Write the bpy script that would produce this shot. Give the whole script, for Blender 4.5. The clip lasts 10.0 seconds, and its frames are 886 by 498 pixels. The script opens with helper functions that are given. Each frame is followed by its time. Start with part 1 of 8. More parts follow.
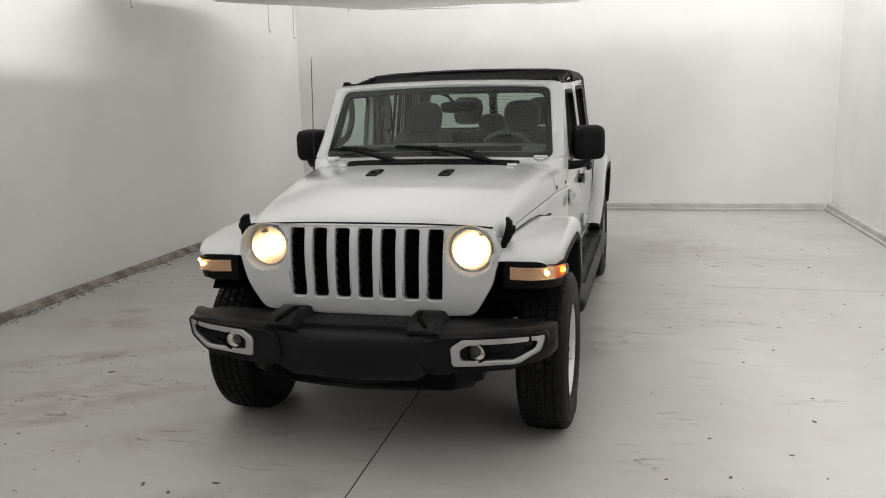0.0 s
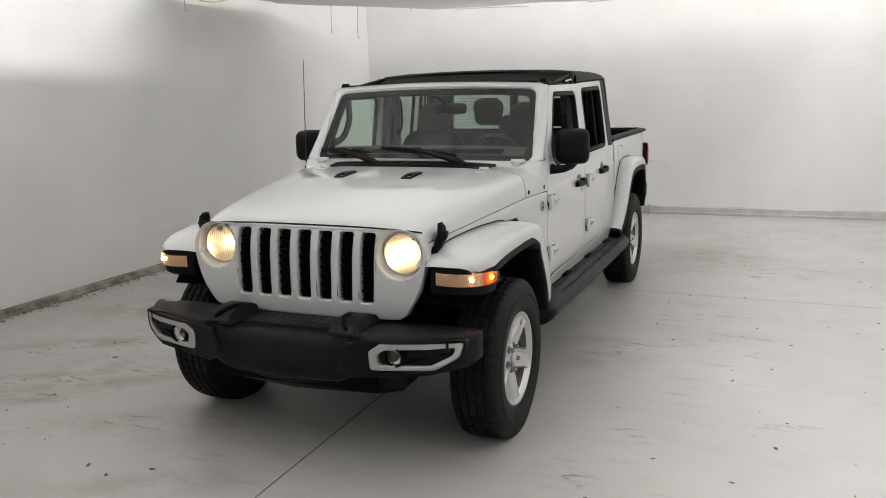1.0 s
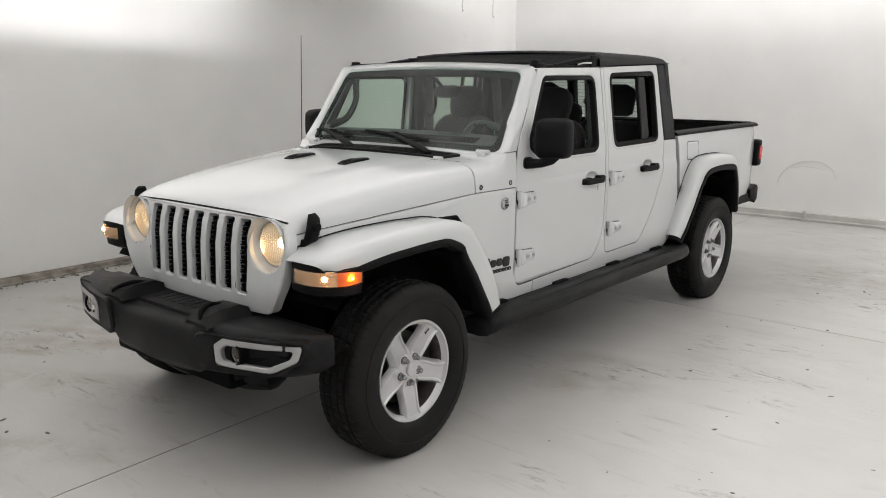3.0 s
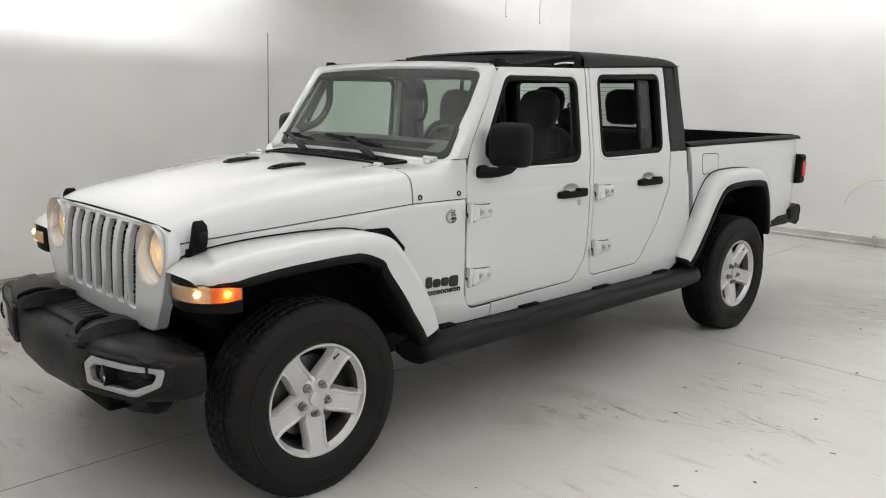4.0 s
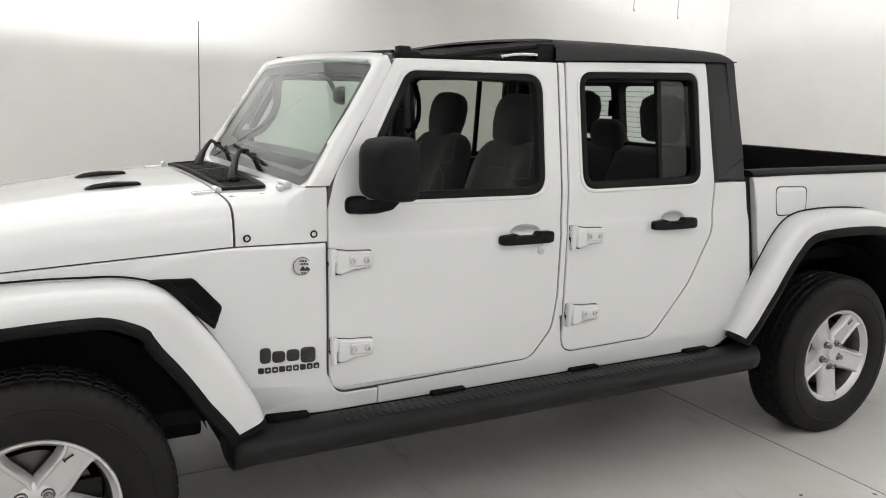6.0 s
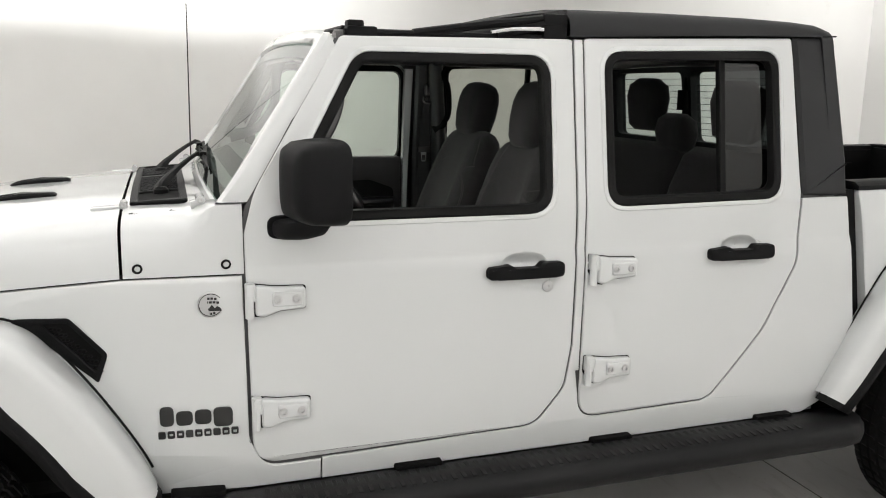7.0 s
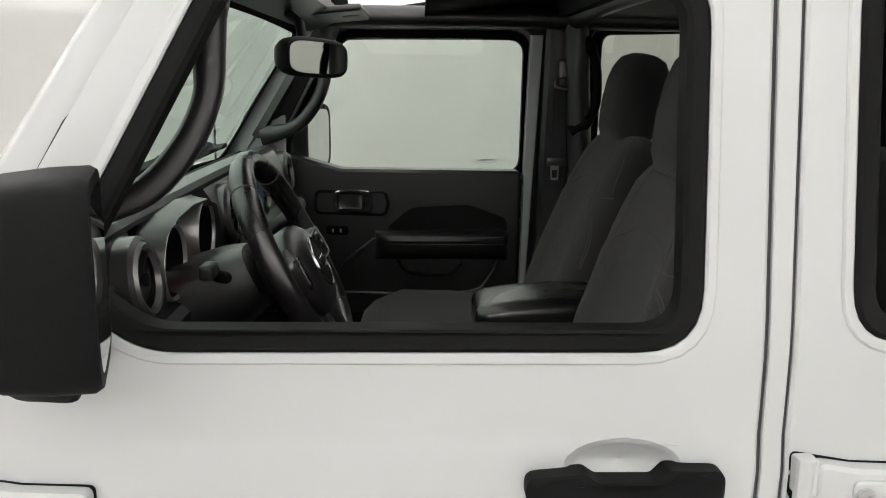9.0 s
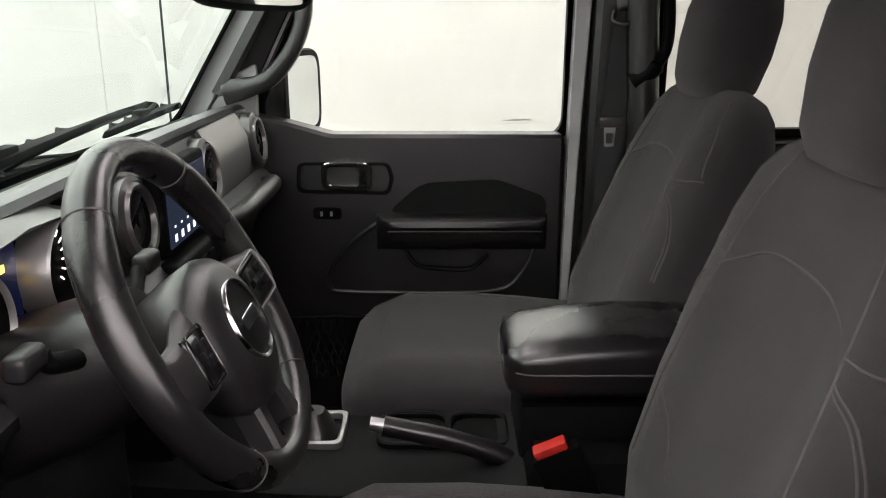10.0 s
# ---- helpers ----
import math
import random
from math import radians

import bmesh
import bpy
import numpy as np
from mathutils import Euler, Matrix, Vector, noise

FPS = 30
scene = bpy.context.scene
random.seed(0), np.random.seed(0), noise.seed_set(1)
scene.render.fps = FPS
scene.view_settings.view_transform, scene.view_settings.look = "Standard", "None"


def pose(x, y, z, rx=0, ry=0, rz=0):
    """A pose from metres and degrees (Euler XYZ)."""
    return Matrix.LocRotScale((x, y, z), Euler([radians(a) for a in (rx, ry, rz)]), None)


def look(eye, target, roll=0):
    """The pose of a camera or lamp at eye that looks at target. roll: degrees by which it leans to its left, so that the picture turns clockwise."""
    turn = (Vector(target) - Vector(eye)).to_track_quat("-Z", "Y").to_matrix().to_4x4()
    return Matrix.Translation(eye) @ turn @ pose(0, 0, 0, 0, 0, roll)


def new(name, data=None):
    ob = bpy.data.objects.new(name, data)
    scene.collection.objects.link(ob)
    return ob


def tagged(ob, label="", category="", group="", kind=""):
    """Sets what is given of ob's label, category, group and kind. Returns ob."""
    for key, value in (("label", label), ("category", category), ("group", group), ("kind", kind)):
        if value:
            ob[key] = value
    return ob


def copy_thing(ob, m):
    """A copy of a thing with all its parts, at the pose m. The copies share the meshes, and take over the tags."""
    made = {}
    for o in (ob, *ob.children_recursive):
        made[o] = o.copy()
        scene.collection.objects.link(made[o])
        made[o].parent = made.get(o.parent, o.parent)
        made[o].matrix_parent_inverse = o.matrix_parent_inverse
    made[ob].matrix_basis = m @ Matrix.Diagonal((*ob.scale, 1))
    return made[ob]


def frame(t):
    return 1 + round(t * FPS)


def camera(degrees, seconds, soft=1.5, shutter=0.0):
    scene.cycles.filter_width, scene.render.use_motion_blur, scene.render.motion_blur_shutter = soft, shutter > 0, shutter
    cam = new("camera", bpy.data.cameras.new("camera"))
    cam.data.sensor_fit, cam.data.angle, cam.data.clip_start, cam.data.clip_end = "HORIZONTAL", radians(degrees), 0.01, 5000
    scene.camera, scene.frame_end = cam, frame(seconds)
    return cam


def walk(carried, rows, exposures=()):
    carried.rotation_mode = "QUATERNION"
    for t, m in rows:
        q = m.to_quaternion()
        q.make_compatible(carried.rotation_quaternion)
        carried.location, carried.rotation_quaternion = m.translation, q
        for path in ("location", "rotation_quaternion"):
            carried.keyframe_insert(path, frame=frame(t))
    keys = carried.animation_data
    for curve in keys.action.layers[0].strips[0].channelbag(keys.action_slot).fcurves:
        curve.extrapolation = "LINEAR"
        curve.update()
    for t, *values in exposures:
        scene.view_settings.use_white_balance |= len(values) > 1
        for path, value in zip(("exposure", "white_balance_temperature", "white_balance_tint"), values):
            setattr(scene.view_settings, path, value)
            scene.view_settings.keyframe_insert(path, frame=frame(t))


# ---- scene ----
cam = camera(57.0, 10.0, soft=1.0)
PATH = [
    (0, (1.277, -3.976, 1.662), (0.787, -2.073, 1.291), -1.5),
    (0.5, (1.666, -3.8, 1.672), (1.021, -1.944, 1.298), -1.5),
    (1, (2.075, -3.697, 1.675), (1.31, -1.887, 1.303), -1.3),
    (1.5, (2.407, -3.497, 1.653), (1.502, -1.754, 1.278), -1.1),
    (2, (2.701, -3.233, 1.666), (1.667, -1.564, 1.285), -0.7),
    (2.5, (2.999, -2.928, 1.651), (1.847, -1.339, 1.265), -0.2),
    (2.7, (3.089, -2.794, 1.672), (1.898, -1.239, 1.27), -0.0),
    (3.8, (3.388, -1.933, 1.581), (2.003, -0.54, 1.205), 0.8),
    (4, (3.445, -1.767, 1.591), (2.025, -0.409, 1.214), 0.8),
    (4.5, (3.438, -1.322, 1.585), (1.951, -0.038, 1.209), 1.3),
    (5, (3.402, -0.893, 1.567), (1.846, 0.31, 1.207), 1.4),
    (5.5, (3.358, -0.471, 1.595), (1.727, 0.628, 1.235), 1.5),
    (5.7, (3.358, -0.291, 1.599), (1.686, 0.744, 1.233), 1.6),
    (6.8, (2.98, 0.614, 1.584), (1.144, 1.311, 1.204), 0.9),
    (7, (2.893, 0.734, 1.587), (1.037, 1.368, 1.199), 0.9),
    (7.5, (2.607, 0.993, 1.577), (0.702, 1.453, 1.177), 0.9),
    (8, (2.314, 1.213, 1.569), (0.379, 1.509, 1.161), 1.0),
    (8.5, (2.018, 1.403, 1.582), (0.068, 1.565, 1.168), 1.1),
    (9, (1.702, 1.447, 1.556), (-0.252, 1.512, 1.136), 0.7),
    (9.5, (1.408, 1.459, 1.557), (-0.538, 1.467, 1.094), 0.7),
    (10, (1.141, 1.487, 1.543), (-0.78, 1.479, 0.986), -0.2),
]
EXPOSURES = [(0.0, -0.16, 6550, 10), (2.5, 0.0, 6500, 10), (4.2, 0.20, 6450, 10), (5.5, 0.34, 6500, 9), (7.0, 0.44, 6550, 9), (8.3, 0.34, 6550, 8), (9.0, 0.52, 6550, 9), (9.5, 0.96, 6600, 11), (10.0, 1.60, 6650, 19)]
walk(cam, [(t, look(eye, target, roll)) for t, eye, target, roll in PATH], EXPOSURES)

# ---- world and lights ----
world = bpy.data.worlds.new("world")
world.use_nodes = True
world.node_tree.nodes["Background"].inputs[0].default_value = (0.9, 0.95, 1.0, 1)
world.node_tree.nodes["Background"].inputs[1].default_value = 0.02
scene.world = world


def area_lamp(name, m, width, depth, watts, color):
    data = bpy.data.lights.new(name, "AREA")
    data.shape, data.size, data.size_y, data.energy, data.color = "RECTANGLE", width, depth, watts, color
    ob = new(name, data)
    ob.matrix_world = m
    return ob


# the lamps of the booth hang over the stretched diffusing sheet
area_lamp("booth_lamp", pose(-0.9, -0.2, 4.05), 0.45, 7.0, 260, (1.0, 0.99, 0.985))
area_lamp("booth_lamp", pose(1.0, -0.2, 4.05), 1.4, 7.0, 120, (1.0, 0.99, 0.985))
# two unseen lamps added beyond the sheet, brightening truck side and north wall
area_lamp("side_fill_lamp", pose(3.25, 1.4, 4.1), 0.6, 10.0, 175, (1.0, 0.99, 0.985))
area_lamp("end_fill_lamp", pose(0, 6.95, 4.2), 6.6, 0.9, 80, (1.0, 0.99, 0.985))
# unseen fill from the south, as daylight through an added doorway
area_lamp("south_fill_lamp", pose(0, -7.1, 1.55, 90, 0, 0), 7.0, 2.7, 22, (1.0, 0.99, 0.98))

# ---- materials ----
def material(name, color, rough=0.5, metal=0.0, coat=0.0, vary=0.0, vary_scale=3.0, rough_vary=0.0, bump=0.0, bump_scale=200.0,
             sheen=0.0, spec=0.5, tone=None):
    m = bpy.data.materials.new(name)
    m.use_nodes = True
    nt = m.node_tree
    n, link = nt.nodes, nt.links.new
    b = n["Principled BSDF"]
    b.inputs["Base Color"].default_value = (*color, 1)
    b.inputs["Roughness"].default_value = rough
    b.inputs["Metallic"].default_value = metal
    b.inputs["Coat Weight"].default_value = coat
    b.inputs["Coat Roughness"].default_value = 0.03
    b.inputs["Sheen Weight"].default_value = sheen
    b.inputs["Specular IOR Level"].default_value = spec
    co = n.new("ShaderNodeTexCoord").outputs["Object"]
    if vary or rough_vary:
        big = n.new("ShaderNodeTexNoise")
        big.inputs["Scale"].default_value, big.inputs["Detail"].default_value = vary_scale, 6
        link(co, big.inputs["Vector"])
        if vary:
            mix = n.new("ShaderNodeMix")
            mix.data_type = "RGBA"
            dark = tone or tuple(c * (1 - vary) for c in color)
            mix.inputs[6].default_value, mix.inputs[7].default_value = (*color, 1), (*dark, 1)
            ramp = n.new("ShaderNodeMapRange")
            ramp.inputs[1].default_value, ramp.inputs[2].default_value = 0.35, 0.7
            link(big.outputs["Fac"], ramp.inputs[0])
            link(ramp.outputs[0], mix.inputs[0])
            link(mix.outputs[2], b.inputs["Base Color"])
        if rough_vary:
            rr = n.new("ShaderNodeMapRange")
            rr.inputs[1].default_value, rr.inputs[2].default_value = 0.3, 0.7
            rr.inputs[3].default_value, rr.inputs[4].default_value = rough - rough_vary, rough + rough_vary
            link(big.outputs["Fac"], rr.inputs[0])
            link(rr.outputs[0], b.inputs["Roughness"])
    if bump:
        fine = n.new("ShaderNodeTexNoise")
        fine.inputs["Scale"].default_value, fine.inputs["Detail"].default_value = bump_scale, 3
        link(co, fine.inputs["Vector"])
        bp = n.new("ShaderNodeBump")
        bp.inputs["Strength"].default_value, bp.inputs["Distance"].default_value = bump, 0.002
        link(fine.outputs["Fac"], bp.inputs["Height"])
        link(bp.outputs[0], b.inputs["Normal"])
    return m


def glass(name, tint, ior=1.5, gloss=1.0):
    """A thin pane: clear and tinted, with a mirror-like gloss that grows towards grazing."""
    m = bpy.data.materials.new(name)
    m.use_nodes = True
    n, link = m.node_tree.nodes, m.node_tree.links.new
    n.remove(n["Principled BSDF"])
    clear, shine, mix = n.new("ShaderNodeBsdfTransparent"), n.new("ShaderNodeBsdfGlossy"), n.new("ShaderNodeMixShader")
    facing, power, gain = n.new("ShaderNodeLayerWeight"), n.new("ShaderNodeMath"), n.new("ShaderNodeMath")
    facing.inputs[0].default_value = 0.5
    power.operation, power.inputs[1].default_value = "POWER", 5.0
    gain.operation, gain.inputs[1].default_value, gain.inputs[2].default_value = "MULTIPLY_ADD", 0.92, 2 * ((ior - 1) / (ior + 1)) ** 2
    link(facing.outputs["Facing"], power.inputs[0])
    link(power.outputs[0], gain.inputs[0])
    clear.inputs[0].default_value = (*tint, 1)
    shine.inputs["Color"].default_value = (gloss, gloss, gloss, 1)
    shine.inputs["Roughness"].default_value = 0.02
    link(gain.outputs[0], mix.inputs[0])
    link(clear.outputs[0], mix.inputs[1])
    link(shine.outputs[0], mix.inputs[2])
    link(mix.outputs[0], n["Material Output"].inputs[0])
    return m


def glow(name, color, strength, base=(0.8, 0.8, 0.8), rough=0.2):
    m = material(name, base, rough)
    b = m.node_tree.nodes["Principled BSDF"]
    b.inputs["Emission Color"].default_value = (*color, 1)
    b.inputs["Emission Strength"].default_value = strength
    return m


def floor_material():
    """Light grey painted concrete with drag marks, stains and fine dirt."""
    m = material("painted_concrete", (0.36, 0.350, 0.337), 0.3)
    nt = m.node_tree
    n, link = nt.nodes, nt.links.new
    b = n["Principled BSDF"]
    co = n.new("ShaderNodeTexCoord").outputs["Object"]

    def noise_at(scale, detail, stretch=(1, 1, 1), turn=0.0, rough=0.6, warp=0.0):
        mp = n.new("ShaderNodeMapping")
        mp.inputs["Scale"].default_value = stretch
        mp.inputs["Rotation"].default_value = (0, 0, turn)
        link(co, mp.inputs["Vector"])
        t = n.new("ShaderNodeTexNoise")
        t.inputs["Scale"].default_value, t.inputs["Detail"].default_value, t.inputs["Roughness"].default_value = scale, detail, rough
        t.inputs["Distortion"].default_value = warp
        link(mp.outputs[0], t.inputs["Vector"])
        return t.outputs["Fac"]

    def ramp(src, lo, hi, out=1.0):
        r = n.new("ShaderNodeMapRange")
        r.inputs[1].default_value, r.inputs[2].default_value, r.inputs[4].default_value = lo, hi, out
        link(src, r.inputs[0])
        return r.outputs[0]

    def times(a, c):
        t = n.new("ShaderNodeMath")
        t.operation = "MULTIPLY"
        link(a, t.inputs[0])
        link(c, t.inputs[1])
        return t.outputs[0]

    def blend(src, color, fac):
        mix = n.new("ShaderNodeMix")
        mix.data_type = "RGBA"
        link(src, mix.inputs[6])
        mix.inputs[7].default_value = (*color, 1)
        link(fac, mix.inputs[0])
        return mix.outputs[2]

    def spot(x, y, rx, ry, turn):
        """One where a mark lies, fading to nought at the rim of an ellipse."""
        mp = n.new("ShaderNodeMapping")
        mp.vector_type = "TEXTURE"
        mp.inputs["Location"].default_value = (x, y, 0)
        mp.inputs["Rotation"].default_value = (0, 0, turn)
        mp.inputs["Scale"].default_value = (rx, ry, 1)
        link(co, mp.inputs["Vector"])
        ln = n.new("ShaderNodeVectorMath")
        ln.operation = "LENGTH"
        link(mp.outputs[0], ln.inputs[0])
        r = n.new("ShaderNodeMapRange")
        r.inputs[1].default_value, r.inputs[2].default_value, r.inputs[3].default_value, r.inputs[4].default_value = 0.15, 1.0, 1.0, 0.0
        link(ln.outputs["Value"], r.inputs[0])
        return r.outputs[0]

    def most(items):
        out = items[0]
        for it in items[1:]:
            t = n.new("ShaderNodeMath")
            t.operation = "MAXIMUM"
            link(out, t.inputs[0])
            link(it, t.inputs[1])
            out = t.outputs[0]
        return out

    rgb = n.new("ShaderNodeRGB")
    rgb.outputs[0].default_value = (0.45, 0.440, 0.424, 1)
    c = blend(rgb.outputs[0], (0.50, 0.492, 0.48), ramp(noise_at(0.6, 4), 0.40, 0.66))
    c = blend(c, (0.38, 0.362, 0.34), ramp(noise_at(1.3, 8, (0.5, 1, 1), 0.5, 0.6, 0.3), 0.46, 0.80, 0.6))
    c = blend(c, (0.53, 0.52, 0.505), ramp(noise_at(5.0, 8, (0.6, 1, 1), 0.3, 0.7), 0.45, 0.85, 0.5))
    # worn brown patch and the dragged marks beside the truck
    worn = times(most([spot(-2.66, 1.30, 0.62, 0.36, 0.1), spot(-2.78, 1.62, 0.26, 0.16, 0.2), spot(-2.1, -0.15, 0.5, 0.10, 0.45), spot(-1.85, -0.5, 0.4, 0.10, 0.45), spot(-2.25, 0.55, 0.9, 0.16, 0.5), spot(-1.75, -0.2, 0.9, 0.16, 0.6), spot(0.98, 1.13, 0.16, 0.2, 0)]), ramp(noise_at(3.2, 7, (1, 1, 1), 0.2, 0.6), 0.36, 0.52))
    c = blend(c, (0.33, 0.29, 0.25), ramp(worn, 0, 1, 0.9))
    drag = most([spot(1.47, 0.16, 0.15, 0.13, 0), spot(1.26, -0.38, 0.17, 0.15, 0), spot(1.15, 1.60, 0.6, 0.14, 0.5), spot(1.65, 1.85, 0.5, 0.13, 0.25), spot(-1.75, 0.05, 0.55, 0.16, 0.5), spot(-1.15, -0.55, 0.5, 0.14, 0.55), spot(-1.85, -0.5, 0.35, 0.12, 0.4), spot(-2.75, 1.68, 0.2, 0.10, 0.1), spot(1.2, 1.62, 0.75, 0.16, 0.43), spot(1.75, 1.95, 0.6, 0.14, 0.35), spot(0.95, 1.4, 0.4, 0.2, 0.3), spot(1.6, 2.5, 0.7, 0.25, 0.2), spot(2.2, 4.2, 1.3, 0.5, 0.5), spot(1.2, -0.26, 0.2, 0.12, 0.2),
                 spot(1.45, 0.19, 0.18, 0.10, 0), spot(-2.2, 0.6, 1.2, 0.22, 0.5), spot(-1.8, -0.1, 1.2, 0.2, 0.6), spot(-2.45, 1.75, 0.22, 0.14, 0), spot(-2.6, 2.8, 0.9, 0.4, 0.2), spot(1.9, 6.4, 1.6, 0.8, 0.1),
                 spot(1.82, 2.05, 0.5, 0.13, 0.1), spot(1.88, 1.62, 0.25, 0.12, 0), spot(1.5, 4.8, 0.8, 0.9, 0), spot(2.18, 0.5, 0.35, 0.07, 0.2), spot(-1.7, -0.35, 0.6, 0.15, 0.5), spot(-0.9, -0.6, 0.7, 0.12, 0.5), spot(-0.25, -1.05, 0.3, 0.1, 0.5)])
    stain = times(most([spot(1.12, 1.28, 0.45, 0.26, 0.3), spot(1.05, 1.66, 0.5, 0.2, 0.2), spot(1.6, 2.05, 0.6, 0.2, 0.1), spot(1.45, 4.9, 1.0, 1.1, 0), spot(-1.2, -0.6, 1.3, 0.22, 0.5), spot(-0.5, -1.1, 1.0, 0.18, 0.45), spot(-1.9, 0.2, 1.0, 0.3, 0.5)]), ramp(noise_at(4.5, 9, (0.7, 1, 1), 0.3, 0.72, 0.6), 0.40, 0.62))
    c = blend(c, (0.31, 0.278, 0.248), ramp(stain, 0, 0.8, 0.55))
    lines = ramp(noise_at(8.0, 10, (0.45, 1.3, 1), -0.42, 0.78, 1.6), 0.53, 0.63)
    c = blend(c, (0.13, 0.115, 0.10), ramp(times(lines, drag), 0.05, 0.8, 0.8))
    faint = times(ramp(noise_at(7.0, 9, (0.3, 1.5, 1), -0.3, 0.7, 0.5), 0.56, 0.68), ramp(noise_at(0.8, 3, (1, 1, 1), 1.0), 0.43, 0.60))
    c = blend(c, (0.30, 0.275, 0.25), ramp(faint, 0.0, 1.0, 0.75))
    flecks = times(ramp(noise_at(42.0, 5, (0.5, 1.2, 1), 0.4, 0.7), 0.64, 0.69), ramp(noise_at(1.6, 4, (1, 1, 1), 2.0), 0.46, 0.62))
    c = blend(c, (0.12, 0.105, 0.09), ramp(flecks, 0, 1, 0.7))
    c = blend(c, (0.42, 0.41, 0.395), ramp(noise_at(110.0, 4), 0.5, 0.85, 0.5))
    link(c, b.inputs["Base Color"])
    shine = n.new("ShaderNodeMapRange")
    shine.inputs[1].default_value, shine.inputs[2].default_value, shine.inputs[3].default_value, shine.inputs[4].default_value = 0.3, 0.75, 0.34, 0.55
    link(noise_at(2.2, 7), shine.inputs[0])
    link(shine.outputs[0], b.inputs["Roughness"])
    bp = n.new("ShaderNodeBump")
    bp.inputs["Strength"].default_value, bp.inputs["Distance"].default_value = 0.12, 0.004
    link(noise_at(24.0, 6), bp.inputs["Height"])
    link(bp.outputs[0], b.inputs["Normal"])
    return m


def sheet_material():
    """White diffusing fabric, lit through from above."""
    m = bpy.data.materials.new("diffusing_fabric")
    m.use_nodes = True
    n, link = m.node_tree.nodes, m.node_tree.links.new
    n.remove(n["Principled BSDF"])
    a, b, mix = n.new("ShaderNodeBsdfDiffuse"), n.new("ShaderNodeBsdfTranslucent"), n.new("ShaderNodeMixShader")
    a.inputs[0].default_value = (0.86, 0.855, 0.845, 1)
    b.inputs[0].default_value = (0.45, 0.447, 0.44, 1)
    mix.inputs[0].default_value = 0.5
    link(a.outputs[0], mix.inputs[1])
    link(b.outputs[0], mix.inputs[2])
    link(mix.outputs[0], n["Material Output"].inputs[0])
    return m


def wall_material():
    """White wall paint with faint roller shading, specks and grey rub marks."""
    m = material("painted_wall", (0.84, 0.835, 0.82), 0.42, vary=0.06, vary_scale=1.3, rough_vary=0.06, bump=0.08, bump_scale=60)
    n, link = m.node_tree.nodes, m.node_tree.links.new
    b = n["Principled BSDF"]
    co = n.new("ShaderNodeTexCoord").outputs["Object"]
    src = b.inputs["Base Color"].links[0].from_socket
    for scale, lo, hi, region, color, amount in ((38.0, 0.70, 0.74, 0.55, (0.30, 0.27, 0.24), 0.7), (5.0, 0.62, 0.80, 0.50, (0.62, 0.60, 0.57), 0.6), (14.0, 0.66, 0.76, 0.54, (0.52, 0.49, 0.46), 0.5)):
        masks = []
        for sc, a, c in ((scale, lo, hi), (0.9, region, region + 0.14)):
            t = n.new("ShaderNodeTexNoise")
            t.inputs["Scale"].default_value, t.inputs["Detail"].default_value, t.inputs["Roughness"].default_value = sc, 5, 0.65
            link(co, t.inputs["Vector"])
            r = n.new("ShaderNodeMapRange")
            r.inputs[1].default_value, r.inputs[2].default_value = a, c
            link(t.outputs["Fac"], r.inputs[0])
            masks.append(r.outputs[0])
        both, gain, mix = n.new("ShaderNodeMath"), n.new("ShaderNodeMath"), n.new("ShaderNodeMix")
        both.operation = gain.operation = "MULTIPLY"
        link(masks[0], both.inputs[0])
        link(masks[1], both.inputs[1])
        link(both.outputs[0], gain.inputs[0])
        gain.inputs[1].default_value = amount
        mix.data_type = "RGBA"
        link(gain.outputs[0], mix.inputs[0])
        link(src, mix.inputs[6])
        mix.inputs[7].default_value = (*color, 1)
        src = mix.outputs[2]
    link(src, b.inputs["Base Color"])
    return m


WALL = wall_material()
FOOT = material("dirty_wall_foot", (0.40, 0.365, 0.32), 0.75, vary=0.7, vary_scale=7, tone=(0.11, 0.092, 0.075), bump=0.5, bump_scale=60)
FLOOR = floor_material()
CURB = material("grey_curb_paint", (0.55, 0.54, 0.52), 0.5, vary=0.25, vary_scale=5, bump=0.2, bump_scale=40)
GRIME = material("grimy_floor_edge", (0.17, 0.15, 0.13), 0.85, vary=0.6, vary_scale=9, bump=0.5, bump_scale=70)
JOINT = material("joint_filler", (0.06, 0.058, 0.055), 0.9)
SHEET = sheet_material()
PAINT = material("white_car_paint", (0.595, 0.606, 0.608), 0.36, coat=1.0, bump=0.012, bump_scale=420, vary=0.02, vary_scale=2)
TRIM = material("black_textured_plastic", (0.0085, 0.0085, 0.009), 0.52, vary=0.25, vary_scale=6, bump=0.22, bump_scale=900, spec=0.10)
BUMPER = material("dark_bumper_plastic", (0.0095, 0.0096, 0.0102), 0.44, vary=0.3, vary_scale=5, rough_vary=0.06, bump=0.18, bump_scale=1100, spec=0.18)
TOP = material("charcoal_hardtop", (0.026, 0.0265, 0.028), 0.6, vary=0.15, vary_scale=5, bump=0.35, bump_scale=700, spec=0.25)
FABRIC_TOP = material("black_top_fabric", (0.006, 0.006, 0.0065), 0.9, bump=0.4, bump_scale=600, spec=0.15)
RUBBER = material("tyre_rubber", (0.0092, 0.009, 0.0088), 0.60, vary=0.35, vary_scale=9, bump=0.2, bump_scale=400, spec=0.2)
SEAL = material("rubber_seal", (0.009, 0.009, 0.009), 0.55, bump=0.1, bump_scale=500, spec=0.10)
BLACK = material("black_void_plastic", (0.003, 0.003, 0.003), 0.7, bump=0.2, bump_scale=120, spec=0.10)
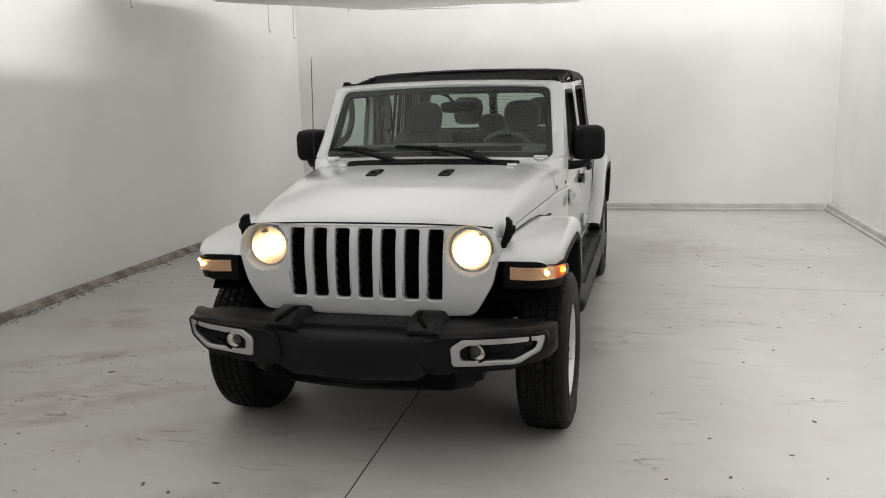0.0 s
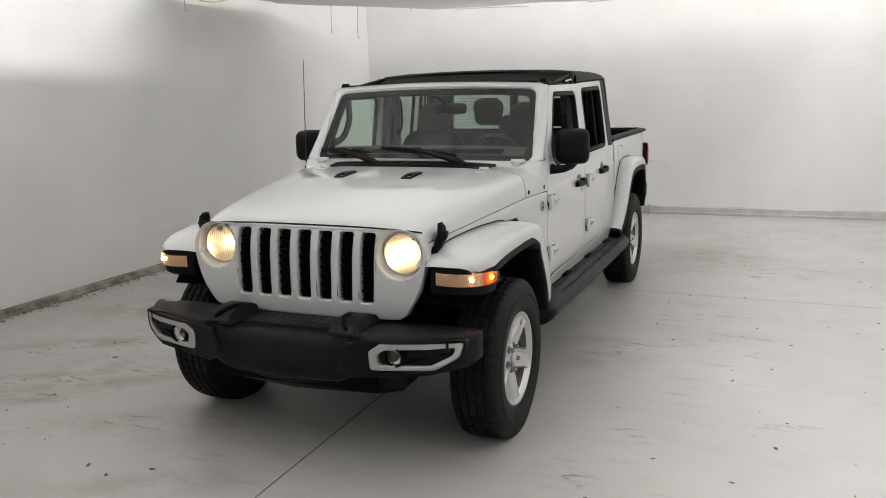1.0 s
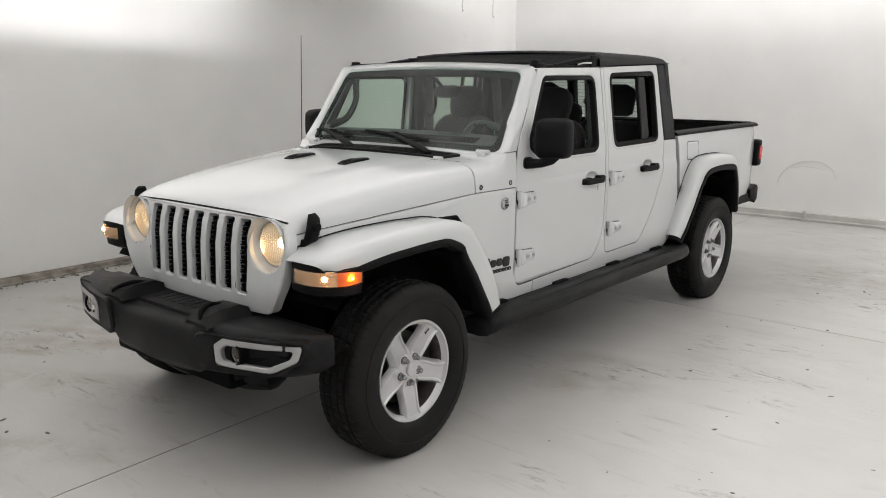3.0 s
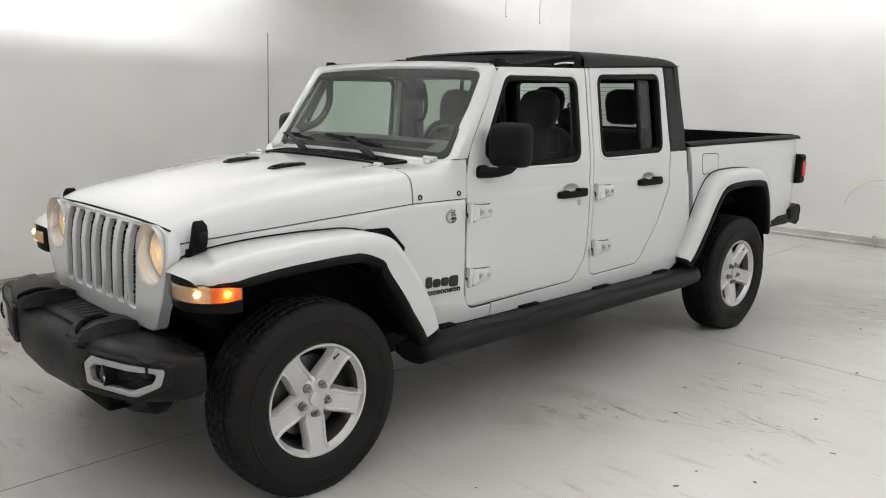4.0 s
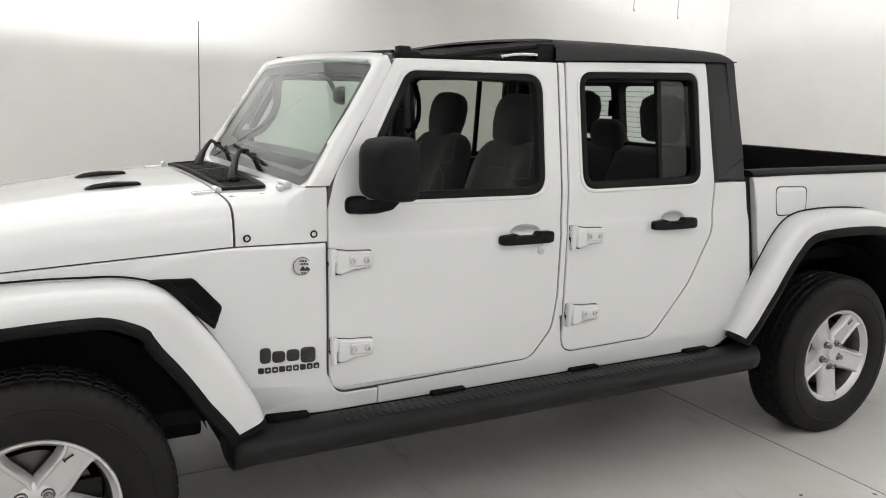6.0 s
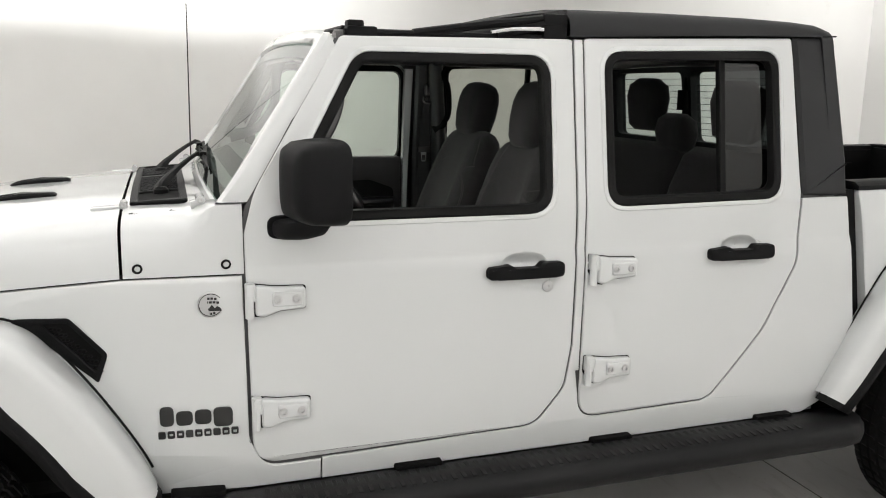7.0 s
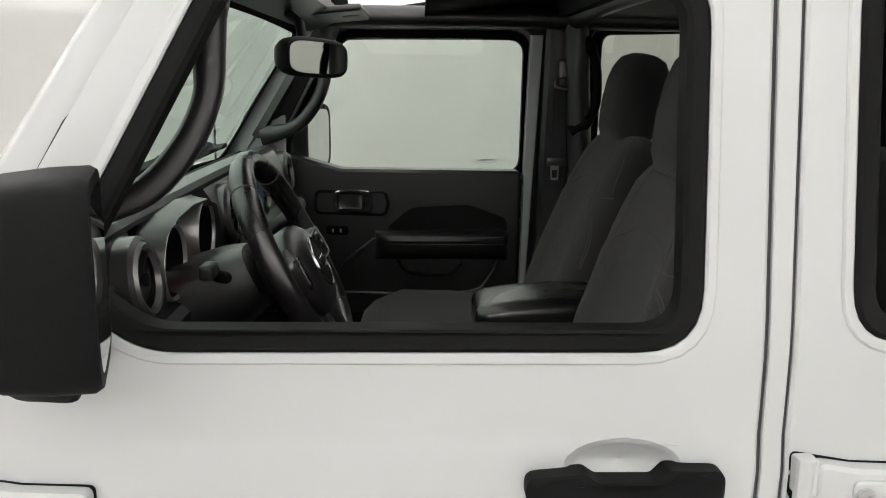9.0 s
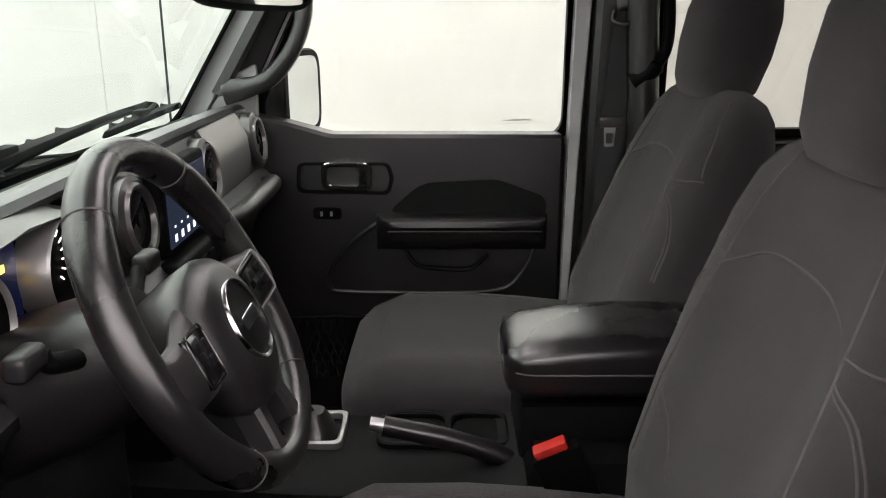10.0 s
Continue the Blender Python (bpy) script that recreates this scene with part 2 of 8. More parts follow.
STEEL = material("underbody_steel", (0.010, 0.010, 0.0095), 0.6, vary=0.5, vary_scale=14, bump=0.3, bump_scale=90, spec=0.2)
RIM = material("silver_wheel_paint", (0.58, 0.58, 0.585), 0.34, metal=0.55, coat=0.6, vary=0.08, vary_scale=12)
CHROME = material("bright_metal", (0.62, 0.62, 0.63), 0.16, metal=1.0)
SATIN = material("satin_silver", (0.52, 0.52, 0.525), 0.33, metal=0.75)
DISC = material("brake_steel", (0.16, 0.15, 0.145), 0.42, metal=0.9, vary=0.4, vary_scale=20)
GREEN_GLASS = glass("green_tinted_glass", (0.77, 0.85, 0.785), ior=1.42)
WIND_GLASS = glass("windshield_glass", (0.74, 0.88, 0.81), ior=1.36, gloss=0.75)
DARK_GLASS = glass("dark_tinted_glass", (0.58, 0.61, 0.55))
REAR_GLASS = glass("rear_window_glass", (0.55, 0.62, 0.58))
LENS = glass("clear_lamp_lens", (0.96, 0.94, 0.90), gloss=0.8)
MIRROR = material("mirror_silver", (0.85, 0.86, 0.86), 0.02, metal=1.0)
CLOTH = material("charcoal_seat_cloth", (0.044, 0.0402, 0.0415), 0.92, vary=0.25, vary_scale=7, bump=0.6, bump_scale=1300, sheen=0.22, spec=0.2)
LEATHER = material("black_leather", (0.0125, 0.0112, 0.0121), 0.28, vary=0.1, vary_scale=8, rough_vary=0.03, bump=0.09, bump_scale=900, spec=1.0)
SOFT = material("soft_black_dash", (0.0165, 0.0149, 0.0162), 0.30, vary=0.2, vary_scale=6, bump=0.25, bump_scale=900, spec=1.0)
CARPET = material("black_carpet", (0.004, 0.004, 0.004), 0.95, bump=0.8, bump_scale=500)
PIANO = material("glossy_black_plastic", (0.008, 0.0075, 0.008), 0.12, spec=0.8)
STITCH = material("seat_stitching", (0.10, 0.094, 0.09), 0.8)
HEAD = glow("warm_head_bulb", (1.0, 0.66, 0.33), 12.0)
REFLECT = material("lamp_reflector", (0.88, 0.86, 0.82), 0.28, metal=1.0, bump=0.5, bump_scale=60)
RED_LENS = glow("red_tail_lens", (1.0, 0.03, 0.03), 0.22, (0.28, 0.008, 0.01), 0.12)
AMBER_LENS = glass("amber_lens", (1.0, 0.30, 0.012))
LAMP_BACK = material("lamp_backing", (0.75, 0.74, 0.72), 0.3, bump=0.5, bump_scale=160)
WARM_BACK = material("warm_lamp_backing", (0.86, 0.56, 0.34), 0.22, metal=0.8, bump=1.0, bump_scale=110)
LAMP_BULB = glow("small_warm_bulb", (1.0, 0.58, 0.22), 60.0)
DARK_METAL = material("dark_brushed_trim", (0.13, 0.125, 0.125), 0.30, metal=0.8, bump=0.1, bump_scale=400)
RED = material("red_button", (0.75, 0.03, 0.02), 0.35)
YELLOW = material("yellow_strap", (0.75, 0.55, 0.05), 0.6)
BADGE = material("black_badge", (0.012, 0.012, 0.012), 0.35)


# ---- mesh helpers ----
from mathutils.geometry import delaunay_2d_cdt, tessellate_polygon


def part(name, bm, mat, parent=None, label="", angle=38.0, smooth=True, at=None):
    """Links a bmesh as one mesh object under a thing or a part."""
    bmesh.ops.recalc_face_normals(bm, faces=bm.faces)
    me = bpy.data.meshes.new(name)
    bm.to_mesh(me)
    bm.free()
    for p in me.polygons:
        p.use_smooth = smooth
    if smooth:
        me.set_sharp_from_angle(angle=radians(angle))
    me.materials.append(mat)
    ob = new(name, me)
    if parent is not None:
        ob.parent = parent
    if at is not None:
        ob.matrix_basis = at
    if label:
        ob["label"] = label
    return ob


def empty(name, parent=None, at=None):
    ob = new(name)
    ob.empty_display_size = 0.1
    if parent is not None:
        ob.parent = parent
    if at is not None:
        ob.matrix_basis = at
    return ob


def V(*a):
    return Vector(a)


def lerp_table(x, table):
    """Straight-line look-up in rows of (x, value)."""
    if x <= table[0][0]:
        return table[0][1]
    for (a, va), (b, vb) in zip(table, table[1:]):
        if x <= b:
            return va + (vb - va) * (x - a) / (b - a)
    return table[-1][1]


def rounded(points, radius, steps=5):
    """A polygon with its corners rounded; a point may carry its own radius as a third number."""
    out, k = [], len(points)
    for i in range(k):
        p, a, b = (Vector(points[j % k][:2]) for j in (i, i - 1, i + 1))
        r = points[i][2] if len(points[i]) > 2 else radius
        da, db = a - p, b - p
        if r <= 0:
            out.append(tuple(p))
            continue
        da_n, db_n = da.normalized(), db.normalized()
        half = math.acos(max(-1, min(1, da_n.dot(db_n)))) / 2
        cut = min(r / max(math.tan(half), 1e-3), 0.48 * da.length, 0.48 * db.length)
        s, e = p + da_n * cut, p + db_n * cut
        for j in range(steps + 1):
            t = j / steps
            out.append(tuple((1 - t) ** 2 * s + 2 * t * (1 - t) * p + t * t * e))
    return out


def loop_area(loop):
    return abs(sum(p[0] * q[1] - q[0] * p[1] for p, q in zip(loop, loop[1:] + loop[:1]))) / 2


def inside(p, loop):
    return sum((a[1] > p[1]) != (b[1] > p[1]) and p[0] < (b[0] - a[0]) * (p[1] - a[1]) / (b[1] - a[1]) + a[0] for a, b in zip(loop, list(loop[1:]) + list(loop[:1]))) % 2 == 1


def fill(bm, outline, holes=()):
    loops = [[V(u, v, 0) for u, v in loop] for loop in (outline, *holes)]
    points = [p for loop in loops for p in loop]
    tris = tessellate_polygon(loops)
    covered = sum(abs((points[b] - points[a]).cross(points[c] - points[a]).z) / 2 for a, b, c in tris)
    due = loop_area(list(outline)) - sum(loop_area(list(h)) for h in holes)
    if abs(covered - due) > 0.004 * due:          # many holes: use a constrained triangulation
        edges, k = [], 0
        for loop in loops:
            edges += [(k + i, k + (i + 1) % len(loop)) for i in range(len(loop))]
            k += len(loop)
        found = delaunay_2d_cdt([p.to_2d() for p in points], edges, [], 0, 1e-7)
        points = [p.to_3d() for p in found[0]]
        middle = lambda f: sum((points[i] for i in f), V(0, 0, 0)) / len(f)
        tris = [f for f in found[2] if inside(middle(f), outline) and not any(inside(middle(f), h) for h in holes)]
    verts = [bm.verts.new(p) for p in points]
    for tri in tris:
        try:
            bm.faces.new([verts[i] for i in tri])
        except ValueError:
            pass
    bmesh.ops.remove_doubles(bm, verts=bm.verts, dist=1e-5)


def panel(bm, outline, place, thick, holes=(), cuts=(), edge=0.004, back=False):
    """A sheet-metal panel: a filled outline laid on a surface by place(u, v, depth), with softened rims and turned-in edges."""
    t = bmesh.new()
    fill(t, outline, holes)
    for axis, value in cuts:
        n = V(1, 0, 0) if axis == "u" else V(0, 1, 0)
        bmesh.ops.bisect_plane(t, geom=t.verts[:] + t.edges[:] + t.faces[:], plane_co=n * value, plane_no=n)
    if edge:
        bmesh.ops.inset_region(t, faces=t.faces[:], thickness=edge, use_boundary=True, use_even_offset=True)
    border = [e for e in t.edges if e.is_boundary]
    deep = {v: (edge * 0.8 if any(e.is_boundary for e in v.link_edges) else 0.0) for v in t.verts}
    if back:
        twin = bmesh.ops.duplicate(t, geom=t.faces[:])["geom"]
        for v in (g for g in twin if isinstance(g, bmesh.types.BMVert)):
            deep[v] = thick
    ext = bmesh.ops.extrude_edge_only(t, edges=border)["geom"]
    for v in (g for g in ext if isinstance(g, bmesh.types.BMVert)):
        deep[v] = thick
    for v, d in deep.items():
        v.co = place(v.co.x, v.co.y, d)
    if back:
        bmesh.ops.remove_doubles(t, verts=t.verts, dist=1e-5)
    add(bm, t)


def add(bm, other):
    """Joins another bmesh into bm and frees it."""
    me = bpy.data.meshes.new("scratch")
    other.to_mesh(me)
    other.free()
    bm.from_mesh(me)
    bpy.data.meshes.remove(me)


def box(bm, lo, hi, bevel=0.0, m=None, segments=2):
    t = bmesh.new()
    bmesh.ops.create_cube(t, size=1)
    for v in t.verts:
        v.co = V(*(lo[i] + (v.co[i] + 0.5) * (hi[i] - lo[i]) for i in range(3)))
    if bevel:
        bmesh.ops.bevel(t, geom=t.edges[:], offset=bevel, segments=segments, affect="EDGES", profile=0.6)
    if m is not None:
        bmesh.ops.transform(t, matrix=m, verts=t.verts)
    add(bm, t)


def loft(bm, rings, closed=True, caps=True):
    """Skins rings of equal length."""
    rows = [[bm.verts.new(p) for p in ring] for ring in rings]
    k = len(rows[0])
    for a, b in zip(rows, rows[1:]):
        for i in range(k if closed else k - 1):
            j = (i + 1) % k
            bm.faces.new((a[i], a[j], b[j], b[i]))
    if caps and closed:
        bm.faces.new(rows[0][::-1])
        bm.faces.new(rows[-1])
    return rows


def tube(bm, points, r, seg=10, caps=True, squash=1.0):
    """A round bar along points; r may be one number or one for each point."""
    pts = [Vector(p) for p in points]
    rs = r if isinstance(r, (list, tuple)) else [r]
    rs = [rs[round(i * (len(rs) - 1) / (len(pts) - 1))] for i in range(len(pts))]
    rings, up = [], None
    for i, p in enumerate(pts):
        d = (pts[min(i + 1, len(pts) - 1)] - pts[max(i - 1, 0)]).normalized()
        up = up or (V(0, 0, 1) if abs(d.z) < 0.9 else V(1, 0, 0))
        side = d.cross(up).normalized()
        up = side.cross(d).normalized()
        rings.append([p + rs[i] * (math.cos(a) * side + squash * math.sin(a) * up) for a in (2 * math.pi * k / seg for k in range(seg))])
    loft(bm, rings, True, caps)


def spline(points, steps=6):
    """A smooth line through points."""
    p = [Vector(q) for q in points]
    p = [2 * p[0] - p[1]] + p + [2 * p[-1] - p[-2]]
    out = []
    for i in range(1, len(p) - 2):
        for j in range(steps):
            t = j / steps
            out.append(0.5 * (2 * p[i] + (p[i + 1] - p[i - 1]) * t + (2 * p[i - 1] - 5 * p[i] + 4 * p[i + 1] - p[i + 2]) * t * t
                              + (3 * p[i] - p[i - 1] - 3 * p[i + 1] + p[i + 2]) * t ** 3))
    return out + [p[-2]]


def lathe(bm, profile, seg, m=None, closed=False):
    """Turns a profile of (radius, along) about the local x axis."""
    t = bmesh.new()
    rings = [[V(x, r * math.cos(a), r * math.sin(a)) for r, x in profile] for a in (2 * math.pi * k / seg for k in range(seg))]
    rows = [[t.verts.new(p) for p in ring] for ring in rings]
    k = len(profile)
    for i in range(seg):
        a, b = rows[i], rows[(i + 1) % seg]
        for j in range(k if closed else k - 1):
            t.faces.new((a[j], a[(j + 1) % k], b[(j + 1) % k], b[j]))
    bmesh.ops.remove_doubles(t, verts=t.verts, dist=1e-6)
    if m is not None:
        bmesh.ops.transform(t, matrix=m, verts=t.verts)
    add(bm, t)


def oval(n, a, b, power=2.6):
    """Points of a rounded-square ring."""
    out = []
    for k in range(n):
        c, s = math.cos(2 * math.pi * k / n), math.sin(2 * math.pi * k / n)
        out.append((a * math.copysign(abs(c) ** (2 / power), c), b * math.copysign(abs(s) ** (2 / power), s)))
    return out


def cushion(bm, stations, n=28, power=3.0):
    """A padded body lofted through stations of (centre, across, out, half width, half depth)."""
    rings = []
    for c, across, out, a, b in stations:
        across, out = Vector(across).normalized(), Vector(out).normalized()
        rings.append([Vector(c) + across * x + out * y for x, y in oval(n, a, b, power)])
    loft(bm, rings)

# ---- the booth ----
X0, X1, Y0, Y1, TOPZ = -3.66, 3.86, -7.2, 7.74, 4.4
ASKEW = pose(0, 0, 0, 0, 0, 1.6)      # the booth stands slightly askew to the truck


def wall(name, lo, hi):
    bm = bmesh.new()
    box(bm, lo, hi)
    return tagged(part(name, bm, WALL, smooth=False, at=ASKEW), "smooth white painted booth wall", "wall", kind="structure")


wall("wall_west", (X0 - 0.2, Y0 - 0.2, -0.1), (X0, Y1 + 0.2, TOPZ))
wall("wall_east", (X1, Y0 - 0.2, -0.1), (X1 + 0.2, Y1 + 0.2, TOPZ))
wall("wall_north", (X0, Y1, -0.1), (X1, Y1 + 0.2, TOPZ))
# south wall is out of view; its opening is added for the fill lamp
bm = bmesh.new()
box(bm, (X0, Y0 - 0.2, 3.0), (X1, Y0, TOPZ))
box(bm, (X0, Y0 - 0.2, -0.1), (X0 + 0.25, Y0, 3.0))
box(bm, (X1 - 0.25, Y0 - 0.2, -0.1), (X1, Y0, 3.0))
tagged(part("wall_south", bm, WALL, smooth=False, at=ASKEW), "white painted wall out of view, with an added doorway opening", "wall", kind="structure")
bm = bmesh.new()
box(bm, (X0 - 0.2, Y0 - 0.2, TOPZ), (X1 + 0.2, Y1 + 0.2, TOPZ + 0.15))
tagged(part("ceiling", bm, WALL, smooth=False, at=ASKEW), "white painted ceiling over the lamps", "ceiling", kind="structure")

# floor: four poured slabs with saw-cut joints between them
bm = bmesh.new()
box(bm, (X0 - 0.3, Y0, -0.12), (X1 + 0.3, Y1 + 0.2, -0.0025))
floor = tagged(part("floor", bm, JOINT, smooth=False), "worn light grey painted concrete floor with scuffs and joints", "floor", kind="structure")
GAP = 0.0042


def joint_x(y):
    return 0.022 - 0.030 * y


def joint_y(x):
    return 3.165 - 0.012 * x


for sx in (-1, 1):
    for sy in (-1, 1):
        wall_x, wall_y = (X0 - 0.28 if sx < 0 else X1 + 0.28), (Y0 if sy < 0 else Y1 + 0.18)
        cross = (joint_x(joint_y(0)), joint_y(joint_x(3.165)))
        ring = [(cross[0] + sx * GAP, cross[1] + sy * GAP), (wall_x, joint_y(wall_x) + sy * GAP), (wall_x, wall_y), (joint_x(wall_y) + sx * GAP, wall_y)]
        bm = bmesh.new()
        loft(bm, [[V(x, y, -0.1) for x, y in ring], [V(x, y, -0.002) for x, y in ring], [V(x - 0.002 * sx, y - 0.002 * sy, 0.0) if k else V(x + 0.002 * sx, y + 0.002 * sy, 0.0) for k, (x, y) in enumerate(ring)]])
        part("slab", bm, FLOOR, floor, smooth=False)


def curb(name, a, b, inward, height, depth, mat, label):
    """A low painted kerb along the foot of a wall, with a rounded pipe-like nose."""
    a, b, n = Vector(a), Vector(b), Vector(inward)
    prof = [(0, height), (depth * 0.55, height), (depth * 0.75, height * 0.9), (depth * 0.8, height * 0.35), (depth, height * 0.28), (depth, 0.002), (0, 0.002)]
    bm = bmesh.new()
    steps = 40
    rings = []
    for i in range(steps + 1):
        p = a.lerp(b, i / steps)
        wob = 0.006 * noise.noise(p * 1.7)
        rings.append([p + n * (d + (wob if d > 0 else 0)) + V(0, 0, h + (wob * 0.6 if h > 0.01 else 0)) for d, h in prof])
    loft(bm, rings)
    return tagged(part(name, bm, mat, at=ASKEW), label, "baseboard", kind="structure")


curb("baseboard_north", (X0 + 0.12, Y1, 0), (X1 - 0.1, Y1, 0), (0, -1, 0), 0.105, 0.075, CURB, "pale grey painted kerb along the wall")
curb("baseboard_east", (X1, Y0, 0), (X1, Y1, 0), (-1, 0, 0), 0.105, 0.08, CURB, "pale grey painted kerb along the wall")
curb("baseboard_west", (X0, Y0, 0), (X0, Y1, 0), (1, 0, 0), 0.055, 0.09, FOOT, "dirty brownish strip along the wall foot")
bm = bmesh.new()
box(bm, (X0, -0.42, 0.05), (X0 + 0.006, -0.385, 3.3), 0.002)
tagged(part("trim", bm, WALL, at=ASKEW), "painted vertical joint strip on the wall", "trim", kind="structure")

# dirt heaped along the foot of the west wall
bm = bmesh.new()
rng = random.Random(5)
for i in range(420):
    y = rng.uniform(-1.0, 7.5)
    x = X0 + 0.09 + abs(rng.gauss(0, 0.05))
    r = rng.uniform(0.003, 0.012)
    t = bmesh.new()
    bmesh.ops.create_icosphere(t, subdivisions=1, radius=r)
    bmesh.ops.transform(t, matrix=pose(x, y, r * 0.25, 0, 0, rng.uniform(0, 360)) @ Matrix.Diagonal((rng.uniform(0.8, 2.5), 1, 0.4, 1)), verts=t.verts)
    add(bm, t)
tagged(part("grit", bm, GRIME, at=ASKEW), "dark grit swept against the wall foot", "dirt", kind="stuff")

# chips of dirt scattered on the floor
bm = bmesh.new()
for i in range(260):
    far = rng.random() < 0.55
    x = rng.uniform(X0 + 0.2, -1.2) if far else rng.uniform(1.2, X1 - 0.2)
    y = rng.uniform(-2.6, 5.5) if far else rng.uniform(-2.0, 7.4)
    r = min(0.009, 0.0028 + rng.expovariate(500))
    m = pose(x, y, 0.0005, 0, 0, rng.uniform(0, 360)) @ Matrix.Diagonal((rng.uniform(1, 2.6), 1, 0.3, 1))
    k = rng.randint(5, 7)
    low = [m @ V(r * rng.uniform(0.7, 1.2) * math.cos(2 * math.pi * j / k), r * rng.uniform(0.7, 1.2) * math.sin(2 * math.pi * j / k), 0) for j in range(k)]
    top = [p * 1 + V(0, 0, r * 0.25) for p in low]
    loft(bm, [low, top])
for x, y in ((-1.99, 0.26), (-2.19, -0.28), (-1.86, -0.68), (-2.57, 0.24), (-2.23, 0.5), (-3.34, 1.85), (-1.81, -0.4), (-1.98, 0.89), (-0.72, -1.1), (-1.41, -1.22), (-3.31, 1.6), (-0.88, -1.05), (-0.56, -0.98),
             (2.98, 6.29), (2.79, 3.83), (2.06, 1.39), (2.71, 2.03), (1.93, -0.21), (1.37, -0.56), (1.4, 3.11), (1.43, 1.82), (2.1, 0.22), (1.72, 6.02), (1.64, -0.49), (2.74, 2.67)):
    m = pose(x, y, 0.0005, 0, 0, rng.uniform(0, 360)) @ Matrix.Diagonal((rng.uniform(1.2, 2.4), 1, 0.3, 1))
    r = rng.uniform(0.005, 0.009)
    low = [m @ V(r * rng.uniform(0.7, 1.2) * math.cos(2 * math.pi * j / 7), r * rng.uniform(0.7, 1.2) * math.sin(2 * math.pi * j / 7), 0) for j in range(7)]
    loft(bm, [low, [p + V(0, 0, r * 0.3) for p in low]])
tagged(part("debris", bm, GRIME, smooth=False), "small dark dirt chips scattered on the floor", "dirt", kind="stuff")

# stretched diffusing sheet under the lamps
bm = bmesh.new()
SX, SY0, SY1 = 2.62, -5.6, 6.5
nx, ny = 36, 72
grid = []
for j in range(ny + 1):
    row = []
    for i in range(nx + 1):
        u, v = i / nx, j / ny
        left = -lerp_table(SY0 + (SY1 - SY0) * v, [(2.4, SX), (4.2, 3.58)])
        x = left + (SX - left) * u
        end = lerp_table(x, [(-3.58, 4.8), (-2.62, 5.9), (-2.2, 6.3), (-0.8, 6.1), (1.35, 6.4), (2.62, 6.5)])
        y = SY0 + (end - SY0) * v
        z = 2.80 - 0.05 * (1 - (2 * (v * 4 % 1) - 1) ** 2) - 0.05 * math.sin(math.pi * u) + 0.012 * noise.noise(V(x * 1.3, y * 1.1, 0))
        z += 0.02 * noise.noise(V(x * 0.5, y * 4.0, 3)) * (1 - abs(2 * u - 1))
        if j == ny:
            z -= 0.02
        row.append(bm.verts.new((x, y, z)))
    grid.append(row)
for j in range(ny):
    for i in range(nx):
        bm.faces.new((grid[j][i], grid[j][i + 1], grid[j + 1][i + 1], grid[j + 1][i]))
sheet = tagged(part("diffuser_sheet", bm, SHEET), "stretched white diffusing fabric sheet hung under the lamps", "diffuser")
bm = bmesh.new()
tube(bm, spline([(-1.9, 6.3, 2.735), (-1.4, 6.1, 2.71), (-0.9, 6.15, 2.70)]), 0.004, 5)
part("seam", bm, CURB, sheet)
bm = bmesh.new()
tube(bm, spline([(-0.2, 6.25, 2.715), (0.1, 6.1, 2.705), (0.4, 6.2, 2.71)]), 0.004, 5)
part("seam", bm, CURB, sheet)
for k in range(4):
    for y in (6.46, -5.5):
        bm = bmesh.new()
        tube(bm, [(-2.6 + 1.7 * k, y, 2.76), (-2.6 + 1.7 * k, y, TOPZ)], 0.003, 5)
        part("hanging_wire", bm, STEEL, sheet)
for x, y, z in ((-3.42, 5.8, 2.5), (-3.31, 6.3, 2.45), (-3.6, 3.2, 2.57)):
    bm = bmesh.new()
    tube(bm, spline([(x, y, TOPZ), (x + 0.01, y, 3.4), (x - 0.01, y, z + 0.1), (x, y, z)]), 0.0045, 6)
    t = bmesh.new()
    bmesh.ops.create_icosphere(t, subdivisions=2, radius=0.011)
    bmesh.ops.translate(t, vec=(x, y, z), verts=t.verts)
    add(bm, t)
    tagged(part("hanging_cable", bm, CURB), "thin pale cable hanging from the ceiling", "cable", group="hanging cables")
bm = bmesh.new()
tube(bm, spline([(-3.56, 3.15, 2.72), (-3.585, 3.35, 2.69), (-3.58, 3.62, 2.685), (-3.56, 3.85, 2.73)]), 0.012, 8, squash=0.4)
tagged(part("strap", bm, YELLOW), "yellow webbing strap on the edge of the hung sheet", "strap")

bm = bmesh.new()
box(bm, (0.56, Y1 - 0.115, 0.0), (0.60, Y1 - 0.078, 0.13), 0.006)
tagged(part("kerb_bracket", bm, CURB, at=ASKEW), "small pale bracket standing at the wall kerb", "bracket")

# scraped arc on the north wall and the lumps of putty on it
bm = bmesh.new()
arc = [(0.54 + 0.33 * math.cos(a), Y1 - 0.001, 0.45 + 0.27 * math.sin(a) + 0.04 * math.cos(a)) for a in (math.pi * (0.04 + 0.94 * k / 22) for k in range(23))]
tube(bm, arc, 0.006, 5, squash=0.25)
tube(bm, [(0.35, Y1 - 0.001, 0.62), (0.5, Y1 - 0.001, 0.655), (0.72, Y1 - 0.001, 0.63)], 0.0035, 5, squash=0.3)
tagged(part("scuff_mark", bm, CURB, at=ASKEW), "faint grey scraped arc on the white wall", "scuff")

# ---- the pickup truck: x to its left, y to its tail, front axle at y = 0 ----
truck = tagged(empty("pickup_truck"), "white four-door pickup truck with black bumper, flares and hardtop, lamps lit", "pickup truck")

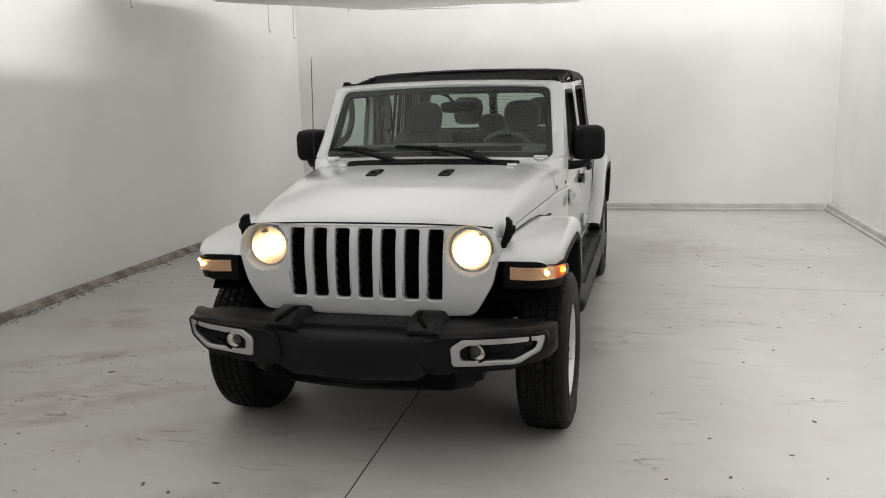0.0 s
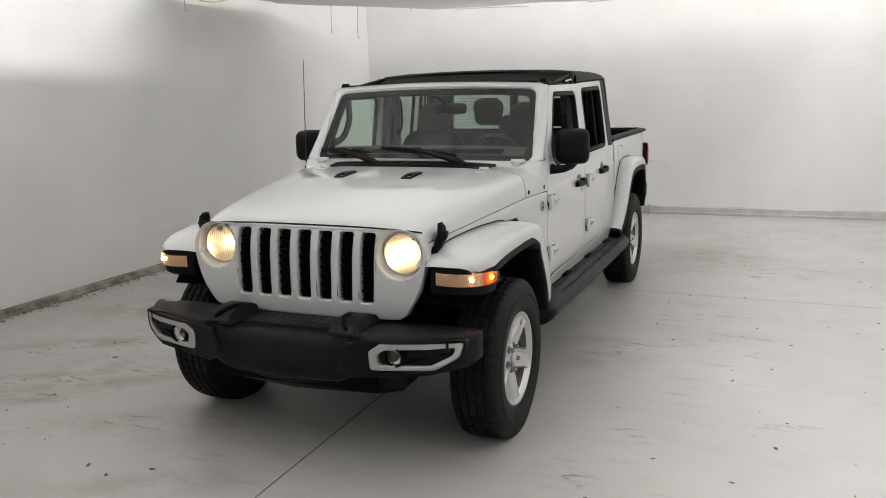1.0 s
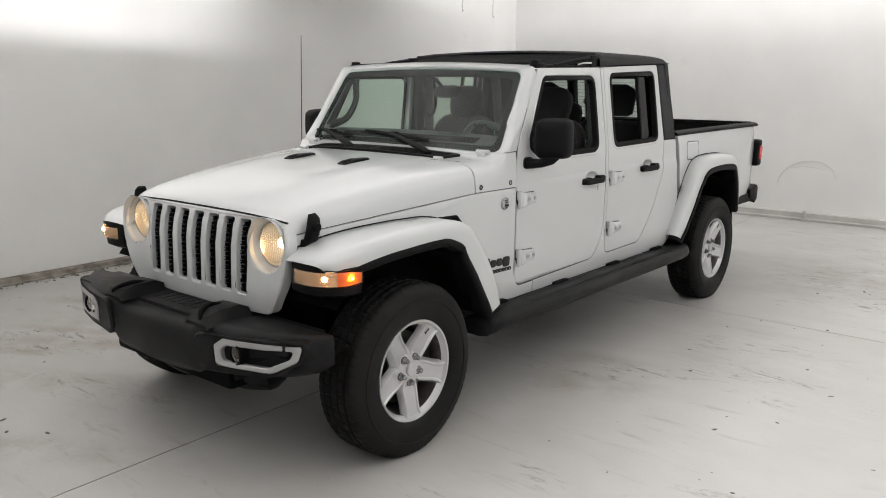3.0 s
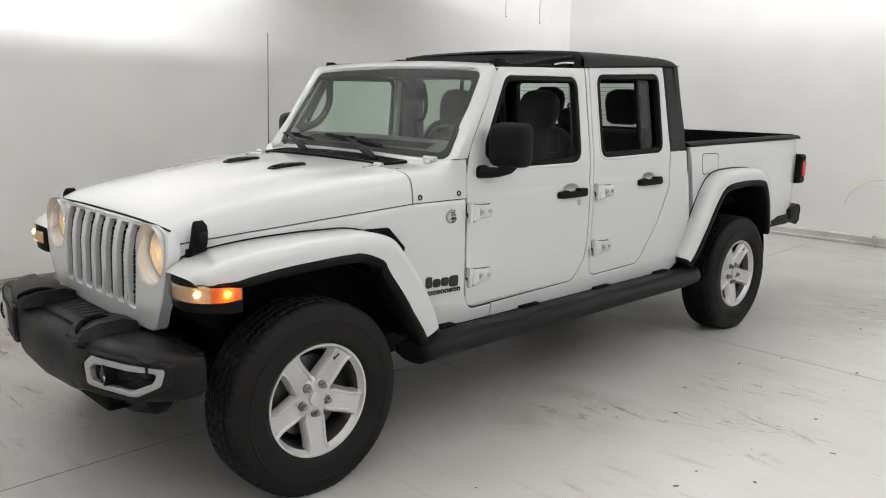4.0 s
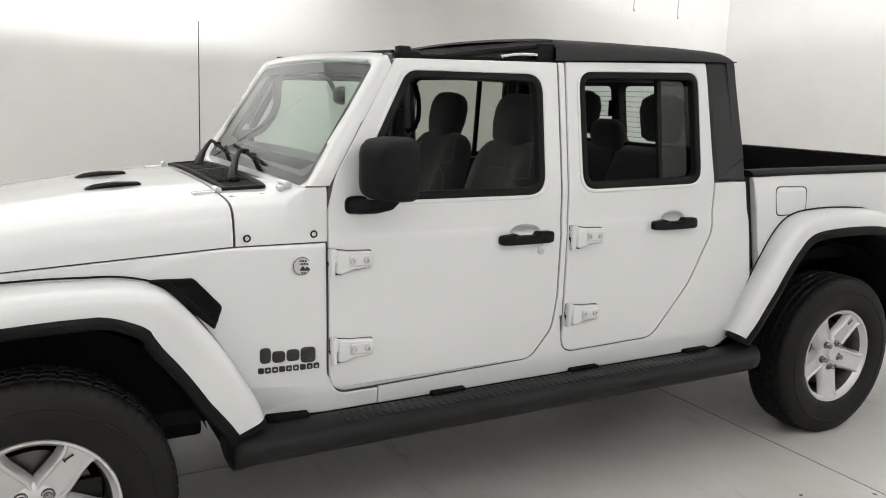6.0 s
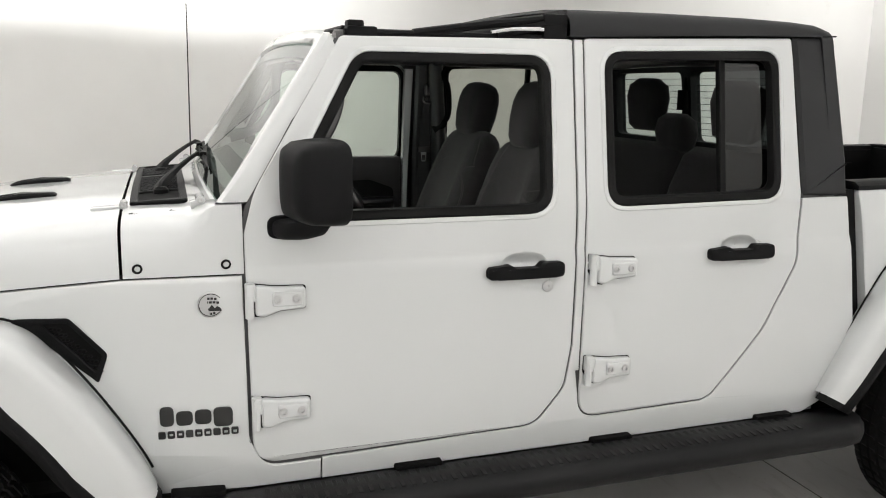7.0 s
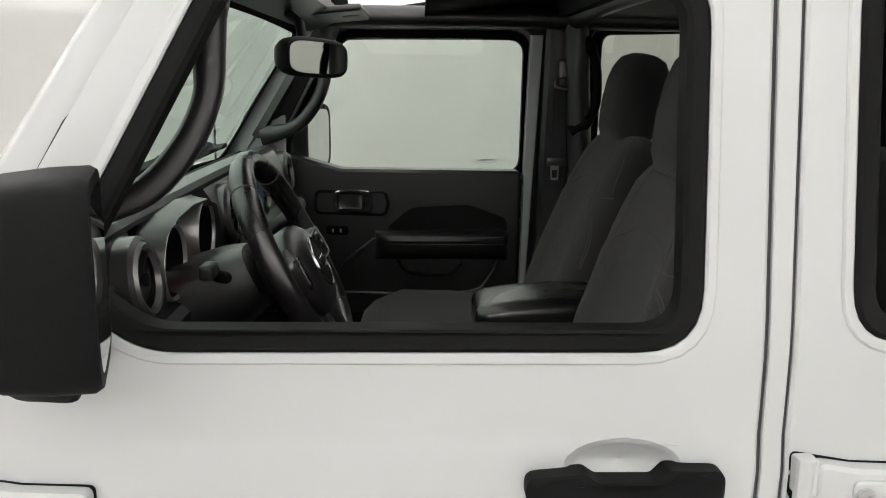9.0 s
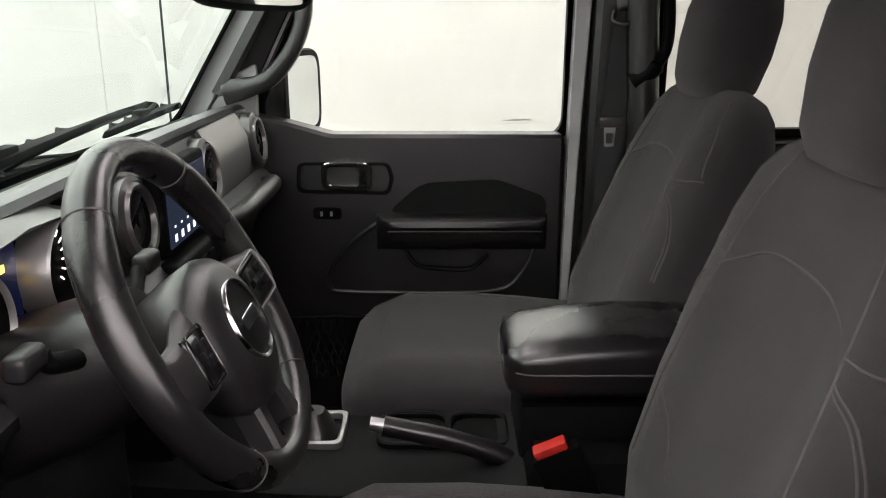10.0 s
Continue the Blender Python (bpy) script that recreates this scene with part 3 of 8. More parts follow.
SIDE = [(0.40, 0.765), (0.50, 0.782), (0.58, 0.790), (0.75, 0.797), (1.00, 0.801), (1.075, 0.802), (1.12, 0.795), (1.22, 0.795), (1.26, 0.792),
        (1.68, 0.740), (1.75, 0.728)]


def side_x(y, z):
    """Half width of the body at a place on its side."""
    return lerp_table(z, SIDE) - (0.135 * (0.95 - y) if y < 0.95 else 0.0)


def on_side(s):
    return lambda u, v, d: V(s * (side_x(u, v) - d), u, v)


ZCUTS = [("v", z) for z, _ in SIDE[1:-1]] + [("v", 1.108), ("v", 1.35), ("v", 1.45), ("v", 1.55)]


def front_zt(y):
    return lerp_table(y, [(-0.40, 1.066), (-0.385, 1.086), (-0.35, 1.106), (-0.25, 1.142), (0.0, 1.192), (0.3, 1.230), (0.64, 1.250), (0.95, 1.262)])


def front_zs(y):
    return lerp_table(y, [(-0.40, 1.036), (-0.385, 1.046), (-0.35, 1.062), (-0.25, 1.090), (0.0, 1.130), (0.3, 1.168), (0.64, 1.196), (0.95, 1.214)])


def front_zg(y):
    return 1.014 + (min(y, 0.64) + 0.39) * 0.076 + max(0.0, y - 0.64) * 0.02


def bonnet_section(y):
    w, zg, zs, zt = 0.800 - 0.135 * (0.95 - y) - 0.003, front_zg(y), front_zs(y), front_zt(y)
    dome = max(0.0, min(1.0, (y + 0.25) / 0.5))
    top = zs + 0.036
    ledge = max(0.0, min(1.0, (y - 0.80) / 0.08))
    ledge = ledge * ledge * (3 - 2 * ledge)
    half = [(w, zg), (w - 0.002, zg + (zs - zg) * 0.4), (w - 0.010, zg + (zs - zg) * 0.8), (w - 0.020, zs + 0.002), (w - 0.036, zs + 0.017), (w - 0.062, zs + 0.028),
            (w - 0.10, top - 0.001), (w * 0.76, top + (zt - top) * 0.30), (0.475 * w / 0.7, top + (zt - top) * (0.55 - 0.12 * dome)),
            (0.415 * w / 0.7, top + (zt - top) * (0.72 - 0.02 * dome)), (0.385 * w / 0.7, top + (zt - top) * (0.80 + 0.08 * dome)), (0.25 * w / 0.7, top + (zt - top) * 0.96), (0.1, zt)]
    # under the windshield posts the cowl's shoulder rises to a squarer ledge
    raised_edge = [0, 0, 0.050, 0.062, 0.048, 0.037, 0.030, 0.02, 0.012, 0.01, 0.008, 0.004, 0.0]
    half = [(x + ledge * (0.004, 0.003, 0.006, 0.012, 0.022, 0.03, 0.03)[min(k, 6)] * (k > 1), min(z + ledge * raised_edge[k], max(z, 1.2785))) for k, (x, z) in enumerate(half)]
    return [V(x, y, z) for x, z in half] + [V(0, y, zt + 0.001)] + [V(-x, y, z) for x, z in half[::-1]]


def skin(name, stations, drop, label=""):
    bm = bmesh.new()
    loft(bm, [bonnet_section(y) for y in stations], False)
    border = [e for e in bm.edges if e.is_boundary]
    ext = bmesh.ops.extrude_edge_only(bm, edges=border)["geom"]
    for v in (g for g in ext if isinstance(g, bmesh.types.BMVert)):
        v.co.z -= drop
        v.co.x *= 0.965
    return part(name, bm, PAINT, truck, label, angle=50)


skin("hood", [-0.422, -0.416, -0.40, -0.385, -0.36, -0.33, -0.28, -0.2, -0.1, 0.0, 0.1, 0.2, 0.3, 0.42, 0.54, 0.645], 0.007, "white hood with a raised centre")
skin("cowl", [0.653, 0.70, 0.76, 0.80, 0.815, 0.83, 0.845, 0.86, 0.88, 0.92, 0.9455], 0.007, "white cowl panel below the windshield")

# near-black boxes stand in for the shade under the hood and between the panels
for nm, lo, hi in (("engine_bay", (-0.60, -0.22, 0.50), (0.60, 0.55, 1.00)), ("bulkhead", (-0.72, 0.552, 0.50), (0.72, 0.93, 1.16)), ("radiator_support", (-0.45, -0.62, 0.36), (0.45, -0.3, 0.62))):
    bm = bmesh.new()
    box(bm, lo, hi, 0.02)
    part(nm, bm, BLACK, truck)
for s in (1, -1):
    bm = bmesh.new()
    loft(bm, [[V(s * (side_x(y, 1.0) - 0.016), y, front_zg(y) - 0.05), V(s * (side_x(y, 1.0) - 0.016), y, front_zg(y) + 0.003), V(s * (side_x(y, 1.0) - 0.10), y, front_zg(y) + 0.003)] for y in (-0.37, 0.0, 0.3, 0.62, 0.66, 0.94)], False)
    part("hood_seal", bm, SEAL, truck)
bm = bmesh.new()
for s in (1, -1):
    box(bm, (s * 0.42 - 0.045, -0.6, 0.40), (s * 0.42 + 0.045, 4.5, 0.53), 0.01)
    tube(bm, [(s * 0.1, 3.530, 0.395), (s * 0.68, 3.530, 0.395)], 0.045, 12)
    tube(bm, [(s * 0.1, 0, 0.395), (s * 0.68, 0, 0.395)], 0.045, 12)
    tube(bm, [(s * 0.50, 0.35, 0.52), (s * 0.60, 0.05, 0.42)], 0.02, 8)
    tube(bm, [(s * 0.56, 3.2, 0.80), (s * 0.60, 3.45, 0.42)], 0.03, 10)
    tube(bm, [(s * 0.55, -0.02, 0.42), (s * 0.5, 0.0, 0.85)], 0.05, 10)
box(bm, (-0.60, 0.62, 0.36), (0.60, 2.86, 0.50), 0.02)
box(bm, (-0.14, -0.12, 0.28), (0.14, 0.12, 0.50), 0.06)
box(bm, (-0.14, 3.36, 0.26), (0.14, 3.62, 0.52), 0.07)
part("chassis", bm, STEEL, truck, "dark steel frame and axles")
# dark sheets added to stop light leaking through to the floor below
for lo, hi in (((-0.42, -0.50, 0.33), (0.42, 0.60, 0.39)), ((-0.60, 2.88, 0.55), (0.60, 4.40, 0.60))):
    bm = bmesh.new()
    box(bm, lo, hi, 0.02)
    part("underbody_light_block", bm, BLACK, truck)

# grille
GY = -0.455


def on_grille(u, v, d):
    return V(u, lerp_table(v, [(0.65, -0.452), (0.75, -0.461), (0.93, -0.455), (1.0, -0.443), (1.05, -0.426), (1.075, -0.412)]) + d + 0.015 * u * u, v)


outline = rounded([(-0.60, 1.062, 0.10), (-0.30, 1.074, 0.4), (0.30, 1.074, 0.4), (0.60, 1.062, 0.10), (0.640, 0.965, 0.10), (0.600, 0.80, 0.3), (0.515, 0.662, 0.07),
                   (0.2, 0.648, 0.3), (-0.2, 0.648, 0.3), (-0.515, 0.662, 0.07), (-0.600, 0.80, 0.3), (-0.640, 0.965, 0.10)], 0.05, 6)
slots = []
for k in range(-3, 4):
    c = 0.1127 * k + 0.0026
    lean = 0.006 * k / 3
    slots.append(rounded([(c - 0.0355 - lean, 0.730), (c + 0.0355 - lean, 0.730), (c + 0.0365, 1.052), (c - 0.0365, 1.052)], 0.016, 4))
LX, LZ, LR = 0.4985, 0.9590, 0.1113
rings = [[(s * LX + LR * math.cos(2 * math.pi * k / 40), LZ + LR * math.sin(2 * math.pi * k / 40)) for k in range(40)] for s in (1, -1)]
bm = bmesh.new()
panel(bm, outline, on_grille, 0.05, slots + rings, [("u", x / 10) for x in range(-6, 7)] + [("v", 0.75), ("v", 0.85), ("v", 0.93), ("v", 0.965), ("v", 1.0), ("v", 1.03), ("v", 1.055)], 0.006)
grille = part("grille", bm, PAINT, truck, "white seven-slot grille")
even = grille.modifiers.new("even_normals", "WEIGHTED_NORMAL")
even.keep_sharp, even.weight = True, 90
bm = bmesh.new()
box(bm, (-0.40, GY + 0.075, 0.69), (0.40, GY + 0.09, 1.058))
for k in range(-3, 4):
    c = 0.1127 * k + 0.0026
    for row in range(15):
        for col in range(-2, 3):
            x, z = c + col * 0.0165 + (row % 2) * 0.008, 0.74 + row * 0.0205
            if abs(x - c) < 0.036:
                hexa = [(x + 0.0105 * math.cos(math.pi * j / 3), z + 0.0105 * math.sin(math.pi * j / 3)) for j in range(6)]
                inner = [(x + 0.0078 * math.cos(math.pi * j / 3), z + 0.0078 * math.sin(math.pi * j / 3)) for j in range(6)]
                a = [[bm.verts.new(on_grille(px, pz, yy)) for px, pz in ringp] for ringp, yy in ((hexa, 0.024), (inner, 0.022), (inner, 0.044))]
                for p, q in zip(a, a[1:]):
                    for j in range(6):
                        bm.faces.new((p[j], p[(j + 1) % 6], q[(j + 1) % 6], q[j]))
part("grille_mesh", bm, BLACK, grille, "black honeycomb insert", smooth=False)

bm = bmesh.new()
tube(bm, [on_grille(x, 1.062 + 0.0135 * (1 - (abs(x) / 0.60) ** 3), 0.004) for x in [-0.60 + 0.04 * k for k in range(31)]], 0.0045, 6)
part("hood_seal_strip", bm, SEAL, grille, "dark seal along the hood edge")

# headlamps
for s in (1, -1):
    lamp = empty("headlight", truck, pose(s * LX, on_grille(s * LX, LZ, 0).y, LZ, 0, 0, 90))
    lamp["label"] = "round headlight, switched on"
    bm = bmesh.new()
    lathe(bm, [(0.1195, -0.004), (0.1165, 0.002), (0.102, 0.050), (0.097, 0.054)], 44)
    part("bezel", bm, PAINT, lamp, "white conical bezel")
    bm = bmesh.new()
    lathe(bm, [(0.100, 0.052), (0.098, 0.043), (0.092, 0.042), (0.091, 0.052)], 44)
    part("ring", bm, CHROME, lamp)
    bm = bmesh.new()
    lathe(bm, [(0.091, 0.046), (0.089, 0.058), (0.076, 0.085), (0.049, 0.115), (0.019, 0.13), (0.0, 0.132)], 44)
    part("reflector", bm, REFLECT, lamp)
    bm = bmesh.new()
    lathe(bm, [(0.0, 0.075), (0.018, 0.078), (0.024, 0.09), (0.02, 0.11), (0.0, 0.12)], 20)
    part("bulb", bm, HEAD, lamp, "glowing warm bulb")
    bm = bmesh.new()
    lathe(bm, [(0.092, 0.046), (0.085, 0.034), (0.058, 0.024), (0.026, 0.019), (0.0, 0.018)], 44)
    part("lens", bm, LENS, lamp)
    for k in range(-6, 7):
        h = math.sqrt(max(0.0, 0.080 ** 2 - (k * 0.0125) ** 2))
        bm = bmesh.new()
        tube(bm, [(0.041, k * 0.0125, -h), (0.033, k * 0.0125, 0), (0.041, k * 0.0125, h)], 0.0028, 5)
        part("lens_flute", bm, LENS, lamp)

# front bumper: swept along x
def bumper_front(x):
    a = abs(x)
    return lerp_table(a, [(0.0, -0.715), (0.28, -0.705), (0.34, -0.700), (0.55, -0.672), (0.72, -0.628), (0.80, -0.588), (0.865, -0.542), (0.892, -0.495)])


def bumper_ring(x, grow=0.0):
    a, f = abs(x), bumper_front(x)
    top = lerp_table(a, [(0, 0.648), (0.26, 0.648), (0.32, 0.672), (0.7, 0.682), (0.87, 0.676), (0.892, 0.668)]) + grow
    low = lerp_table(a, [(0, 0.425), (0.3, 0.435), (0.36, 0.470), (0.7, 0.488), (0.85, 0.515), (0.892, 0.55)]) - grow
    rear = max(-0.45, f + 0.05)
    r = 0.022
    return [V(x, rear, top - 0.012), V(x, min(rear - 0.004, f + 0.09), top), V(x, f + 0.042, top - 0.003), V(x, f + 0.022, top - 0.014), V(x, f + 0.008, top - 0.032), V(x, f - grow, top - 0.06),
            V(x, f - 0.004 - grow, (top + low) / 2), V(x, f - grow, low + 0.045), V(x, f + 0.012, low + 0.015), V(x, f + r * 1.8, low), V(x, rear, low)]


bm = bmesh.new()
xs = [-0.892, -0.882, -0.856, -0.80, -0.74, -0.62, -0.5, -0.42, -0.36, -0.325, -0.29, -0.26, -0.2, -0.1, 0.0]
xs = xs + [-x for x in xs[-2::-1]]
loft(bm, [bumper_ring(x) for x in xs])
bumper = part("front_bumper", bm, BUMPER, truck, "black moulded plastic bumper", angle=45)
for s in (1, -1):
    # pad that carries the fog lamp, standing proud of the bumper
    bm = bmesh.new()
    pad = rounded([(0.305, 0.525, 0.03), (0.36, 0.475, 0.04), (0.72, 0.505, 0.05), (0.835, 0.575, 0.05), (0.858, 0.662, 0.03), (0.33, 0.640, 0.04)], 0.03, 5)
    hole = rounded([(0.452, 0.520), (0.73, 0.528, 0.05), (0.826, 0.580, 0.02), (0.845, 0.648), (0.50, 0.640), (0.448, 0.605)], 0.018, 4)
    on_bumper = lambda u, v, d, s=s: V(s * (u + 0.014), bumper_front(u) - 0.020 + d + 0.12 * max(0.0, 0.56 - v), v)
    panel(bm, pad, on_bumper, 0.07, [hole], [("u", 0.4 + 0.05 * k) for k in range(10)], 0.010)
    part("bumper_pad", bm, BUMPER, bumper)
    bm = bmesh.new()
    ring_in = rounded([(0.492, 0.545, 0.02), (0.71, 0.548, 0.05), (0.796, 0.590, 0.02), (0.812, 0.626), (0.52, 0.615, 0.02), (0.485, 0.592, 0.02)], 0.015, 4)
    panel(bm, rounded([(0.452, 0.520), (0.73, 0.528, 0.05), (0.826, 0.580, 0.02), (0.845, 0.648), (0.50, 0.640), (0.448, 0.605)], 0.018, 4),
          lambda u, v, d, s=s: V(s * (u + 0.014), bumper_front(u + 0.014) - 0.027 + d + 0.12 * max(0.0, 0.56 - v), v), 0.022, [ring_in], [("u", 0.5 + 0.05 * k) for k in range(7)], 0.004)
    part("fog_bezel", bm, SATIN, bumper, "silver fog lamp surround")
    bm = bmesh.new()
    panel(bm, rounded([(0.470, 0.530), (0.72, 0.535, 0.05), (0.80, 0.59), (0.815, 0.64), (0.50, 0.63), (0.465, 0.60)], 0.01, 3),
          lambda u, v, d, s=s: V(s * (u + 0.014), bumper_front(u + 0.014) + 0.030 + d, v), 0.01, [], [("u", 0.5 + 0.05 * k) for k in range(7)], 0.0)
    tube(bm, [(s * 0.62, bumper_front(0.62) + 0.0, 0.562), (s * 0.80, bumper_front(0.80) + 0.0, 0.60)], 0.010, 6)
    part("fog_recess", bm, BLACK, bumper)
    fog = empty("fog_lamp", truck, pose(s * 0.572, bumper_front(0.572) - 0.022, 0.582, 0, 0, 90 - s * 8))
    fog["label"] = "small round fog lamp, off"
    for nm, mt, prof in (("housing", BLACK, [(0.048, 0.04), (0.045, 0.002), (0.038, 0.0), (0.036, 0.01)]), ("reflector", material("fog_reflector", (0.9, 0.9, 0.9), 0.16, metal=1.0, bump=0.6, bump_scale=70), [(0.038, 0.006), (0.033, 0.018), (0.014, 0.026), (0, 0.027)]),
                         ("lens", LENS, [(0.038, 0.008), (0.030, 0.002), (0.014, -0.003), (0, -0.004)])):
        bm = bmesh.new()
        lathe(bm, prof, 28)
        if nm == "lens":
            tube(bm, [(0.004, -0.03, 0), (0, 0, 0), (0.004, 0.03, 0)], 0.0025, 5)
            tube(bm, [(0.004, 0, -0.03), (0, 0, 0), (0.004, 0, 0.03)], 0.0025, 5)
        part(nm, bm, mt, fog)
    # tow hook housing on the deck
    bm = bmesh.new()
    rr = [[V(s * x, y, z) for x, y, z in ((0.255, y0, 0.655), (0.27, y0, zt), (0.385, y0, zt), (0.415, y0, 0.66))] for y0, zt in ((-0.70, 0.672), (-0.675, 0.700), (-0.62, 0.716), (-0.52, 0.718), (-0.47, 0.70))]
    loft(bm, rr)
    part("tow_mount", bm, BUMPER, bumper, angle=25)
    bm = bmesh.new()
    tube(bm, spline([(s * 0.30, -0.52, 0.700), (s * 0.30, -0.60, 0.722), (s * 0.32, -0.660, 0.712), (s * 0.345, -0.685, 0.690), (s * 0.345, -0.665, 0.675)]), 0.010, 10)
    part("tow_hook", bm, BLACK, bumper, "black steel tow hook")
# deck behind and skid panel below
bm = bmesh.new()
box(bm, (-0.80, -0.62, 0.600), (0.80, -0.40, 0.664), 0.012)
for k in range(9):
    box(bm, (-0.20 + 0.05 * k - 0.018, -0.57, 0.66), (-0.20 + 0.05 * k + 0.018, -0.46, 0.667), 0.003, segments=1)
part("bumper_deck", bm, BUMPER, bumper)
bm = bmesh.new()
rings = [[V(x, -0.655 + 0.10 * (abs(x) / 0.5) ** 2, 0.45), V(x, -0.64 + 0.10 * (abs(x) / 0.5) ** 2, 0.40), V(x, -0.58 + 0.12 * (abs(x) / 0.5) ** 2, low), V(x, -0.42, low), V(x, -0.40, 0.45)]
         for x, low in ((-0.56, 0.40), (-0.50, 0.345), (-0.40, 0.335), (-0.2, 0.345), (0, 0.345), (0.2, 0.345), (0.40, 0.335), (0.50, 0.345), (0.56, 0.40))]
loft(bm, rings)
part("skid_panel", bm, BUMPER, bumper)

# hood latches and washer nozzles
for s in (1, -1):
    bm = bmesh.new()
    m = pose(s * 0.648, -0.325, 1.035, 0, s * 14, s * 7)
    t = bmesh.new()
    cushion(t, [((0, 0, -0.062), (0, 1, 0), (s, 0, 0), 0.028, 0.010), ((s * 0.004, 0, -0.055), (0, 1, 0), (s, 0, 0), 0.034, 0.016), ((s * 0.010, 0, -0.02), (0, 1, 0), (s, 0, 0), 0.034, 0.020),
                ((s * 0.007, 0.001, 0.02), (0, 1, 0), (s, 0, 0), 0.033, 0.018), ((0, 0.002, 0.045), (0, 1, 0), (s, 0, 0.3), 0.030, 0.015), ((-s * 0.014, 0.003, 0.060), (0, 1, 0), (s, 0, 0.7), 0.020, 0.008)], 20, 3.0)
    bmesh.ops.transform(t, matrix=m, verts=t.verts)
    add(bm, t)
    t = bmesh.new()
    lathe(t, [(0.022, 0), (0.021, 0.012), (0.014, 0.014), (0, 0.010)], 16, pose(s * 0.022, 0, 0.012, 0, 0, 0 if s > 0 else 180))
    bmesh.ops.transform(t, matrix=m, verts=t.verts)
    add(bm, t)
    box(bm, (-0.014, -0.040, -0.088), (0.016, 0.040, -0.046), 0.006, m)
    part("hood_latch", bm, TRIM, truck, "black rubber hood latch")
    bm = bmesh.new()
    loop = rounded([(0.170, 0.262, 0.022), (0.240, 0.262, 0.022), (0.234, 0.360, 0.02), (0.226, 0.452, 0.012), (0.184, 0.452, 0.012), (0.176, 0.360, 0.02)], 0.02, 5)
    eye = rounded([(0.188, 0.282), (0.222, 0.282), (0.218, 0.336), (0.192, 0.336)], 0.012, 5)
    panel(bm, loop, lambda u, v, d, s=s: V(s * u, v, front_zt(v) + lerp_table(v, [(0.26, 0.004), (0.30, 0.010), (0.36, 0.015), (0.45, 0.009)]) - d), 0.020, [eye], [("v", 0.30), ("v", 0.35), ("v", 0.40)], 0.007)
    part("washer_nozzle", bm, TRIM, truck, "black washer nozzle cover")

# sides: front quarter, doors, pillars, rear cab corner, bed
FRONT_DOOR = [(0.948, 1.20, 0.05), (0.956, 0.565, 0.075), (1.785, 0.581, 0.09), (1.876, 0.690, 0.10), (1.895, 0.82, 0.08), (1.896, 1.15, 0.3), (1.886, 1.716, 0.012), (1.214, 1.704, 0.02), (0.977, 1.308, 0.25)]
REAR_DOOR = [(1.931, 1.15, 0.3), (1.932, 0.585, 0.07), (2.405, 0.594, 0.09), (2.590, 0.815, 0.25), (2.698, 1.03, 0.10), (2.702, 1.24, 0.2), (2.659, 1.744, 0.012), (1.925, 1.719, 0.012)]
FRONT_WIN = [(1.082, 1.345, 0.04), (1.076, 1.288, 0.03), (1.165, 1.226, 0.12), (1.818, 1.226, 0.075), (1.814, 1.668, 0.07), (1.255, 1.664, 0.07)]
REAR_WIN = [(1.988, 1.684, 0.06), (1.999, 1.238, 0.065), (2.622, 1.246, 0.065), (2.605, 1.702, 0.06)]


def shrink(points, d):
    """A polygon moved inwards by d all round."""
    k = len(points)
    area = sum(points[i][0] * points[(i + 1) % k][1] - points[(i + 1) % k][0] * points[i][1] for i in range(k))
    sg = 1 if area > 0 else -1
    out = []
    for i in range(k):
        p, a, b = (Vector(points[j % k][:2]) for j in (i, i - 1, i + 1))
        d1, d2 = (p - a).normalized(), (b - p).normalized()
        n1, n2 = Vector((-d1.y, d1.x)) * sg, Vector((-d2.y, d2.x)) * sg
        n = (n1 + n2) / max(0.3, 1 + n1.dot(n2))
        q = p + n * d
        out.append((q.x, q.y, *([max(0.005, points[i][2] - d)] if len(points[i]) > 2 else [])))
    return out


def hinge_mesh(s, y, z, place):
    """A cast door hinge: knuckle on the body, tapered plate with two bolts on the door."""
    bm = bmesh.new()
    plate = rounded([(y + 0.012, z - 0.040), (y + 0.035, z - 0.044), (y + 0.075, z - 0.030), (y + 0.142, z - 0.027), (y + 0.142, z + 0.030), (y + 0.06, z + 0.033), (y + 0.012, z + 0.040)], 0.01, 3)
    panel(bm, plate, lambda u, v, d: place(u, v, d - 0.023), 0.027, [], [], 0.005)
    panel(bm, rounded([(y + 0.055, z - 0.018), (y + 0.134, z - 0.017), (y + 0.134, z + 0.019), (y + 0.055, z + 0.021)], 0.008, 3), lambda u, v, d: place(u, v, d - 0.028), 0.010, [], [], 0.003)
    panel(bm, rounded([(y - 0.012, z - 0.002), (y + 0.014, z - 0.002), (y + 0.014, z + 0.044), (y - 0.012, z + 0.044)], 0.004, 2), lambda u, v, d: place(u, v, d - 0.026), 0.030, [], [], 0.005)
    c = place(y, z, -0.016)
    tube(bm, [c + V(0, -0.002, -0.046), c + V(0, -0.002, 0.046)], 0.0115, 12)
    return bm


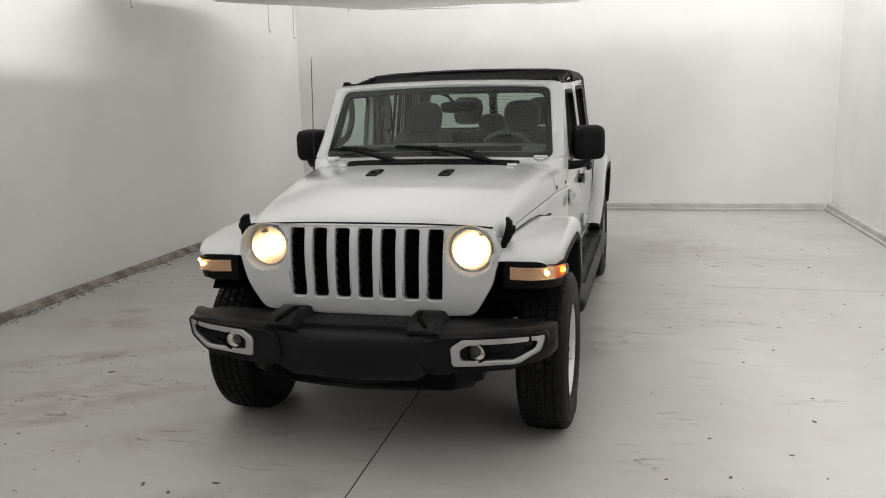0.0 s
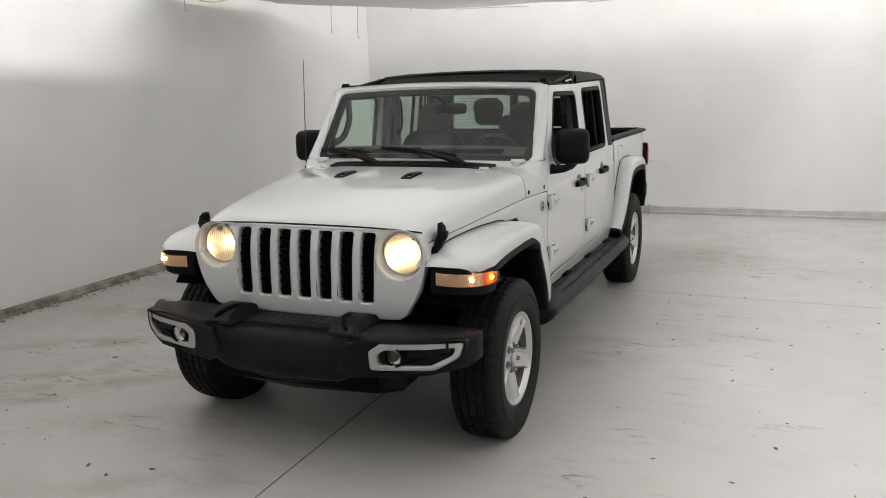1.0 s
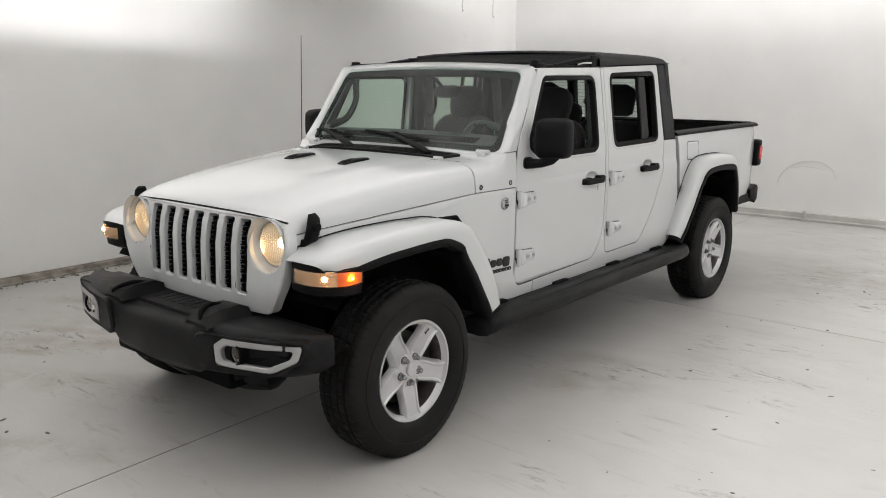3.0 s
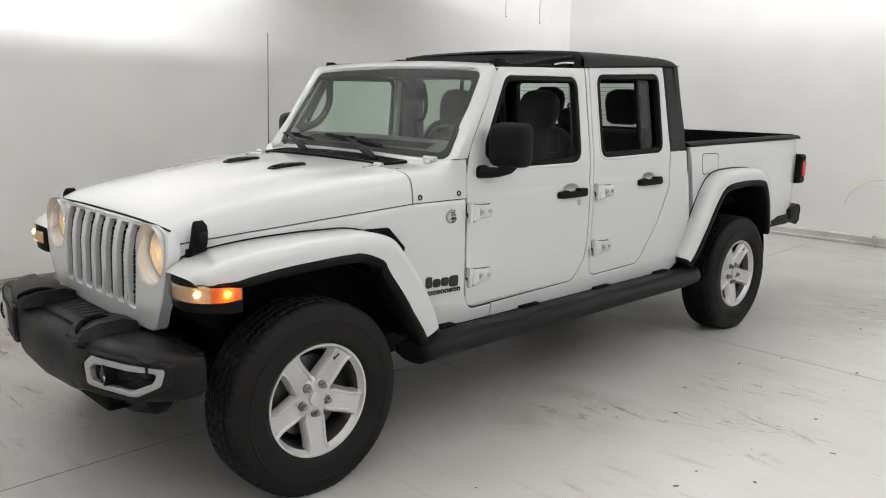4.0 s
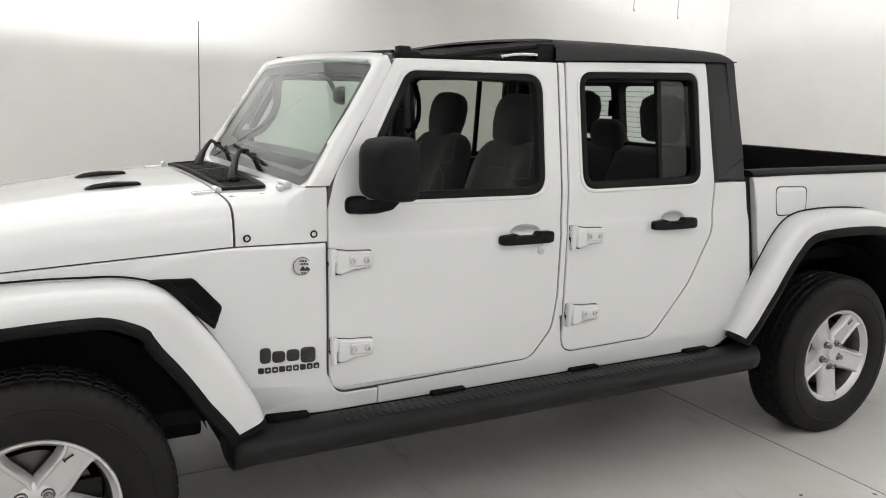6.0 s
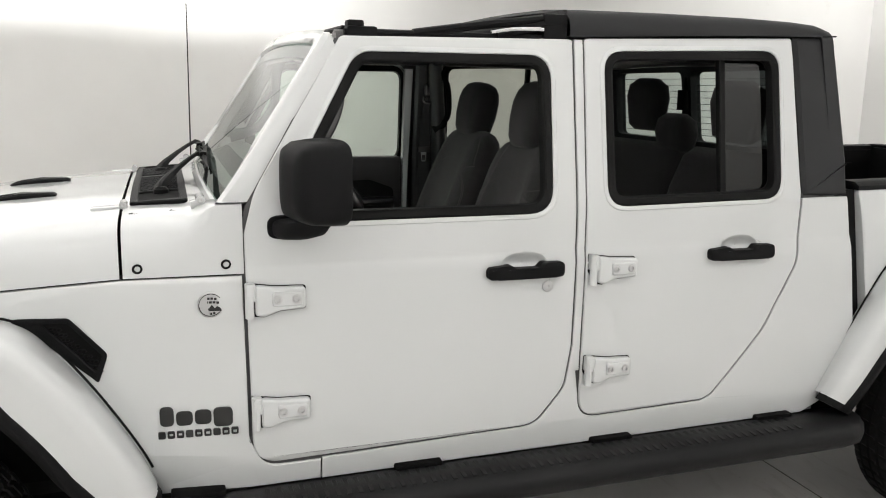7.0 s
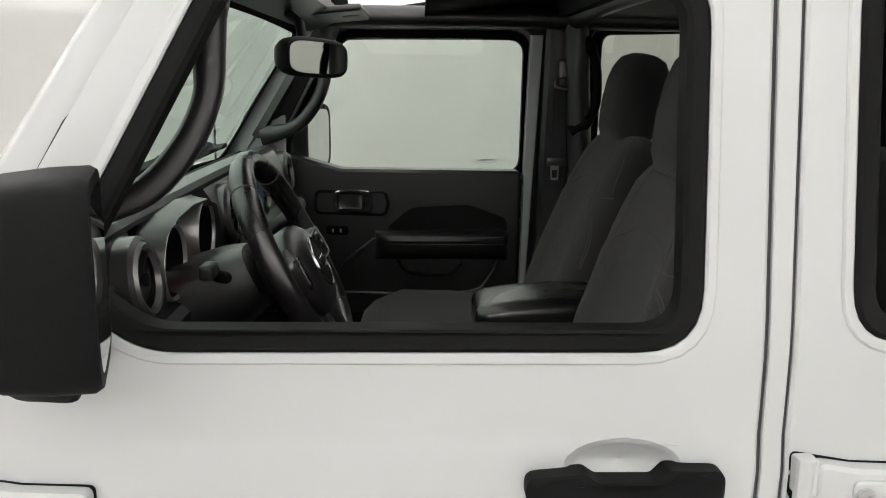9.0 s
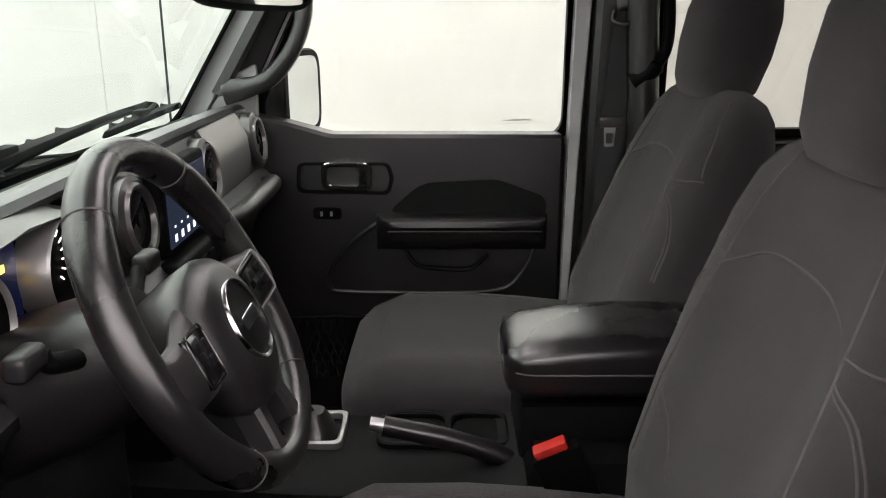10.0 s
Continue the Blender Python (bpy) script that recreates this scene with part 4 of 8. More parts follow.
def handle(door, s, y0, y1, z, place):
    bm = bmesh.new()
    out = rounded([(y0, z - 0.020), (y1 - 0.03, z - 0.022, 0.004), (y1, z - 0.020), (y1, z + 0.022), (y1 - 0.07, z + 0.024, 0.01), (y1 - 0.085, z + 0.010, 0.01), (y0 + 0.085, z + 0.010, 0.01),
                   (y0 + 0.07, z + 0.020, 0.01), (y0, z + 0.014)], 0.014, 4)
    panel(bm, out, lambda u, v, d: place(u, v, d - 0.030 + 0.25 * abs(u - (y0 + y1) / 2) ** 2), 0.034, [], [("u", y0 + (y1 - y0) * k / 8) for k in range(1, 8)], 0.007)
    part("door_handle", bm, TRIM, door, "black door handle")
    bm = bmesh.new()
    c = [(y0 + y1) / 2, z + 0.018]
    ring = [[place(c[0] + a * math.cos(t), c[1] + b * math.sin(t), d) for t in (2 * math.pi * k / 28 for k in range(28))] for a, b, d in ((0.0715, 0.0345, -0.0006), (0.066, 0.029, 0.002), (0.058, 0.024, 0.010), (0.044, 0.018, 0.017), (0.0005, 0.0003, 0.0235))]
    loft(bm, ring, True, False)
    part("handle_scoop", bm, PAINT, door)


def scoop_hole(y, z, a, b):
    return [(y + a * math.cos(2 * math.pi * k / 28), z + b * math.sin(2 * math.pi * k / 28)) for k in range(28)]


def window_parts(door, s, shape, tint, lining=0.026):
    place = on_side(s)
    bm = bmesh.new()
    panel(bm, rounded(shrink(shape, -0.001), 0.05, 6), lambda u, v, d: place(u, v, d - 0.004), 0.034, [rounded(shrink(shape, lining), 0.04, 6)], [], 0.006)
    part("window_seal", bm, SEAL, door, "black rubber window surround")
    bm = bmesh.new()
    panel(bm, rounded(shrink(shape, -0.016), 0.05, 6), lambda u, v, d: place(u, v, d - 0.003), 0.006, [rounded(shrink(shape, -0.0015), 0.05, 6)], [], 0.0028)
    part("window_flange", bm, PAINT, door)
    bm = bmesh.new()
    fill(bm, rounded(shrink(shape, lining - 0.004), 0.04, 6))
    for v in bm.verts:
        v.co = place(v.co.x, v.co.y, 0.028)
    return part("window_glass", bm, tint, door)


for s in (1, -1):
    place = on_side(s)
    # quarter panel behind the front flare
    bm = bmesh.new()
    shape = rounded([(-0.385, 0.955), (-0.385, 1.0088), (0.647, 1.0878, 0.0), (0.940, 1.0928, 0.0), (0.946, 0.64, 0.08), (0.985, 0.556, 0.06), (1.138, 0.556, 0.0), (1.138, 0.497, 0.0), (0.66, 0.497, 0.0), (0.60, 0.62), (0.40, 0.92), (0.2, 0.965)], 0.012, 4)
    panel(bm, shape, place, 0.03, [], ZCUTS + [("u", 0.0), ("u", 0.3), ("u", 0.6), ("u", 0.95)], 0.003)
    quarter = part("front_fender", bm, PAINT, truck)
    for c, z in ((0.688, 1.117), (0.902, 1.124)):
        bm = bmesh.new()
        p = place(c, z, -0.0015)
        lathe(bm, [(0.013, 0.0), (0.012, 0.003), (0.008, 0.003), (0.007, -0.002), (0, -0.002)], 16, Matrix.Translation(p) @ pose(0, 0, 0, 0, 0, 0 if s > 0 else 180))
        part("cowl_bolt", bm, SEAL, quarter)
    # sill under the doors
    bm = bmesh.new()
    low_front = [p for p in rounded(shrink(FRONT_DOOR, -0.005), 0.03, 7) if p[0] > 1.15 and p[1] < 0.84]
    low_rear = [p for p in rounded(shrink(REAR_DOOR, -0.005), 0.03, 7) if p[1] < 1.243 and not (p[0] < 1.95 and p[1] > 0.84)]
    low_front.sort(key=lambda p: p[0] + p[1])
    edge_line = [(1.142, 0.497), (1.142, 0.5605)] + low_front + low_rear + [(2.7075, 1.244), (2.889, 1.244), (2.940, 0.98), (2.985, 0.72), (2.93, 0.56), (2.80, 0.497)]
    panel(bm, edge_line, place, 0.03, [], ZCUTS + [("u", 1.9), ("u", 2.4)], 0.0015)
    even = part("rocker_panel", bm, PAINT, truck).modifiers.new("even_normals", "WEIGHTED_NORMAL")
    even.keep_sharp, even.weight = True, 90
    bm = bmesh.new()
    panel(bm, rounded([(1.9005, 0.74), (1.9015, 1.15, 0.3), (1.892, 1.716), (1.919, 1.716), (1.9255, 1.15, 0.3), (1.9255, 0.74)], 0.002, 5), place, 0.03, [], ZCUTS, 0.002)
    part("door_pillar", bm, PAINT, truck)
    # jambs that close the gaps between panels from behind; shade is in their grey
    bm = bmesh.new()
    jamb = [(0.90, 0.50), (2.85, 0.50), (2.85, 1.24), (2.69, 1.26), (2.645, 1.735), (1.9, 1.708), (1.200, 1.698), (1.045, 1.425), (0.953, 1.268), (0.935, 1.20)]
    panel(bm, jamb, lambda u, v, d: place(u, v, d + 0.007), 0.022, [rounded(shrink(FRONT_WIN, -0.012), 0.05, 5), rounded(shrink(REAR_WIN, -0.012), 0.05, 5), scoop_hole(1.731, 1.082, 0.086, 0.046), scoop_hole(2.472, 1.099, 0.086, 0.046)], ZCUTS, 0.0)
    part("door_jamb", bm, material("shaded_jamb_grey", (0.055, 0.055, 0.056), 0.6, bump=0.1), truck)
    # doors
    for nm, shape, win, tint in (("front_door", FRONT_DOOR, FRONT_WIN, GREEN_GLASS if s < 0 else None), ("rear_door", REAR_DOOR, REAR_WIN, None if s > 0 else DARK_GLASS)):
        bm = bmesh.new()
        panel(bm, rounded(shape, 0.03, 7), place, 0.03, [rounded(win, 0.05, 6), scoop_hole(1.731, 1.082, 0.068, 0.031) if nm == "front_door" else scoop_hole(2.472, 1.0975, 0.068, 0.0335)], ZCUTS, 0.004)
        door = part(nm, bm, PAINT, truck, "white door with its window lowered" if (s > 0 and nm == "front_door") else "")
        even = door.modifiers.new("even_normals", "WEIGHTED_NORMAL")
        even.keep_sharp, even.weight = True, 90
        if tint is not None:
            window_parts(door, s, win, tint)
            if nm == "rear_door":
                bm = bmesh.new()
                panel(bm, [(2.405, 1.265), (2.427, 1.265), (2.421, 1.670), (2.399, 1.670)], lambda u, v, d: place(u, v, d + 0.018), 0.02, [], [], 0.003)
                part("window_divider", bm, SEAL, door)
        elif nm == "front_door":
            pane = window_parts(door, s, win, GREEN_GLASS)
            bpy.data.objects.remove(pane)
        else:
            pane = window_parts(door, s, win, DARK_GLASS)
            bpy.data.objects.remove(pane)
            bm = bmesh.new()
            fill(bm, rounded([(2.420, 1.268, 0), (2.592, 1.275), (2.580, 1.672), (2.413, 1.668, 0)], 0.04, 5))
            for v in bm.verts:
                v.co = place(v.co.x, v.co.y, 0.028)
            part("vent_glass", bm, glass("fixed_dark_pane", (0.07, 0.073, 0.078), gloss=0.5), door, "dark fixed rear pane")
            bm = bmesh.new()
            panel(bm, [(2.405, 1.265), (2.427, 1.265), (2.421, 1.670), (2.399, 1.670)], lambda u, v, d: place(u, v, d + 0.018), 0.02, [], [], 0.003)
            part("window_divider", bm, SEAL, door)
        for hy, z in ((0.957, 1.030), (0.966, 0.720)) if nm == "front_door" else ((1.949, 1.055), (1.951, 0.742)):
            # black plate behind the hinge paints the dark shadow round its edge
            bm = bmesh.new()
            panel(bm, rounded([(hy - 0.014, z - 0.006), (hy + 0.008, z - 0.047), (hy + 0.036, z - 0.050), (hy + 0.078, z - 0.036), (hy + 0.145, z - 0.032), (hy + 0.145, z + 0.032), (hy + 0.06, z + 0.035), (hy - 0.014, z + 0.047)], 0.008, 3), lambda u, v, d: place(u, v, d - 0.0015), 0.003, [], [], 0.0)
            part("hinge_shadow_plate", bm, SEAL, door)
            part("hinge", hinge_mesh(s, hy, z, place), PAINT, door, "white cast door hinge", angle=30)
            for by in (hy + 0.068, hy + 0.117):
                bm = bmesh.new()
                lathe(bm, [(0.0125, -0.001), (0.0125, 0.001), (0.0105, 0.001), (0.010, 0.0045), (0.006, 0.005), (0.005, 0.001), (0, 0.001)], 16, Matrix.Translation(place(by, z + 0.001, -0.028)) @ pose(0, 0, 0, 0, 0, 0 if s > 0 else 180))
                part("hinge_bolt", bm, SATIN, door, "grey hinge bolt")
        if nm == "front_door":
            handle(door, s, 1.612, 1.850, 1.064, place)
            bm = bmesh.new()
            lathe(bm, [(0.0165, -0.002), (0.0165, 0.004), (0.014, 0.0055), (0.004, 0.005), (0.003, 0.002), (0, 0.002)], 24, Matrix.Translation(place(1.806, 1.012, 0)) @ pose(0, 0, 0, 0, 0, 0 if s > 0 else 180))
            part("lock", bm, SATIN, door, "round metal door lock")
        else:
            handle(door, s, 2.352, 2.592, 1.081, place)

    # vent in the quarter panel
    bm = bmesh.new()
    vp = on_side(s)
    place = lambda u, v, d: vp(u + 0.015, v - 0.018, d)
    vent = rounded([(0.36, 1.018, 0.01), (0.505, 1.016, 0.02), (0.592, 0.918, 0.02), (0.566, 0.842, 0.005), (0.45, 0.95, 0.05)], 0.01, 4)
    panel(bm, vent, lambda u, v, d: place(u, v, d - 0.006), 0.012, [rounded([(0.44, 1.004), (0.502, 1.002, 0.01), (0.578, 0.916, 0.01), (0.562, 0.872), (0.52, 0.92)], 0.006, 3)], [], 0.003)
    for i in range(9):
        for j in range(4):
            u, v = 0.455 + 0.0135 * i + 0.004 * j, 0.996 - 0.0145 * i + 0.0 - 0.013 * j + 0.02
            if v < 1.0 and 0.44 < u < 0.575 and (u - 0.44) * 0.6 + v > 0.95:
                a = [[bm.verts.new(place(u + r * math.cos(math.pi * k / 3), v + 0.75 * r * math.sin(math.pi * k / 3), d)) for k in range(6)] for r, d in ((0.0085, -0.0035), (0.006, -0.0045), (0.0055, -0.0008))]
                for p, q in zip(a, a[1:]):
                    for k in range(6):
                        bm.faces.new((p[k], p[(k + 1) % 6], q[(k + 1) % 6], q[k]))
    part("side_vent", bm, TRIM, quarter, "black honeycomb side vent")
    bm = bmesh.new()
    panel(bm, rounded([(0.42, 1.008), (0.505, 1.008), (0.584, 0.917), (0.564, 0.862), (0.50, 0.92)], 0.006, 3), lambda u, v, d: place(u, v, d - 0.0005), 0.002, [], [], 0)
    part("vent_backing", bm, BLACK, quarter)
    place = on_side(s)
    # badge shapes: a round medallion, and bars where the maker's and model's names stand
    bm = bmesh.new()
    mc = (0.860, 1.020)
    facing_out = pose(0, 0, 0, 0, 0, 0 if s > 0 else 180)
    lathe(bm, [(0.0335, -0.001), (0.0335, 0.003), (0.031, 0.004), (0.0300, 0.0025), (0, 0.0025)], 36, Matrix.Translation(place(*mc, 0)) @ facing_out)
    medal = part("medallion", bm, SATIN, quarter, "round silver medallion")
    bm = bmesh.new()
    lathe(bm, [(0.0300, 0.0026), (0.0300, 0.0034), (0.0282, 0.0034), (0.0282, 0.0026)], 36, Matrix.Translation(place(*mc, 0)) @ facing_out)
    for u0, w, z0, h in ((-0.016, 0.006, 0.013, 0.006), (-0.008, 0.006, 0.014, 0.006), (0.000, 0.006, 0.014, 0.006), (0.009, 0.006, 0.013, 0.006), (-0.022, 0.007, 0.003, 0.006), (-0.013, 0.007, 0.004, 0.006), (-0.004, 0.007, 0.004, 0.006),
                         (0.005, 0.007, 0.004, 0.006), (0.014, 0.007, 0.003, 0.006), (-0.010, 0.006, -0.025, 0.006), (-0.002, 0.005, -0.026, 0.006), (0.005, 0.006, -0.025, 0.006)):
        panel(bm, [(mc[0] + u0, mc[1] + z0), (mc[0] + u0 + w, mc[1] + z0), (mc[0] + u0 + w, mc[1] + z0 + h), (mc[0] + u0, mc[1] + z0 + h)], lambda u, v, d: place(u, v, d - 0.0035), 0.001, [], [], 0)
    panel(bm, [(mc[0] + a, mc[1] + b) for a, b in ((-0.027, -0.016), (0.027, -0.016), (0.024, -0.008), (0.016, -0.003), (0.010, -0.009), (0.003, 0.001), (-0.005, -0.009), (-0.011, -0.004), (-0.019, -0.010))], lambda u, v, d: place(u, v, d - 0.0035), 0.001, [], [], 0)
    part("medallion_relief", bm, BADGE, quarter)
    # rows of plain dark blocks, of the size of the words on the panel
    def raised(out, holes=()):
        b2 = bmesh.new()
        panel(b2, out, lambda u, v, d: place(u, v, d - 0.005), 0.006, list(holes), [], 0.001)
        part("badge_block", b2, BADGE, quarter, "small black raised badge block")
    for u0, u1, z0, z1 in ((0.722, 0.757, 0.694, 0.748), (0.762, 0.804, 0.694, 0.734), (0.809, 0.851, 0.695, 0.736), (0.856, 0.905, 0.686, 0.740)):
        raised(rounded([(u0, z0), (u1, z0 + 0.001), (u1, z1), (u0, z1)], 0.014, 4))
    for k in range(9):
        u0 = 0.716 + 0.0230 * k
        raised(rounded([(u0, 0.659 + 0.0004 * k), (u0 + 0.0185, 0.659 + 0.0004 * k), (u0 + 0.0185, 0.679 + 0.0004 * k), (u0, 0.679 + 0.0004 * k)], 0.004, 2), [[(u0 + 0.005, 0.666), (u0 + 0.014, 0.666), (u0 + 0.014, 0.673 + 0.0002 * k), (u0 + 0.005, 0.673 + 0.0002 * k)]] if k % 3 else [])

    # side step
    bm = bmesh.new()
    def step_ring(y, k=1.0, lift=0.0):
        prof = [(0.70, 0.455), (0.80, 0.500), (0.86, 0.503), (0.905, 0.496), (0.930, 0.478), (0.936, 0.452), (0.926, 0.425), (0.90, 0.406), (0.84, 0.396), (0.76, 0.40), (0.70, 0.42)]
        return [V(s * (0.70 + (x - 0.70) * k), y, z + lift) for x, z in prof]
    loft(bm, [step_ring(0.600, 0.90, -0.015), step_ring(0.625, 0.97, -0.008), step_ring(0.68), step_ring(0.9), step_ring(1.5), step_ring(2.2), step_ring(2.75), step_ring(2.88), step_ring(2.93, 0.98, 0.003), step_ring(2.955, 0.90, 0.01)])
    step = part("side_step", bm, BUMPER, truck, "black tubular side step", angle=60)
    bm = bmesh.new()
    for k in range(58):
        y = 0.98 + k * 0.030
        t = bmesh.new()
        box(t, (0.815, y, 0.4995), (0.902, y + 0.014, 0.5038), 0.0015, segments=1)
        for v in t.verts:
            v.co.x *= s
            v.co.z -= 0.10 * max(0.0, abs(v.co.x) - 0.87)
        add(bm, t)
    part("step_tread", bm, BUMPER, step, "ribbed rubber tread")
    for y in (0.74, 1.35, 1.98, 2.6):
        bm = bmesh.new()
        box(bm, (s * 0.76 - 0.05, y, 0.47), (s * 0.76 + 0.05, y + 0.14, 0.512), 0.006)
        part("step_bracket", bm, BLACK, step)

# fender flares
def flare(name, path, x_in, x_out, s, white, lip_at, body):
    """White top and side of a flare swept over the wheel, and its black lip."""
    pts = spline([(0, y, z) for y, z in path], 5)
    rows_w, rows_b, normals = [], [], []
    for i, p in enumerate(pts):
        d = (pts[min(i + 1, len(pts) - 1)] - pts[max(i - 1, 0)]).normalized()
        n = V(0, -d.z, d.y)
        normals.append(n)
        xi, xo, w = x_in(p.y, i / (len(pts) - 1)), x_out(p.y, i / (len(pts) - 1)), white(i / (len(pts) - 1))
        lip = lip_at(i / (len(pts) - 1))
        P = lambda x, off: V(s * x, p.y + n.y * off, p.z + n.z * off)
        rows_w.append([P(xi, -0.004), P(xi + (xo - xi) * 0.35, 0.004), P(xo - 0.055, 0.004), P(xo - 0.028, 0.0), P(xo - 0.010, -0.010), P(xo - 0.001, -0.026), P(xo + 0.001, -0.05), P(xo, -w), P(xo - 0.012, -w - 0.003), P(xo - 0.04, -w - 0.003)])
        rows_b.append([P(xo - 0.03, -w + 0.004), P(xo - 0.003, -w + 0.001), P(xo + 0.004, -w - 0.003), P(xo + 0.006, -w - lip * 0.5), P(xo + 0.003, -w - lip), P(xo - 0.012, -w - lip - 0.006), P(xo - 0.06, -w - lip - 0.004), P(xo - 0.20, -w - lip + 0.02)])
    bm = bmesh.new()
    loft(bm, rows_w, False)
    ob = part(name, bm, PAINT, truck, "white fender flare with black lip", angle=60)
    bm = bmesh.new()
    loft(bm, rows_b, False)
    # the lip turns round the foot of the flare
    end = 0 if name == "rear_flare" else -1
    d = (pts[0] - pts[1]).normalized() if end == 0 else (pts[-1] - pts[-2]).normalized()
    foot = rows_w[end][1:8] + rows_b[end][2:7]
    loft(bm, [[p - d * 0.004 for p in foot], [p + d * 0.006 for p in foot], [p + d * 0.024 + V(-s * 0.004, 0, 0) for p in foot]])
    part("flare_lip", bm, TRIM, ob, "black plastic lip", angle=60)
    bm = bmesh.new()
    tube(bm, [V(s * (body(p.y, p.z) + 0.001), p.y, p.z) + V(0, 0.0035 * n.y, 0.0035 * n.z) for p, n in zip(pts, normals)][2:-2], 0.0035, 5)
    part("flare_gasket", bm, SEAL, ob)
    return ob


FRONT_ARCH = [(-0.450, 0.918), (-0.425, 0.938), (-0.37, 0.963), (-0.28, 0.984), (-0.12, 1.003), (0.08, 1.013), (0.20, 1.013), (0.31, 1.010), (0.415, 0.982), (0.487, 0.912), (0.560, 0.816), (0.626, 0.712), (0.676, 0.622), (0.706, 0.552)]
REAR_ARCH = [(2.845, 0.575), (2.885, 0.65), (2.955, 0.78), (3.025, 0.90), (3.085, 0.99), (3.15, 1.055), (3.24, 1.092), (3.40, 1.104), (3.60, 1.100), (3.75, 1.084), (3.835, 1.045), (3.885, 0.97), (3.925, 0.86), (3.965, 0.72), (3.985, 0.63)]
for s in (1, -1):
    fl = flare("front_flare", FRONT_ARCH, lambda y, k: side_x(y, 1.0) - (0.012 if k > 0.1 else 0.03), lambda y, k: lerp_table(k, [(0, 0.846), (0.10, 0.880), (0.2, 0.904), (0.6, 0.921), (0.85, 0.912), (1.0, 0.895)]), s,
               lambda k: lerp_table(k, [(0.0, 0.018), (0.08, 0.042), (0.20, 0.068), (0.35, 0.070), (0.48, 0.066), (0.60, 0.104), (0.70, 0.122), (0.85, 0.120), (1.0, 0.095)]), lambda k: lerp_table(k, [(0.0, 0.006), (0.16, 0.008), (0.24, 0.034), (1.0, 0.036)]), lambda y, z: side_x(y, z))
    # black lamp carrier with the marker lamp
    bm = bmesh.new()
    def carrier(z0, z1, g=0.0):
        return [[V(s * x, y, z) for x, y in ((0.645, -0.40), (0.650, -0.438 - g), (0.715, -0.452 - g), (0.804, -0.444 - g), (0.848 + g, -0.419 - g), (0.882 + g, -0.375), (0.904 + g, -0.318), (0.900 + g, -0.288), (0.84, -0.272), (0.72, -0.28))] for z in (z0, z1)]
    rings = carrier(0.918, 0.91, -0.006)[:1] + carrier(0.904, 0.9, 0.0)[:1] + carrier(0.835, 0.8, 0.004)[:1] + carrier(0.800, 0.79, 0.0)[:1] + carrier(0.788, 0.78, -0.02)[:1]
    loft(bm, rings)
    car = part("lamp_carrier", bm, TRIM, fl, "black plastic lamp carrier", angle=40)
    for nm, seg in (("marker_lamp", (0.0, 0.32)), ("turn_lamp", (0.32, 0.62)), ("side_marker", (0.62, 1.0))):
        path = spline([(0.682, -0.451, 0), (0.750, -0.460, 0), (0.805, -0.451, 0), (0.852, -0.426, 0), (0.886, -0.383, 0), (0.905, -0.335, 0), (0.912, -0.300, 0)], 8)
        k0, k1 = int(seg[0] * (len(path) - 1)), int(seg[1] * (len(path) - 1))
        bm = bmesh.new()
        rows, backs = [], []
        for i in range(k0, k1 + 1):
            p = path[i]
            d = (path[min(i + 1, len(path) - 1)] - path[max(i - 1, 0)]).normalized()
            n = V(d.y, -d.x, 0)
            n = n if n.y < 0 or n.x > 0 else -n
            h = 0.030 - 0.008 * max(0.0, (i / (len(path) - 1) - 0.75) / 0.25)
            rows.append([V(s * (p.x + n.x * o), p.y + n.y * o, 0.866 + z) for o, z in ((-0.002, h), (0.008, h), (0.012, h * 0.85), (0.0135, 0), (0.012, -h * 0.85), (0.008, -h), (-0.002, -h))])
            backs.append([V(s * (p.x + n.x * o), p.y + n.y * o, 0.866 + z) for o, z in ((0.001, h * 0.93), (0.0015 + 0.002 * (i % 2), 0), (0.001, -h * 0.93))])
        loft(bm, rows, True, False)
        b2 = bmesh.new()
        loft(b2, backs, False)
        part("lamp_backing", b2, LAMP_BACK if nm == "side_marker" else WARM_BACK, fl)
        if nm != "marker_lamp":
            p = path[(k0 + k1) // 2]
            b2 = bmesh.new()
            bmesh.ops.create_uvsphere(b2, u_segments=12, v_segments=8, radius=0.0105)
            bmesh.ops.translate(b2, vec=(s * (p.x + 0.003), p.y - 0.004, 0.869), verts=b2.verts)
            part("lamp_bulb", b2, LAMP_BULB, fl, "small glowing bulb")
        part(nm, bm, AMBER_LENS if nm == "side_marker" else LENS, fl, {"marker_lamp": "clear marker lens", "turn_lamp": "clear lens over a warm glowing bulb", "side_marker": "amber side marker, lit"}[nm])
    flare("rear_flare", REAR_ARCH, lambda y, k: 0.782, lambda y, k: lerp_table(k, [(0, 0.872), (0.15, 0.900), (0.5, 0.914), (0.85, 0.905), (1.0, 0.885)]), s, lambda k: lerp_table(k, [(0.0, 0.060), (0.3, 0.085), (0.75, 0.065), (1.0, 0.03)]), lambda k: 0.040, lambda y, z: lerp_table(z, [(0.5, 0.775), (0.8, 0.795), (1.1, 0.798)]))
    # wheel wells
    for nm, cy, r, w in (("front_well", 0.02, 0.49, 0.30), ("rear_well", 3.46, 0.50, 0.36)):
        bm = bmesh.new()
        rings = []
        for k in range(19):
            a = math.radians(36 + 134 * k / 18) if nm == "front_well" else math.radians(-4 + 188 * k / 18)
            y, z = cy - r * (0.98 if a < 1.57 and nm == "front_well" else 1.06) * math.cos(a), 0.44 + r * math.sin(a)
